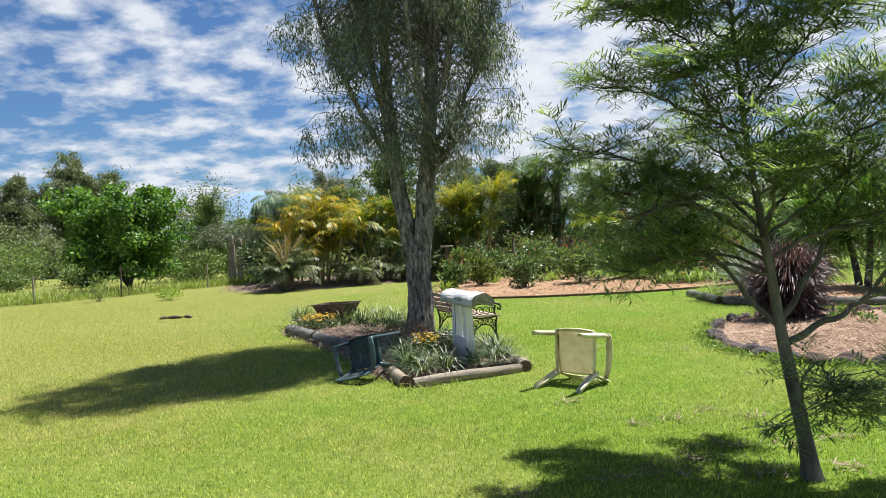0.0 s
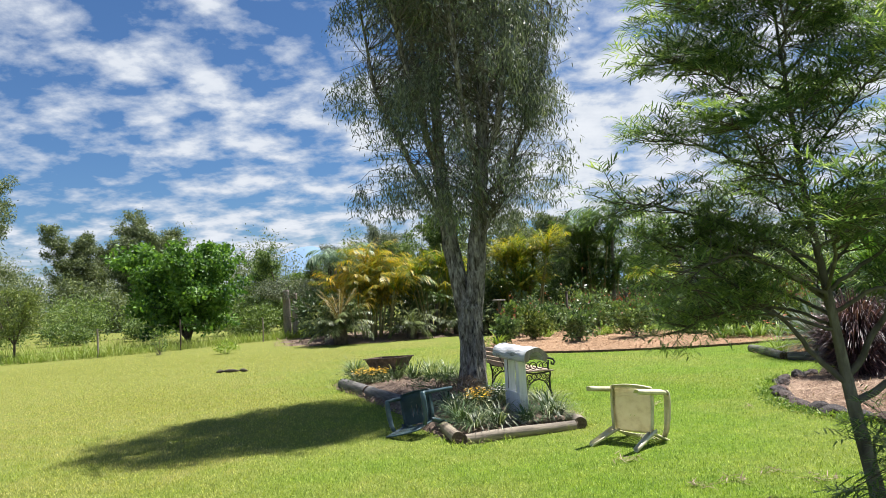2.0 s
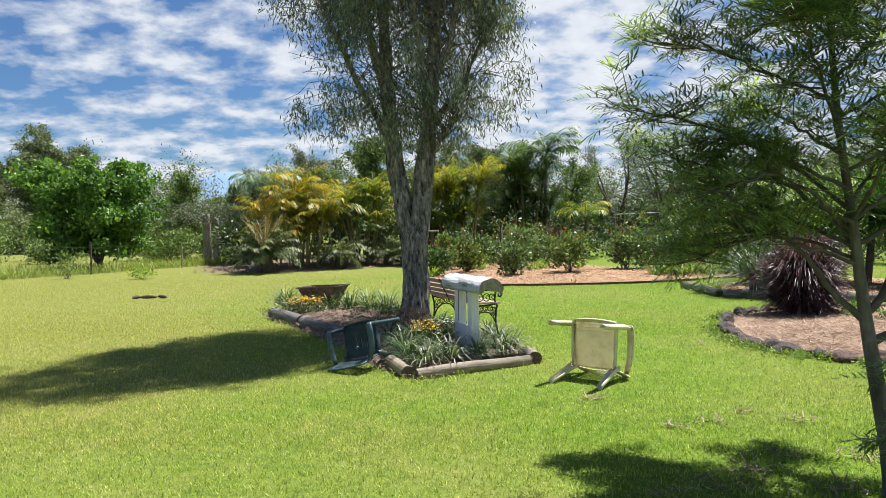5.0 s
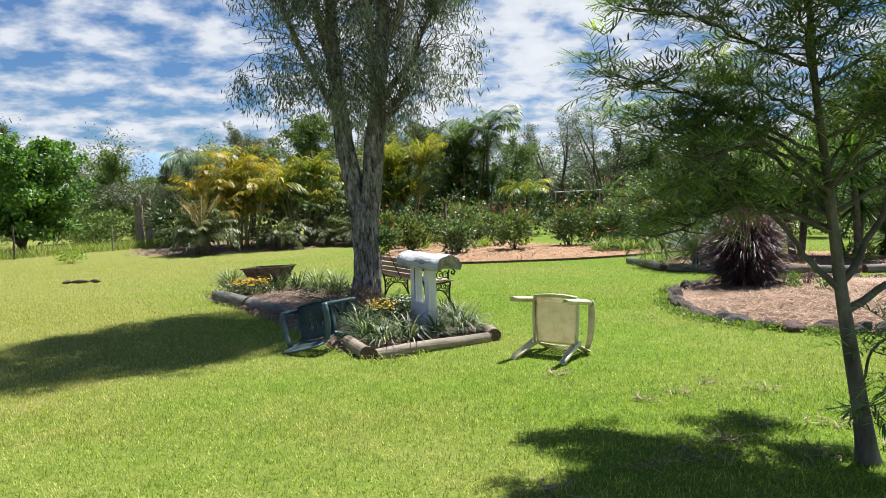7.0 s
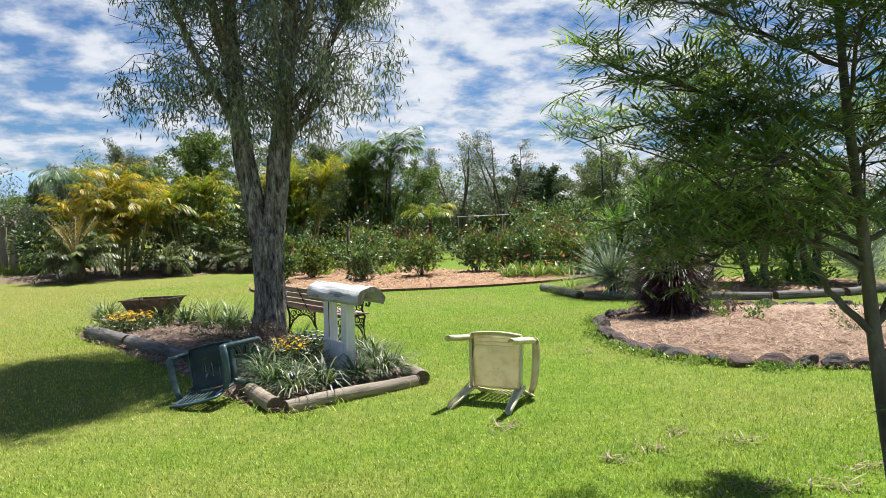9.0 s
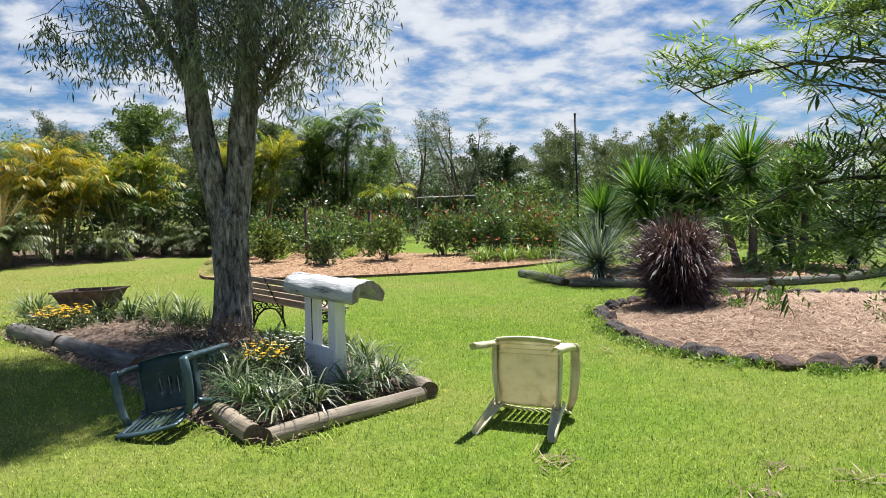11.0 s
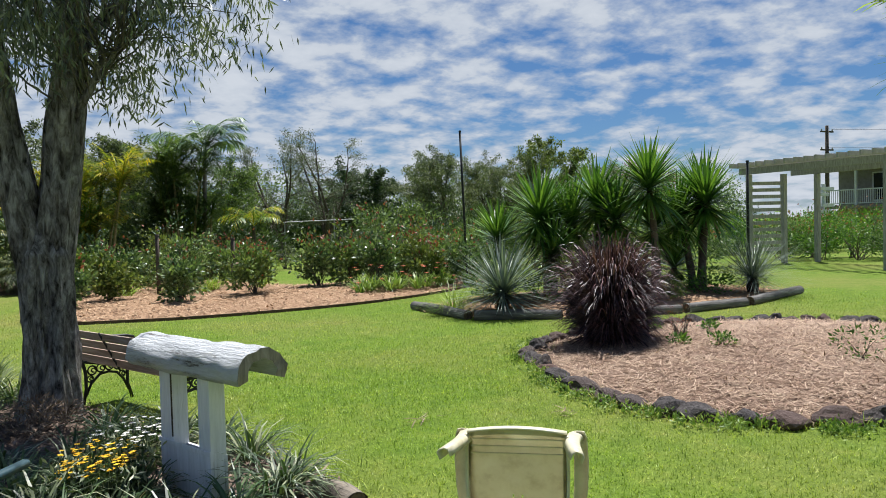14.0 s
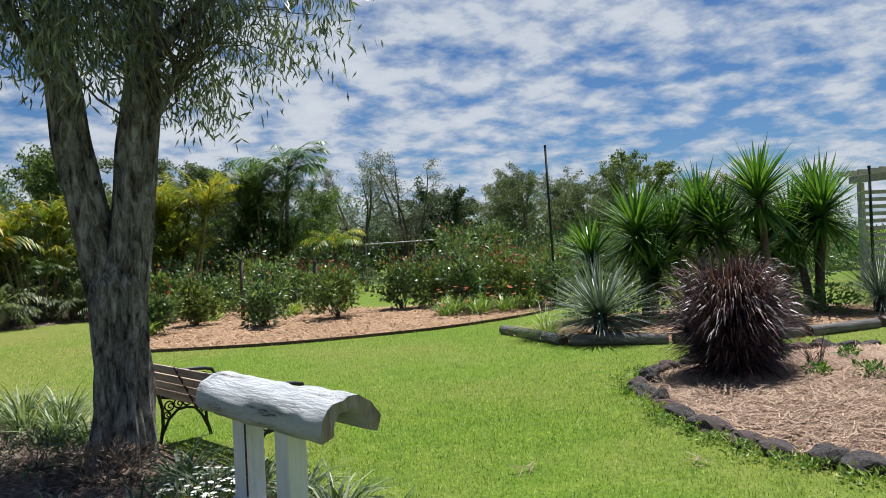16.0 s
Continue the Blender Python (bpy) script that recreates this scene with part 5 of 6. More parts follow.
# ---- strappy plants and flowers in the island bed ----
SIDE = "tufts in the island bed"
for q, (x, y, s) in enumerate([(-0.30, 7.72, 0.9), (-0.05, 7.85, 0.9), (0.26, 8.1, 0.72), (0.5, 8.3, 1.0), (0.62, 8.42, 0.85), (-0.5, 8.0, 1.0), (-0.62, 8.35, 1.0), (-0.28, 8.25, 0.8), (-0.45, 8.75, 1.05), (-0.75, 8.9, 1.0),
                               (-0.5, 9.3, 0.95), (-0.15, 9.5, 1.0), (0.1, 9.6, 0.9), (-0.3, 10.1, 1.0), (0.5, 9.0, 1.0), (0.36, 9.4, 0.9), (-0.15, 8.62, 0.8), (-0.9, 9.4, 0.9)]):
    dark = q in (2, 5, 9, 13)
    clump("strappy_plant", (x, y, 0.1), 110, 0.42 * s, 0.015, M_STRAPDARK if dark else M_STRAP, "dark green strappy tussock" if dark else "variegated green and cream strappy tussock", "plant", SIDE, 40 + q, (0.5, 1.5), (1.1, 2.6), 0.07)
for q, (x, y, s) in enumerate([(-1.25, 11.75, 1.0), (-1.6, 12.2, 1.1), (-2.0, 12.55, 1.05), (-2.35, 12.6, 1.0), (-3.2, 12.95, 1.1), (-3.35, 13.2, 1.0), (-1.35, 12.5, 1.0), (-1.75, 12.9, 1.0), (-1.0, 11.5, 0.8)]):
    dry = q in (0, 6, 8)
    clump("strappy_plant", (x, y, 0.1), 120, 0.46 * s, 0.019, M_STRAPDARK if q in (2, 5) else M_STRAPGREEN, "pale dry-tipped strappy tussock" if dry else "green strappy tussock in mulch", "plant", SIDE, 70 + q, (0.6, 1.5), (0.6, 1.9), 0.09)


def daisy_clump(name, at, n, rad, h, petal, label, seed, size=0.035):
    rng = np.random.default_rng(seed)
    top = thing(name, at, label, "flower", "flowers in the island bed")
    a, r = rng.uniform(0, 2 * np.pi, n), rad * np.sqrt(rng.uniform(0, 1, n))
    H = np.c_[r * np.cos(a), r * np.sin(a), h * rng.uniform(0.7, 1.1, n)]
    ch = []
    for q in range(8):
        ch.append(blades(H, q * np.pi / 4 + rng.uniform(0, 1, n), 0.25, size * rng.uniform(0.4, 0.6, n), size * 0.34, 0.4, 2, 0.5))
    part("flower_mass", join(ch), petal, top, kind="stuff")
    B = np.c_[H[:, :2] * 0.6, np.zeros(n)]
    d = H - B
    part("stalk_mass", blades(B, np.arctan2(d[:, 1], d[:, 0]), np.arcsin(np.clip(d[:, 2] / np.linalg.norm(d, axis=1), -1, 1)), np.linalg.norm(d, axis=1), 0.004, 0.0, 3, 0.8, root=1), M_STRAP, top, kind="stuff")
    m = n * 14
    P = np.c_[rng.normal(size=m) * rad * 0.6, rng.normal(size=m) * rad * 0.6, rng.uniform(0.02, h * 0.85, m)]
    part("leaves", leaves(P, rng.normal(size=P.shape) + UP * 0.5, 0.06, 0.016, rng), M_STRAP, top, kind="stuff")


daisy_clump("yellow_daisies", (-2.72, 12.15, 0.1), 170, 0.34, 0.24, M_YFLOWER, "low clump of orange-yellow daisies by the barrow tray", 91, 0.045)
daisy_clump("yellow_daisies", (-0.36, 8.62, 0.1), 120, 0.2, 0.3, M_YFLOWER, "low clump of bright yellow daisies", 92, 0.03)
daisy_clump("white_daisies", (-0.18, 9.2, 0.1), 60, 0.26, 0.26, M_WFLOWER, "low clump of small white daisies", 93, 0.035)
bush("heath_plant", (-0.78, 10.25, 0.1), (0.3, 0.25, 0.3), 900, 0.05, M_LITTER, "dry brown twiggy plant at the trunk's foot", "plant", seed=94, stems=20, aspect=0.2)
bush("heath_plant", (-1.25, 10.75, 0.1), (0.4, 0.3, 0.28), 900, 0.05, M_STRAPDARK, "low dark spreading plant in mulch", "plant", seed=95, stems=16, aspect=0.2)

# ---- rock-edged bed ----


def fountain_grass():
    top = thing("fountain_grass", (5.14, 11.3, 0.1), "large domed purple fountain grass", "plant")
    rng = np.random.default_rng(51)
    n, segs = 5200, 8
    a = rng.uniform(0, 2 * np.pi, n)
    polar = np.pi * 0.88 * rng.uniform(0, 1, n) ** 0.62
    reach = rng.uniform(0.72, 1.06, n) * (1 + 0.10 * np.sin(3 * a + 1.0))
    head = np.stack([np.cos(a), np.sin(a), np.zeros(n)], -1)
    root = head * (0.2 * np.sqrt(rng.uniform(0, 1, n)))[:, None]
    end = head * (0.78 * np.where(polar > 1.57, np.maximum(np.sin(polar), 0.7), np.sin(polar)) * reach)[:, None] + UP * (0.55 + 0.6 * np.cos(polar) * reach)[:, None] + rng.normal(size=(n, 3)) * 0.085
    bow = end * 0.62 + UP * (0.55 * end[:, 2] + 0.26 * np.sin(np.minimum(polar, 2.0)))[:, None]
    side = np.stack([-np.sin(a), np.cos(a), np.zeros(n)], -1) + rng.normal(size=(n, 3)) * 0.35
    wide = rng.uniform(0.007, 0.024, n)[:, None]
    rows = []
    for s in range(segs + 1):
        t = s / segs
        p = (1 - t) ** 2 * root + 2 * t * (1 - t) * bow + t * t * end
        p[:, 2] = np.maximum(p[:, 2], 0.015)
        w = wide * (1 - 0.9 * max(0, t - 0.4) / 0.6)
        rows.append(np.stack([p - side * w * 0.5, p + side * w * 0.5], 1))
    q = np.arange(segs) * 2
    base = (np.arange(n) * (segs + 1) * 2)[:, None]
    F = np.stack([base + q, base + q + 1, base + q + 3, base + q + 2], -1).reshape(-1, 4)
    part("leaf_tuft", (np.stack(rows, 1).reshape(-1, 3), F), M_PURPLE, top, kind="stuff")


fountain_grass()
for q, (x, y, h) in enumerate([(5.75, 10.2, 0.18), (5.5, 10.6, 0.14), (6.1, 11.7, 0.12), (6.6, 11.2, 0.14), (6.35, 9.0, 0.34)]):
    bush("seedling", (x, y, 0.12), (h * 0.8, h * 0.8, h), 160, 0.05, M_MULB if q < 4 else M_YUCCA, "small bright green seedling in straw", "plant", "seedlings in the straw", 60 + q, stems=6, clusters=14)
for q, (x, y, h) in enumerate([(5.95, 11.0, 0.55), (6.0, 11.15, 0.45), (5.85, 11.5, 0.5)]):
    bush("wispy_plant", (x, y, 0.11), (0.14, 0.14, h), 120, 0.03, M_REDLEAF if q == 1 else M_GREYLEAF, "thin wispy stalks in straw", "plant", "", 66 + q, stems=12, clusters=20, aspect=0.3)
clump("strappy_plant", (6.5, 8.35, 0.1), 40, 0.6, 0.03, M_YUCCA, "dark green strappy plant in straw", "plant", "", 69, (0.7, 1.5), (0.2, 0.9), 0.06)

# ---- yucca bed ----


def yucca(at, heads, seed, label="tall yucca with spiky green leaf heads"):
    rng = np.random.default_rng(seed)
    top = thing("yucca", at, label, "yucca", "yuccas in the bed")
    for x, y, z, s in heads:
        t = np.linspace(0, 1, 10)[:, None]
        base = np.array([x * 0.25 + rng.normal() * 0.05, y * 0.25 + rng.normal() * 0.05, -0.05])
        pts = base + (np.array([x, y, z]) - base) * t + np.array([1, 0.4, 0]) * 0.06 * np.sin(np.pi * t)
        part("trunk", tube(pts, np.linspace(0.085, 0.05, 10) * (1 + 0.06 * (np.arange(10) % 2)), 8), M_TWIG, top, smooth=True)
        n = 230
        f = np.arange(n) / n
        P = np.c_[np.zeros((n, 2)), -0.3 * (1 - f)] * s + np.array([x, y, z])
        VF = blades(P, np.arange(n) * 2.399, np.arcsin(-0.5 + 1.49 * f) + rng.normal(size=n) * 0.09, s * rng.uniform(0.8, 1.08, n), 0.058 * s, rng.uniform(0.0, 0.35, n) + 0.35 * (1 - f), 3, 0.05, root=0.6)
        part("leaf_head", VF, M_YUCCA, top, kind="stuff")


yucca((9.2, 15.3, 0.1), [(-0.05, -0.1, 2.18, 1.05), (0.4, 0.3, 1.39, 0.9), (-0.5, 0.35, 1.62, 1.0)], 3)
yucca((10.65, 15.5, 0.1), [(0.25, 0.0, 1.90, 1.1), (-0.15, 0.35, 1.62, 1.0), (0.55, 0.5, 2.04, 0.95)], 4)
yucca((8.6, 16.2, 0.1), [(0.1, 0.0, 1.90, 1.05), (-0.4, 0.2, 1.53, 1.0)], 5)
yucca((7.6, 16.3, 0.1), [(-0.2, 0.0, 1.67, 1.05), (0.2, 0.35, 1.39, 1.0), (-0.1, -0.3, 0.93, 0.9)], 6)
yucca((6.85, 17.0, 0.1), [(0.0, 0.0, 1.21, 0.9)], 7, "short yucca with a spiky green head")
yucca((10.4, 16.0, 0.1), [(0.1, 0.0, 0.56, 0.85)], 8, "short yucca with a lime green head")


def spiky(at, n, L, mat, label, seed, w=0.014, up=0.3):
    rng = np.random.default_rng(seed)
    top = thing("spiky_plant", at, label, "plant", "spiky plants in the bed")
    f = (np.arange(n) + 0.5) / n
    VF = blades(np.tile([0, 0, up], (n, 1)) + rng.normal(size=(n, 3)) * 0.03, np.arange(n) * 2.399, np.arcsin(-0.35 + 1.34 * f), L * rng.uniform(0.8, 1.1, n), w, rng.uniform(0.0, 0.3, n), 3, 0.04, root=0.7)
    VF = (np.c_[VF[0][:, :2], np.maximum(VF[0][:, 2], 0.01)], VF[1])
    part("leaf_rosette", VF, mat, top, kind="stuff")
    part("stump", tube(np.array([[0, 0, -0.05], [0, 0, up * 0.5], [0, 0, up]]), [0.1, 0.12, 0.08], 8), M_DARKTRUNK, top, smooth=True)


spiky((5.82, 15.05, 0.08), 380, 1.1, M_BLUEYUCCA, "blue-grey spiky rosette plant by the logs", 81, 0.03)
spiky((11.3, 14.7, 0.1), 620, 1.25, M_BLUEYUCCA, "blue-grey fine-leaved rosette by a pole", 82, 0.010, 0.25)
clump("grassy_tuft", (5.2, 15.7, 0.05), 260, 0.75, 0.010, M_LIME, "fine arching green grass tuft over the log", "plant", "", 83, (0.5, 1.4), (1.0, 2.4), 0.16)
for q, (x, y, s) in enumerate([(10.2, 14.9, 0.4), (8.9, 14.5, 0.3), (7.0, 15.6, 0.4), (12.2, 15.6, 0.4), (6.3, 16.5, 0.45)]):
    bush("low_shrub", (x, y, 0.08), (s, s, s * 1.3), 420, 0.09, M_WOODS2 if q % 2 else M_MULB, "low leafy green shrub under the yuccas", "shrub", "low shrubs under the yuccas", 84 + q, stems=8)


def pole(at, h, r, label, lean=0.0, mat=None, name="garden_pole"):
    top = thing(name, at, label, "pole")
    part("shaft", tube(np.array([[0, 0, -0.1], [lean * h * 0.5, 0, h * 0.5], [lean * h, 0, h]]), [r, r * 0.95, r * 0.85], 10), mat or M_BLACKPOLE, top, smooth=True)
    part("cap", tube(np.array([[lean * h, 0, h - 0.01], [lean * h, 0, h + 0.02]]), [r * 1.1, r * 0.9], 10), mat or M_BLACKPOLE, top)


pole((8.2, 21.0, 0), 3.95, 0.032, "tall thin black garden pole", -0.03)
pole((11.7, 15.15, 0), 2.7, 0.03, "thin black garden pole beside spiky plant")
pole((0.9, 23.2, 0), 1.5, 0.05, "dark timber stake among the roses", 0, M_DARKTRUNK)
pole((5.6, 23.6, 0), 1.3, 0.05, "dark timber stake among the roses", 0, M_DARKTRUNK)
pole((2.9, 24.6, 0), 1.35, 0.06, "dark timber stake among the roses", 0, M_DARKTRUNK)
feeder = thing("bird_feeder", (-1.33, 23.6, 0), "timber post with a flat feeding tray", "bird feeder")
part("post", tube(np.array([[0, 0, -0.1], [0, 0, 0.6], [0, 0, 1.3]]), [0.06, 0.055, 0.055], 8), M_DARKTRUNK, feeder)
bpart("tray", box(-0.2, 0.2, -0.2, 0.2, 1.3, 1.35, 0.01), M_POST, feeder, "grey timber tray")

# ---- roses, lilies ----
ROSES = "roses in the long bed"
for q, (x, y, s, k) in enumerate([(1.15, 20.8, 0.62, 0), (2.85, 21.4, 0.66, 1), (4.75, 22.6, 0.62, 1), (-0.2, 22.4, 0.6, 0), (-1.0, 21.3, 0.4, 0), (0.3, 24.6, 0.75, 0), (-0.9, 24.2, 0.7, 0), (1.6, 24.0, 0.75, 2), (1.3, 26.2, 0.8, 2),
                                  (-0.6, 26.6, 0.75, 0), (2.6, 26.5, 0.75, 1), (5.6, 22.6, 0.72, 1), (6.3, 23.0, 0.78, 1), (7.0, 22.4, 0.8, 1), (7.6, 23.2, 0.85, 1), (8.2, 22.2, 0.8, 1), (8.8, 23.0, 0.85, 1), (6.0, 21.6, 0.66, 2), (7.2, 21.3, 0.7, 1), (8.3, 21.2, 0.7, 2)]):
    fl = (M_WFLOWER, 16, 0.075) if k == 0 else (M_RFLOWER, 6, 0.07) if k == 1 else (M_PFLOWER, 14, 0.085)
    bush("rose_bush", (x, y, 0.05), ((0.72 + 0.1 * (q % 3)) * s, 0.7 * s, (1.4 + 0.14 * (q * 7 % 5)) * s), 1900, 0.105, (M_ROSE, M_WOODS2, M_ROSE, M_LIMETREE, M_ROSE)[q % 5], ("rose bush with red new shoots in wood chips", "rose bush with coral blooms and red shoots", "rose bush with pink blooms")[k] if k else "leafy rose bush with a few white blooms", "rose bush", ROSES, 100 + q,
         stems=12, flowers=fl, tips=(M_REDLEAF, 60 if k == 1 else 18), lumps=0.75, aspect=0.58, cl=0.12, shell=0.3, clusters=70)
for q, (x, y) in enumerate([(5.0, 20.2), (5.35, 20.45), (5.75, 20.2), (6.1, 20.5), (6.5, 20.35), (6.9, 20.7), (7.3, 20.75), (7.7, 21.0), (8.1, 20.8), (5.6, 20.9), (6.3, 21.0), (-1.15, 20.75), (0.2, 23.2), (1.9, 22.9), (2.2, 23.3), (3.4, 23.5), (1.2, 22.6)]):
    top = clump("day_lily", (x, y, 0.05), 60, 0.55, 0.03, M_LIME if q in (11, 12, 13, 14, 15, 16) else M_LILY, "strappy day lily clump with coral flowers" if q < 11 else "lime green strappy lily clump", "plant", "lilies along the rose bed", 130 + q, (0.7, 1.5), (0.7, 1.9), 0.1)
    if q < 11:
        rr = np.random.default_rng(150 + q)
        H = np.c_[rr.normal(size=(3, 2)) * 0.24, rr.uniform(0.12, 0.6, 3)]
        part("flower_mass", join([blades(H, k * np.pi / 3 + 0.2, 0.7, 0.07, 0.035, 1.3, 3, 0.2) for k in range(6)]), M_RFLOWER, top, "coral flowers", kind="stuff")

# ---- palms and cycads ----
palm("golden_cane_palm", (-6.55, 26.9, 0.0), 17, 2.8, 1.8, 11, M_GOLDPALM, "dense clump of golden cane palms with yellow fronds", 201, 1.1, 0.045, 0.40, 0.045, None, 1.5, 0.2, rise=(0.9, 1.55))
palm("golden_cane_palm", (-4.5, 28.0, 0.0), 9, 2.5, 1.6, 12, M_PALM2, "clump of cane palms with lime and yellow fronds", 202, 0.8, 0.045, 0.4, 0.042, None, 1.3, 0.18, rise=(0.95, 1.55))
palm("cane_palm", (-0.7, 28.3, 0.0), 16, 3.0, 1.7, 12, M_PALM2, "clump of cane palms with green and orange fronds", 203, 0.9, 0.045, 0.40, 0.048, None, 1.1, 0.1, rise=(1.05, 1.56))
palm("cane_palm", (2.4, 30.2, 0.0), 16, 3.5, 1.7, 12, M_PALM, "dense dark green cane palm clump", 204, 0.8, 0.05, 0.42, 0.055, None, 1.1, 0.1, rise=(1.0, 1.56))
palm("feather_palm", (2.9, 30.6, 0.0), 1, 4.15, 2.1, 19, M_BLUEPALM, "slender palm with arching blue-green fronds", 205, 0.05, 0.09, 0.52, 0.08, M_POST, 1.8, 0.02, 26, rise=(0.6, 1.5))
palm("feather_palm", (-9.3, 30.8, 0.0), 1, 3.0, 2.2, 14, M_BLUEPALM, "small palm with arching blue-green fronds", 206, 0.05, 0.1, 0.52, 0.06, M_POST, 2.2, 0.02, 26, rise=(0.95, 1.5))
palm("feather_palm", (4.7, 31.0, 0.0), 1, 1.7, 1.5, 16, M_PALM2, "short bright green palm with a dark trunk", 207, 0.05, 0.09, 0.34, 0.04, M_DARKTRUNK, 1.8, 0.02, 16)
palm("date_palm", (-4.15, 27.3, 0.0), 1, 1.25, 0.95, 26, M_PALM, "dwarf date palm with a dark trunk", 208, 0.05, 0.08, 0.24, 0.018, M_DARKTRUNK, 1.7, 0.03, 18)
cycad((-7.1, 24.3, 0.0), 1.55, 211, M_CYCADDRY, "large cycad with bronze young fronds")
cycad((-4.85, 26.0, 0.0), 1.25, 212)
cycad((-3.3, 27.4, 0.0), 1.15, 213)
cycad((-2.2, 27.0, 0.0), 1.2, 214)
cycad((-1.2, 27.0, 0.0), 0.95, 215)
# fill shrubs whose dark leaf colour stands for the shade below the palms
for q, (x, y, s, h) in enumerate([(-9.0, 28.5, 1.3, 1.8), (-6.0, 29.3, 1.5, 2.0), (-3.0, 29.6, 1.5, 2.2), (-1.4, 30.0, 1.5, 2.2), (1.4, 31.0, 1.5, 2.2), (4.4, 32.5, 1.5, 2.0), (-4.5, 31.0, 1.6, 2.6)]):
    bush("understory_shrub", (x, y, 0), (s, 1.0, h), 2200, 0.2, M_DARKLEAF, "shrub with leaves coloured dark for shade under the palms", "shrub", "shrubs under the palms", 220 + q, stems=10)

# ---- trees round the garden ----
broad_tree("mulberry_tree", (-15.2, 28.6, 0), 4.45, 2.4, 16000, 0.25, M_MULB, M_DARKTRUNK, "broad spreading tree with large bright green leaves", 301, 0.16, 5, 0.06, -0.3, aspect=0.62, base=0.02, round_=0.35, twig=0.3, ragged=(0.25, 1.05))
broad_tree("mango_tree", (-18.1, 21.9, 0), 2.5, 1.25, 3600, 0.16, M_LIMETREE, M_DARKTRUNK, "young fruit tree with yellowish new leaves", 302, 0.05, 3, 0.25, -0.3, aspect=0.3, base=0.25, twig=0.2)
bush("sapling", (-13.0, 22.5, 0), (0.3, 0.3, 0.9), 260, 0.09, M_WOODS2, "thin young sapling at the fence", "sapling", "", 303, stems=7)
bush("weed_tuft", (-10.3, 22.0, 0), (0.35, 0.35, 0.35), 300, 0.1, M_LIME, "light green weed tuft in the lawn", "plant", "", 304, stems=6)
FAR = "trees beyond the garden"
for q, (x, y, h, r, n, lf, mt, lb, a) in enumerate([
    (-34, 55, 10.2, 3.0, 15000, 0.34, M_WOODS, "tall grey-green gum tree far off", 0.3),
    (-41, 56, 9.8, 2.4, 13000, 0.34, M_WOODS, "tall slender gum tree far off", 0.3),
    (-38, 41, 12.8, 3.8, 20000, 0.3, M_WOODS, "tall gum tree with a dense crown", 0.3),
    (-14.2, 37, 4.3, 2.4, 11000, 0.17, M_WOODS2, "rounded green tree beyond the fence", 0.45),
    (-11.6, 36, 4.8, 1.6, 9000, 0.15, M_GREYLEAF, "upright grey-green tree beyond the fence", 0.25),
    (-5.8, 35, 5.7, 2.8, 8500, 0.2, M_WOODS2, "leafy green tree behind the palms", 0.4),
    (-2.4, 36, 6.0, 3.0, 9000, 0.2, M_WOODS, "olive green tree behind the palms", 0.35),
    (-8.6, 38, 5.8, 2.5, 11000, 0.17, M_GREYLEAF, "grey-green tree behind the palms", 0.3),
    (1.2, 37, 5.9, 2.8, 8000, 0.2, M_WOODS, "olive green tree behind the palms", 0.35),
    (4.6, 40, 5.8, 2.6, 6000, 0.2, M_WOODS2, "green tree behind the palms", 0.35),
    (8.0, 42, 7.0, 2.4, 3600, 0.17, M_GREYLEAF, "open multi-stemmed tree with thin grey foliage", 0.25),
    (10.6, 42, 7.2, 2.2, 3200, 0.17, M_GREYLEAF, "open multi-stemmed tree with thin grey foliage", 0.25),
    (13.5, 46, 5.6, 3.2, 8000, 0.22, M_DARKLEAF, "dark glossy-leaved tree behind the roses", 0.5),
    (17.0, 41, 6.6, 3.4, 11000, 0.2, M_WOODS, "dense olive green tree", 0.28),
    (21.5, 42, 6.0, 3.2, 9000, 0.2, M_WOODS, "dense olive green tree", 0.28),
    (25.5, 43, 6.9, 3.6, 10000, 0.2, M_LIMETREE, "round-topped yellow-green tree beyond the garden", 0.5),
    (23.5, 33, 4.6, 2.0, 5000, 0.18, M_WOODS, "olive shrub tree by the pergola", 0.3),
    (20.5, 30, 4.4, 1.8, 4200, 0.16, M_GREYLEAF, "thin grey shrub tree by the pergola", 0.3),
    (27.0, 36, 5.4, 2.0, 3000, 0.16, M_REDLEAF, "thin tree with reddish young leaves", 0.4),
]):
    broad_tree("tree", (x, y, 0), h, r, int(n * 1.5), lf, mt, M_DARKTRUNK, lb, 310 + q, 0.1 + 0.01 * h, 4, 0.12, -0.25, FAR, a, 0.08 if q > 2 else 0.3, 0.45, 0.21 if q > 2 else 0.42)

# ---- scrub that closes the distance ----


def scrub(name, pts, label, seed, mat, leaf, per):
    rng = np.random.default_rng(seed)
    P, D, Ls = [], [], []
    for x, y, rx, h in pts:
        nc = 46
        u = unit(rng.normal(size=(nc, 3)))
        C = np.array([x, y, h * 0.48]) + u * rng.uniform(0.6, 1.0, nc)[:, None] * np.array([rx, rx * 0.7, h * 0.5])
        C = C[C[:, 2] > 0.1]
        idx = np.repeat(np.arange(len(C)), per)
        q = C[idx] + rng.normal(size=(len(idx), 3)) * np.array([rx, rx, h * 0.6]) * 0.17
        q[:, 2] = np.maximum(q[:, 2], 0.05)
        P.append(q)
        D.append(rng.normal(size=q.shape) + UP * 0.2)
    P, D = np.concatenate(P), np.concatenate(D)
    tagged(part(name, leaves(P, D, leaf * rng.uniform(0.6, 1.4, len(P)), leaf * 0.42, rng), mat, None, label, kind="stuff"), label, "woods", kind="stuff")


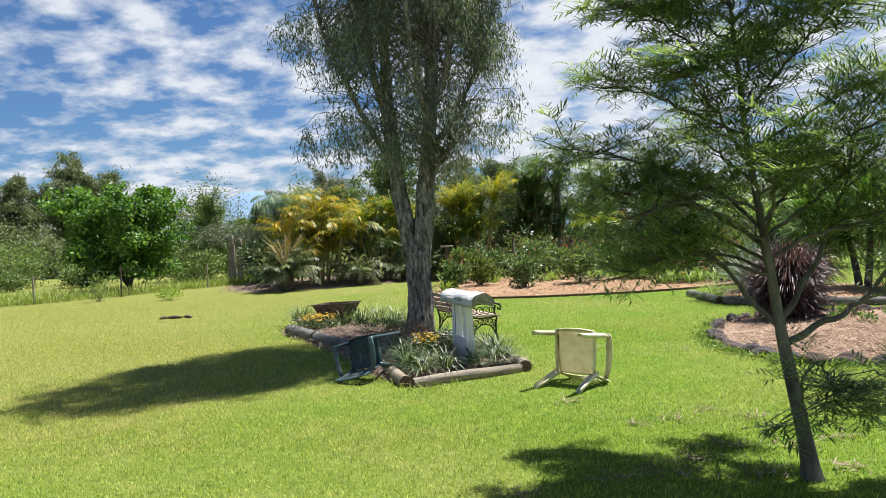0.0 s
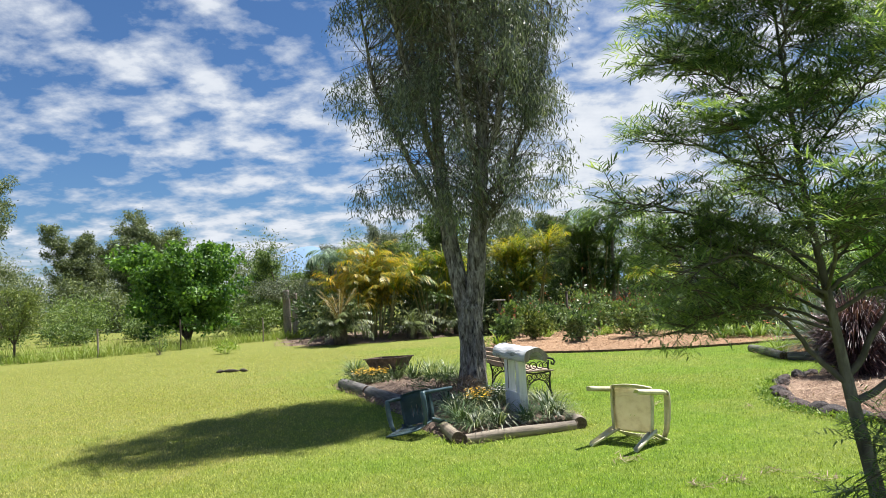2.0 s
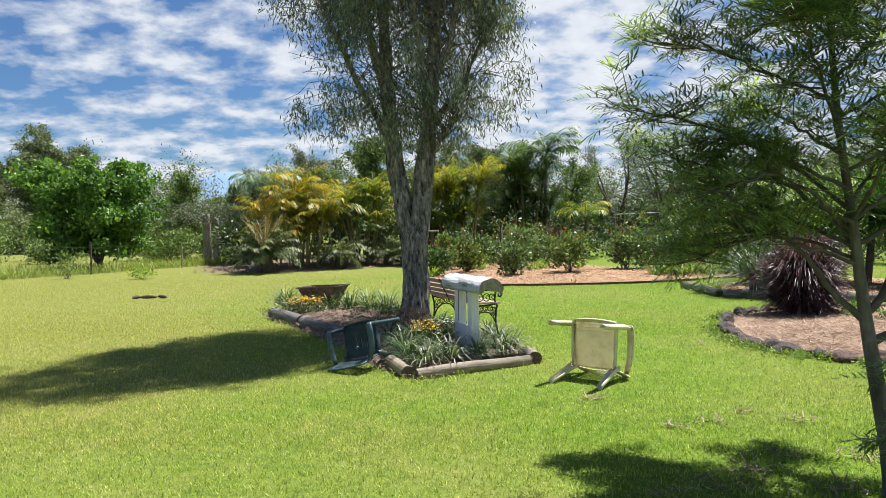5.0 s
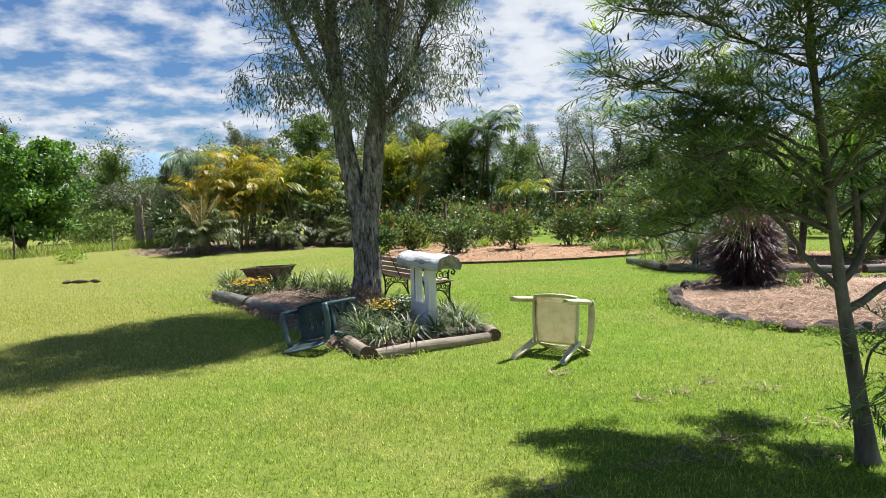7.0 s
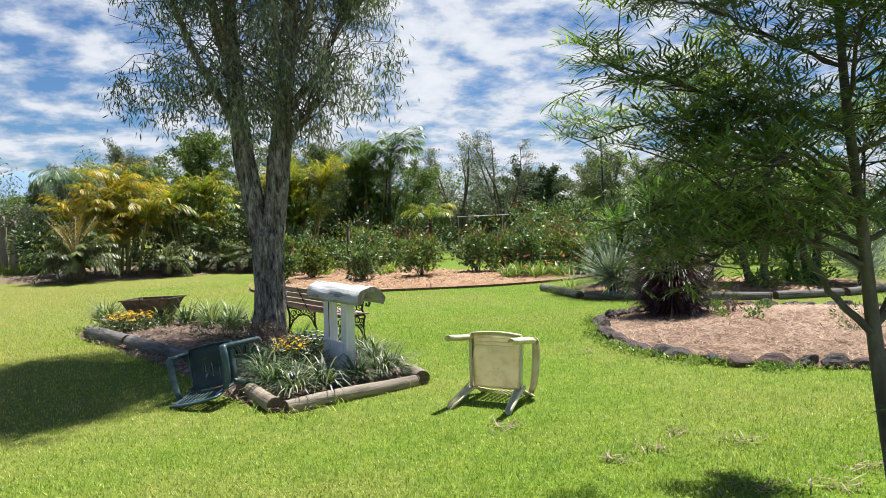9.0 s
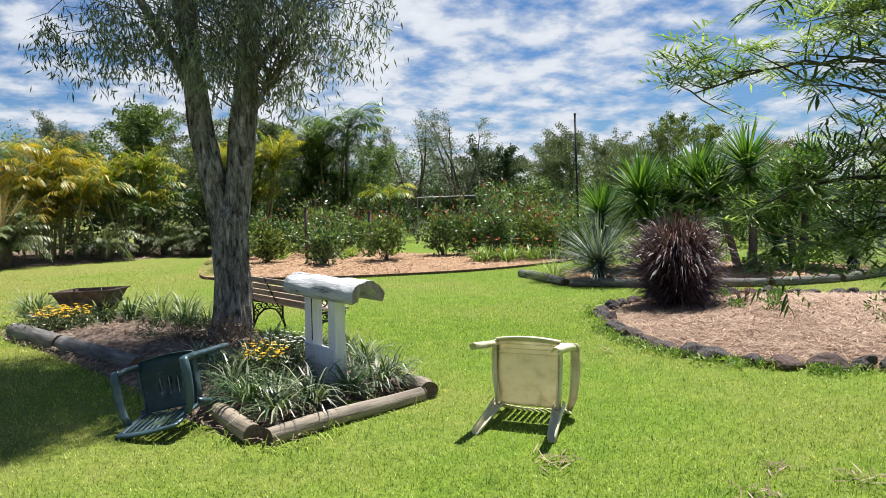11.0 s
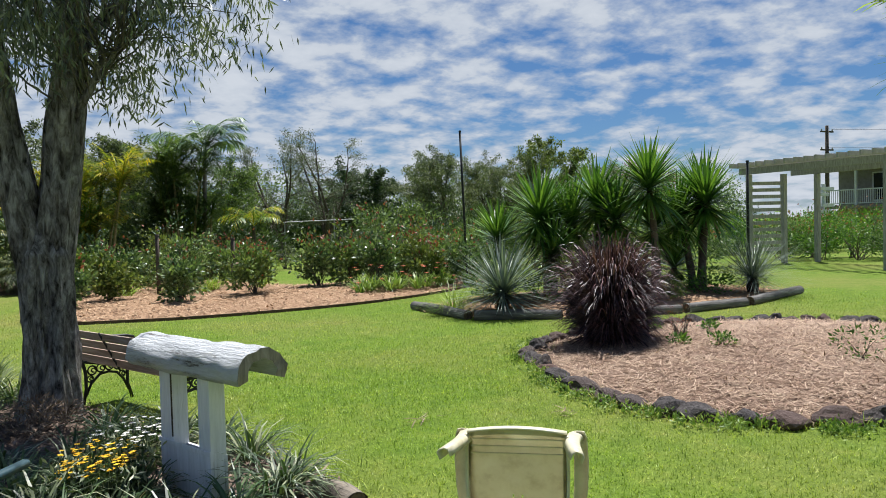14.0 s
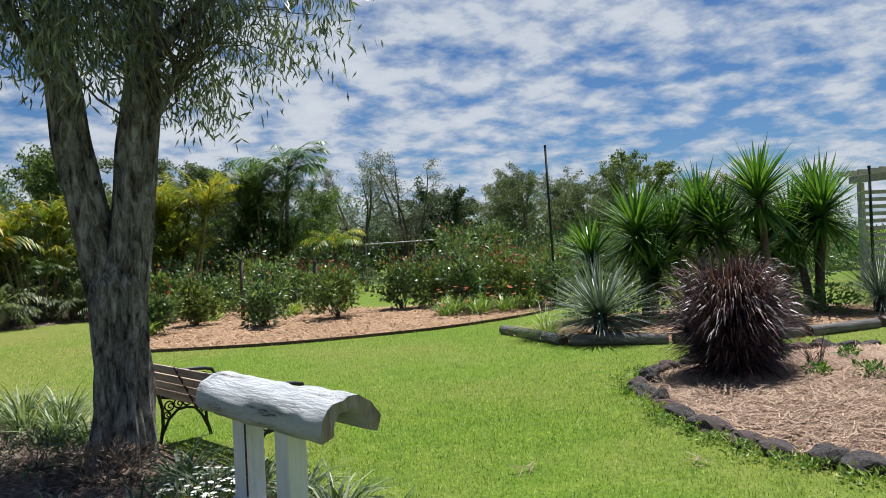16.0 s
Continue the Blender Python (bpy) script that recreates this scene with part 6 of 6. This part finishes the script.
rs = np.random.default_rng(77)
left = [(-62 + q * 3.1 + rs.normal(), 60 + rs.uniform(-6, 10), rs.uniform(2.4, 4.2), rs.uniform(5.0, 8.6)) for q in range(15)]
left += [(-60 + q * 3.4 + rs.normal(), 46 + rs.uniform(-5, 6) + 0.1 * q, rs.uniform(1.6, 3), rs.uniform(2.2, 4.2)) for q in range(13)]
scrub("far_woods", left, "mixed olive gum woodland beyond the paddock", 401, M_WOODS, 0.24, 80)
mid = [(-16 + q * 2.4 + rs.normal() * 0.6, 50 + rs.uniform(-4, 6), rs.uniform(2, 3.2), rs.uniform(3.6, 5.6)) for q in range(26)]
scrub("far_woods", mid, "dense green scrub behind the garden", 402, M_WOODS2, 0.22, 64)
# hedge shade is put into the dark leaf colour
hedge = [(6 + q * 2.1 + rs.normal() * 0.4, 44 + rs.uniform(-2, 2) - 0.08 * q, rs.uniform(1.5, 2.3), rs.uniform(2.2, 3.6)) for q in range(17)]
scrub("far_woods", hedge, "hedge with leaves coloured dark for shade behind the roses", 403, M_DARKLEAF, 0.26, 36)
near = [(-14.5, 33.5, 1.2, 1.5), (-16, 35, 1.6, 2.0), (-12.8, 34.2, 1.0, 1.3), (-20, 33, 1.2, 1.2), (-23, 31, 1.2, 1.0), (-26, 30, 1.6, 1.6), (-24.5, 34, 1.8, 2.2), (-29, 33, 1.6, 1.8), (-21.5, 36, 2.0, 2.6), (-27.5, 38, 2.0, 2.8), (-9.8, 34, 1.0, 2.4)]
scrub("paddock_scrub", near, "loose green scrub beyond the wire fence", 404, M_WOODS2, 0.17, 40)
right = [(24 + q * 1.7 + rs.normal() * 0.4, 27 - 0.35 * q + rs.uniform(-1, 1), rs.uniform(0.9, 1.4), rs.uniform(1.2, 2.0)) for q in range(9)]
scrub("far_shrubs", right, "leafy green shrubs below the house", 405, M_MULB, 0.15, 40)

# garden behind the pergola
for q in range(12):
    x, y = 21.6 + (q % 6) * 0.75 + rs.normal() * 0.1, 22.6 - (q % 6) * 0.95 - (q // 6) * 0.7 + (q // 6) * 1.8
    bush("rose_bush", (x + (q // 6) * 1.2, y, 0), (0.95, 0.9, 1.45 + 0.1 * (q % 3)), 1700, 0.1, M_MULB if q % 3 else M_ROSE, "leafy rose bush behind the pergola", "rose bush", "roses behind the pergola", 420 + q, stems=8, flowers=(M_PFLOWER, 5, 0.09), tips=(M_REDLEAF, 70))
for q, (x, y, s) in enumerate([(31.5, 28.0, 1.2), (33.4, 27.0, 1.1), (34.4, 25.4, 1.3), (32.6, 25.0, 1.0)]):
    clump("flax_plant", (x, y, 0), 160, 1.9 * s, 0.07, M_LIME if q != 2 else M_YUCCA, "large strappy lime green plant by the house", "plant", "plants by the house", 440 + q, (0.6, 1.5), (0.5, 1.6), 0.3)

# shaded shrubs that close the garden behind the roses and yuccas
for q, (x, y, r, h) in enumerate([(9.6, 26.5, 1.2, 1.5), (11.2, 25.6, 1.3, 1.7), (12.8, 24.8, 1.3, 1.6), (14.2, 23.8, 1.2, 1.5), (15.6, 22.8, 1.2, 1.4), (16.9, 21.9, 1.1, 1.3), (12.0, 28.5, 1.6, 2.2), (14.6, 27.2, 1.6, 2.2), (17.2, 25.8, 1.6, 2.0), (18.6, 24.6, 1.3, 1.8), (10.6, 31.5, 1.8, 2.4), (3.8, 29.5, 0.9, 1.2), (7.4, 28.2, 0.8, 1.1)]):
    bush("garden_shrub", (x, y, 0), (r, r * 0.8, h), 2400, 0.13, (M_DARKLEAF, M_WOODS2, M_ROSE)[q % 3], ("dark glossy shrub behind the garden beds", "leafy green shrub behind the garden beds", "dark rose thicket behind the garden beds")[q % 3], "shrub", "shrubs behind the beds", 470 + q, stems=8, tips=(M_REDLEAF, 60) if q % 3 == 2 else None)

# lavender bush and rail behind the roses
bush("lavender_bush", (8.6, 31.5, 0), (1.6, 0.8, 1.3), 3000, 0.14, M_LAV, "grey-green lavender hedge behind the roses", "shrub", "", 451, stems=20, up=1.2, aspect=0.16)
bush("lavender_bush", (6.2, 33.0, 0), (0.5, 0.5, 1.0), 700, 0.12, M_LAV, "grey-green lavender bush behind the roses", "shrub", "", 452, stems=12, up=1.2, aspect=0.16)
rail = thing("rail_fence", (6.3, 33.4, 0), "pale pipe rail on thin posts", "fence")
part("rail", tube(np.array([[0, 0, 1.85], [2, -0.2, 1.9], [4.2, -0.4, 1.96]]), [0.02] * 3, 8), M_WIRE, rail)
for q in range(3):
    part("post", tube(np.array([[0.05 + 2 * q, -0.2 * q, 0], [0.05 + 2 * q, -0.2 * q, 1.83 + 0.05 * q]]), [0.025, 0.025], 8), M_WIRE, rail)

# ---- paddock fence ----


def fence():
    top = thing("wire_fence", (0, 0, 0), "old wire fence with thin posts at the paddock", "fence")
    line = np.array([(-30, 15.5), (-24, 17.6), (-20.5, 18.9), (-17.4, 20.3), (-15.2, 22.3), (-13.4, 24.6), (-11.6, 28.0), (-11.3, 30.8)])
    for q, (x, y) in enumerate(line[:-1]):
        h = 1.15 if q % 2 else 1.0
        part("post", tube(np.array([[x, y, -0.1], [x + 0.02, y, h * 0.5], [x, y, h]]), [0.03] * 3, 6), M_DARKTRUNK if q % 2 else M_POST, top)
    for z in (0.3, 0.6, 0.95):
        t = np.linspace(0, 1, 40)
        s = np.linspace(0, 1, len(line))
        w = np.c_[np.interp(t, s, line[:, 0]), np.interp(t, s, line[:, 1]), z + 0.02 * np.sin(t * 40)]
        part("wire", tube(w, np.full(40, 0.0022), 4), M_DARKTRUNK, top)


fence()
gate = thing("strainer_posts", (-11.5, 31.0, 0), "pair of thick grey timber strainer posts", "post")
for dx, h, r in ((-0.2, 2.15, 0.17), (0.18, 2.0, 0.12)):
    part("post", furrowed(np.array([[dx, 0, -0.1], [dx, 0, h * 0.5], [dx * 1.1, 0, h]]), [r * 1.1, r, r * 0.9], 14, 14, 3, 0.08), M_POST, gate, smooth=True)
bush("creeper", (-11.5, 31.0, 1.75), (1.5, 0.9, 0.95), 2600, 0.12, M_GREYLEAF, "grey-green creeper draped over the posts", "creeper", "", 461, stems=8, up=-0.5, lift=0.02)
bush("creeper", (-10.2, 31.2, 0), (0.9, 0.7, 2.1), 1800, 0.12, M_GREYLEAF, "grey-green creeper hanging to the ground", "creeper", "", 462, stems=8, up=-0.5, lift=0.02)


def tall_grass():
    rng = np.random.default_rng(463)
    n = 16000
    x = rng.uniform(-32, -9.5, n)
    y0 = np.interp(x, [-30, -24, -20.5, -17.4, -15.2, -13.4, -12, -9], [15.6, 17.7, 19.0, 20.4, 22.4, 24.7, 28.1, 31.5])
    y = y0 + rng.exponential(2.6, n) - 0.25
    P = np.c_[x, y, np.zeros(n)]
    VF = blades(P, rng.uniform(0, 6.28, n), rng.uniform(0.8, 1.5, n), rng.uniform(0.12, 0.5, n), 0.022, rng.uniform(0.1, 1.0, n), 2, 0.1)
    tagged(part("paddock_grass", VF, M_FIELD, None, kind="stuff"), "long uncut grass along the wire fence", "grass", kind="stuff")


tall_grass()

# ---- pergola, house, poles ----


def pergola():
    top = thing("pergola", (19.0, 21.7, 0), "white timber pergola with a slatted end screen", "pergola")
    top.scale = (1.0, 1.0, 1.07)
    for x, y in ((0.2, 0.1), (1.35, -0.3), (0.15, -4.6), (2.6, -0.6), (2.6, -5.0), (0.1, -9.0), (2.6, -9.2)):
        bpart("post", box(x - 0.075, x + 0.075, y - 0.075, y + 0.075, -0.05, 2.78, 0.008), M_PERG, top)
    for x in (0.12, 2.6):
        bpart("beam", box(x - 0.05, x + 0.05, -10, 0.4, 2.78, 2.98, 0.006), M_PERG, top)
    for q in range(30):
        y = 0.3 - q * 0.35
        bpart("rafter", box(-0.45, 3.1, y - 0.03, y + 0.03, 2.985, 3.12, 0.006), M_PERGUNDER, top)
    for q in range(11):
        z = 0.45 + q * 0.205
        bm = box(0.28, 1.29, -0.012, 0.012, z - 0.055, z + 0.055, 0.004)
        bmesh.ops.rotate(bm, cent=(0.2, 0, z), matrix=Matrix.Rotation(-0.33, 3, "Z"), verts=bm.verts[:])
        bmesh.ops.translate(bm, vec=(0, 0.07, 0), verts=bm.verts[:])
        bpart("slat", bm, M_PERG, top)


pergola()
sign = thing("signpost", (27.5, 25.3, 0), "white post with small crossed direction boards", "signpost")
bpart("post", box(-0.06, 0.06, -0.06, 0.06, -0.05, 2.9, 0.01), M_RAIL, sign)
for q, (z, w, o) in enumerate(((2.7, 0.9, 0.1), (2.45, 0.8, -0.2), (2.0, 0.7, 0.2), (1.75, 0.9, -0.1))):
    bpart("board", box(o - w / 2, o + w / 2, -0.1, -0.07, z - 0.07, z + 0.07, 0.008), M_RAIL, sign)


def house():
    top = thing("house", (43.6, 30, 0), "raised house with a dark roof and white veranda rail", "house")
    top.rotation_euler = (0, 0, radians(4))
    bpart("wall", box(0, 9, -8, 6, 0, 4.6), M_WALL, top)
    bpart("deck", box(-2.6, -0.003, -8, 6, 1.95, 2.15, 0.01), M_POST, top, "grey timber deck")
    for y in (-7.8, -5, -2.2, 0.6, 3.4, 5.8):
        bpart("post", box(-2.5, -2.38, y - 0.06, y + 0.06, -0.05, 4.62), M_RAIL, top)
    bpart("handrail", box(-2.52, -2.36, -8, 6, 3.06, 3.13), M_RAIL, top)
    bpart("lower_rail", box(-2.48, -2.40, -8, 6, 2.24, 2.3), M_RAIL, top)
    bal = mesh("baluster", *tube(np.array([[0, 0, 2.25], [0, 0, 3.07]]), [0.022, 0.022], 6), M_RAIL)
    for q in range(110):
        ob = new("baluster", bal)
        ob.parent = top
        ob.location = (-2.44, -7.9 + q * 0.127, 0)
    V = np.array([(-3.1, -8.6, 4.6), (4.5, -8.6, 4.95), (9.6, -8.6, 4.6), (-3.1, 6.6, 4.6), (4.5, 6.6, 4.95), (9.6, 6.6, 4.6), (-3.1, -8.6, 4.8), (4.5, -8.6, 5.15), (9.6, -8.6, 4.8), (-3.1, 6.6, 4.8), (4.5, 6.6, 5.15), (9.6, 6.6, 4.8)])
    F = np.array([(0, 1, 4, 3), (1, 2, 5, 4), (6, 9, 10, 7), (7, 10, 11, 8), (0, 3, 9, 6), (2, 8, 11, 5), (0, 6, 7, 1), (1, 7, 8, 2), (3, 4, 10, 9), (4, 5, 11, 10)])
    part("roof", (V, F), M_ROOF, top, "dark grey sheet roof")
    for y in (-5.5, -1.5, 3.0):
        win = thing("window", (0, 0, 0), "", "")
        win.parent = top
        bpart("window_frame", box(-0.03, -0.004, y - 0.8, y + 0.8, 2.4, 4.2), M_RAIL, win)
        bpart("pane", box(-0.036, -0.031, y - 0.72, y + 0.72, 2.48, 4.12), M_GLASS, win)


house()
tele = thing("power_pole", (54.2, 45, 0), "tall timber power pole with crossarms", "power pole")
part("shaft", tube(np.array([[0, 0, -0.2], [0, 0, 5], [0, 0, 9.0]]), [0.19, 0.16, 0.13], 10), M_DARKTRUNK, tele, smooth=True)
for z in (8.5, 7.0):
    bpart("crossarm", box(-0.75, 0.75, -0.06, 0.06, z - 0.06, z + 0.06), M_DARKTRUNK, tele)
    for x in (-0.65, 0.65):
        part("insulator", tube(np.array([[x, 0, z + 0.06], [x, 0, z + 0.14], [x, 0, z + 0.22]]), [0.04, 0.06, 0.03], 8), M_CONCRETE, tele)
for q in range(3):
    t = np.linspace(0, 1, 24)
    w = np.c_[t * 45 - 0.6 + q * 0.6, t * -18, 8.7 - (q % 2) * 1.5 - 0.9 * (1 - (1 - np.abs(t)) ** 2) * 0.6]
    part("cable", tube(w, np.full(24, 0.008), 4), M_BLACKPOLE, tele)

# ---- bits lying on the lawn ----


def fallen(name, spots, label, seed, mat, n, rad, L, w, cat="litter"):
    rng = np.random.default_rng(seed)
    for x, y, s in spots:
        m = int(n * s)
        P = np.c_[rng.normal(size=(m, 2)) * rad * s * np.array([1, 0.55]), rng.uniform(0.012, 0.05, m)]
        VF = blades(P, rng.uniform(0, 6.28, m), rng.normal(size=m) * 0.15, L * rng.uniform(0.5, 1.2, m), w, rng.normal(size=m) * 0.3, 3, 0.15)
        top = thing(name, (x, y, 0), label, cat, "litter on the lawn")
        part("dry_leaves", VF, mat, top, kind="stuff")


fallen("dry_leaf_litter", [(2.05, 5.72, 1), (2.72, 5.75, 1.1), (2.4, 6.0, 0.9), (1.78, 5.53, 1), (1.26, 6.47, 1.3), (2.7, 4.85, 1.6), (2.28, 4.95, 1.5), (0.75, 3.95, 1.2), (1.7, 4.35, 1.8), (2.0, 4.6, 1.6), (1.3, 4.2, 1.2), (2.9, 4.4, 1.5), (2.35, 4.3, 1.7), (3.2, 5.1, 1.2), (1.9, 9.6, 0.6), (3.0, 9.2, 0.7)], "small heap of dry fallen leaves on grass", 501, M_LITTER, 20, 0.07, 0.12, 0.010)
bark = thing("bark_pieces", (-7.2, 15.85, 0), "curled brown bark pieces on the lawn", "bark", "litter on the lawn")
for q, (x, y, a, l) in enumerate(((0, 0, 0.2, 0.4), (0.3, 0.06, 2.6, 0.34), (-0.25, -0.04, 1.2, 0.24))):
    pts = np.array([(x + math.cos(a) * l * (t - 0.5), y + math.sin(a) * l * (t - 0.5), 0.03 + 0.05 * t * (1 - t)) for t in np.linspace(0, 1, 6)])
    part("bark_piece", tube(pts, [0.01, 0.03, 0.04, 0.04, 0.03, 0.01], 8), M_DARKTRUNK, bark, smooth=True)

# bright edge of longer grass along the rocks and logs
rngE = np.random.default_rng(510)
EP = []
for loop, a, b, out in ((ROCKBED, 0, len(ROCKBED), 1.025), (BED, 0, len(BED), 1.03)):
    c = loop.mean(0)
    for p in loop:
        m = 26
        EP.append(np.c_[c + (p - c) * out + rngE.normal(size=(m, 2)) * 0.07, np.zeros(m)])
EP = np.concatenate(EP)
VF = blades(EP, rngE.uniform(0, 6.28, len(EP)), rngE.uniform(0.5, 1.4, len(EP)), rngE.uniform(0.05, 0.13, len(EP)), 0.007, rngE.uniform(0.3, 1.5, len(EP)), 2, 0.1)
tagged(part("edge_grass", VF, M_BLADE, None, kind="stuff"), "longer bright grass along the bed edges", "grass", kind="stuff")

# ---- lawn blades ----


def lawn(name, x0, x1, y0, y1, n, L, W, seed, label, soft=1.0):
    rng = np.random.default_rng(seed)
    xy = np.c_[rng.uniform(x0, x1, n), rng.uniform(y0, y1, n)]
    for loop in BEDS:
        if loop[:, 0].max() > x0 and loop[:, 0].min() < x1 and loop[:, 1].max() > y0 and loop[:, 1].min() < y1:
            xy = xy[~inside(xy, loop)]
    edge = np.minimum.reduce([(xy[:, 0] - x0) / 2.5, (x1 - xy[:, 0]) / 2.5, (y1 - xy[:, 1]) / soft])
    xy = xy[rng.uniform(size=len(xy)) < np.clip(edge, 0, 1)]
    n = len(xy)
    az, tilt = rng.uniform(0, 2 * np.pi, n), rng.uniform(0.35, 1.35, n)
    D = np.c_[np.cos(az) * np.cos(tilt), np.sin(az) * np.cos(tilt), np.sin(tilt)]
    S = np.c_[-np.sin(az), np.cos(az), np.zeros(n)]
    ln = L * rng.uniform(0.5, 1.3, n)
    wd = W * rng.uniform(0.7, 1.3, n)
    B = np.c_[xy, np.zeros(n)]
    V = np.stack([B - S * wd[:, None] / 2, B + S * wd[:, None] / 2, B + D * ln[:, None]], 1).reshape(-1, 3)
    tagged(part(name, (V, np.arange(len(V)).reshape(-1, 3)), M_BLADE, None, kind="stuff"), label, "grass", kind="stuff")


lawn("lawn_grass", -5.5, 6.5, 1.0, 7.2, 250000, 0.034, 0.0054, 601, "short mown bright green lawn grass", 2.0)
lawn("lawn_grass", -9.0, 9.0, 5.0, 14.0, 380000, 0.03, 0.0058, 602, "short mown bright green lawn grass", 3.0)
lawn("lawn_grass", -16.0, 14.0, 10.0, 25.0, 330000, 0.03, 0.0085, 603, "short mown bright green lawn grass", 6.0)


def edge_weeds():
    rng = np.random.default_rng(611)
    mid = ROCKBED.mean(0)
    pick = ROCKBED[rng.integers(0, len(ROCKBED), 110)]
    out = unit(pick - mid)
    spots = pick + out * rng.uniform(0.1, 0.3, (110, 1)) + rng.normal(size=(110, 2)) * 0.05
    idx = np.repeat(np.arange(110), rng.integers(14, 60, 110))
    P = np.c_[spots[idx] + rng.normal(size=(len(idx), 2)) * 0.055, rng.uniform(0.01, 0.07, len(idx))]
    D = rng.normal(size=P.shape) + UP * 0.8
    tagged(part("edge_weeds", leaves(P, D, rng.uniform(0.025, 0.06, len(P)), 0.018, rng), M_LILY, None, kind="stuff"), "bright green weeds growing along the rock edging", "weeds", kind="stuff")


edge_weeds()
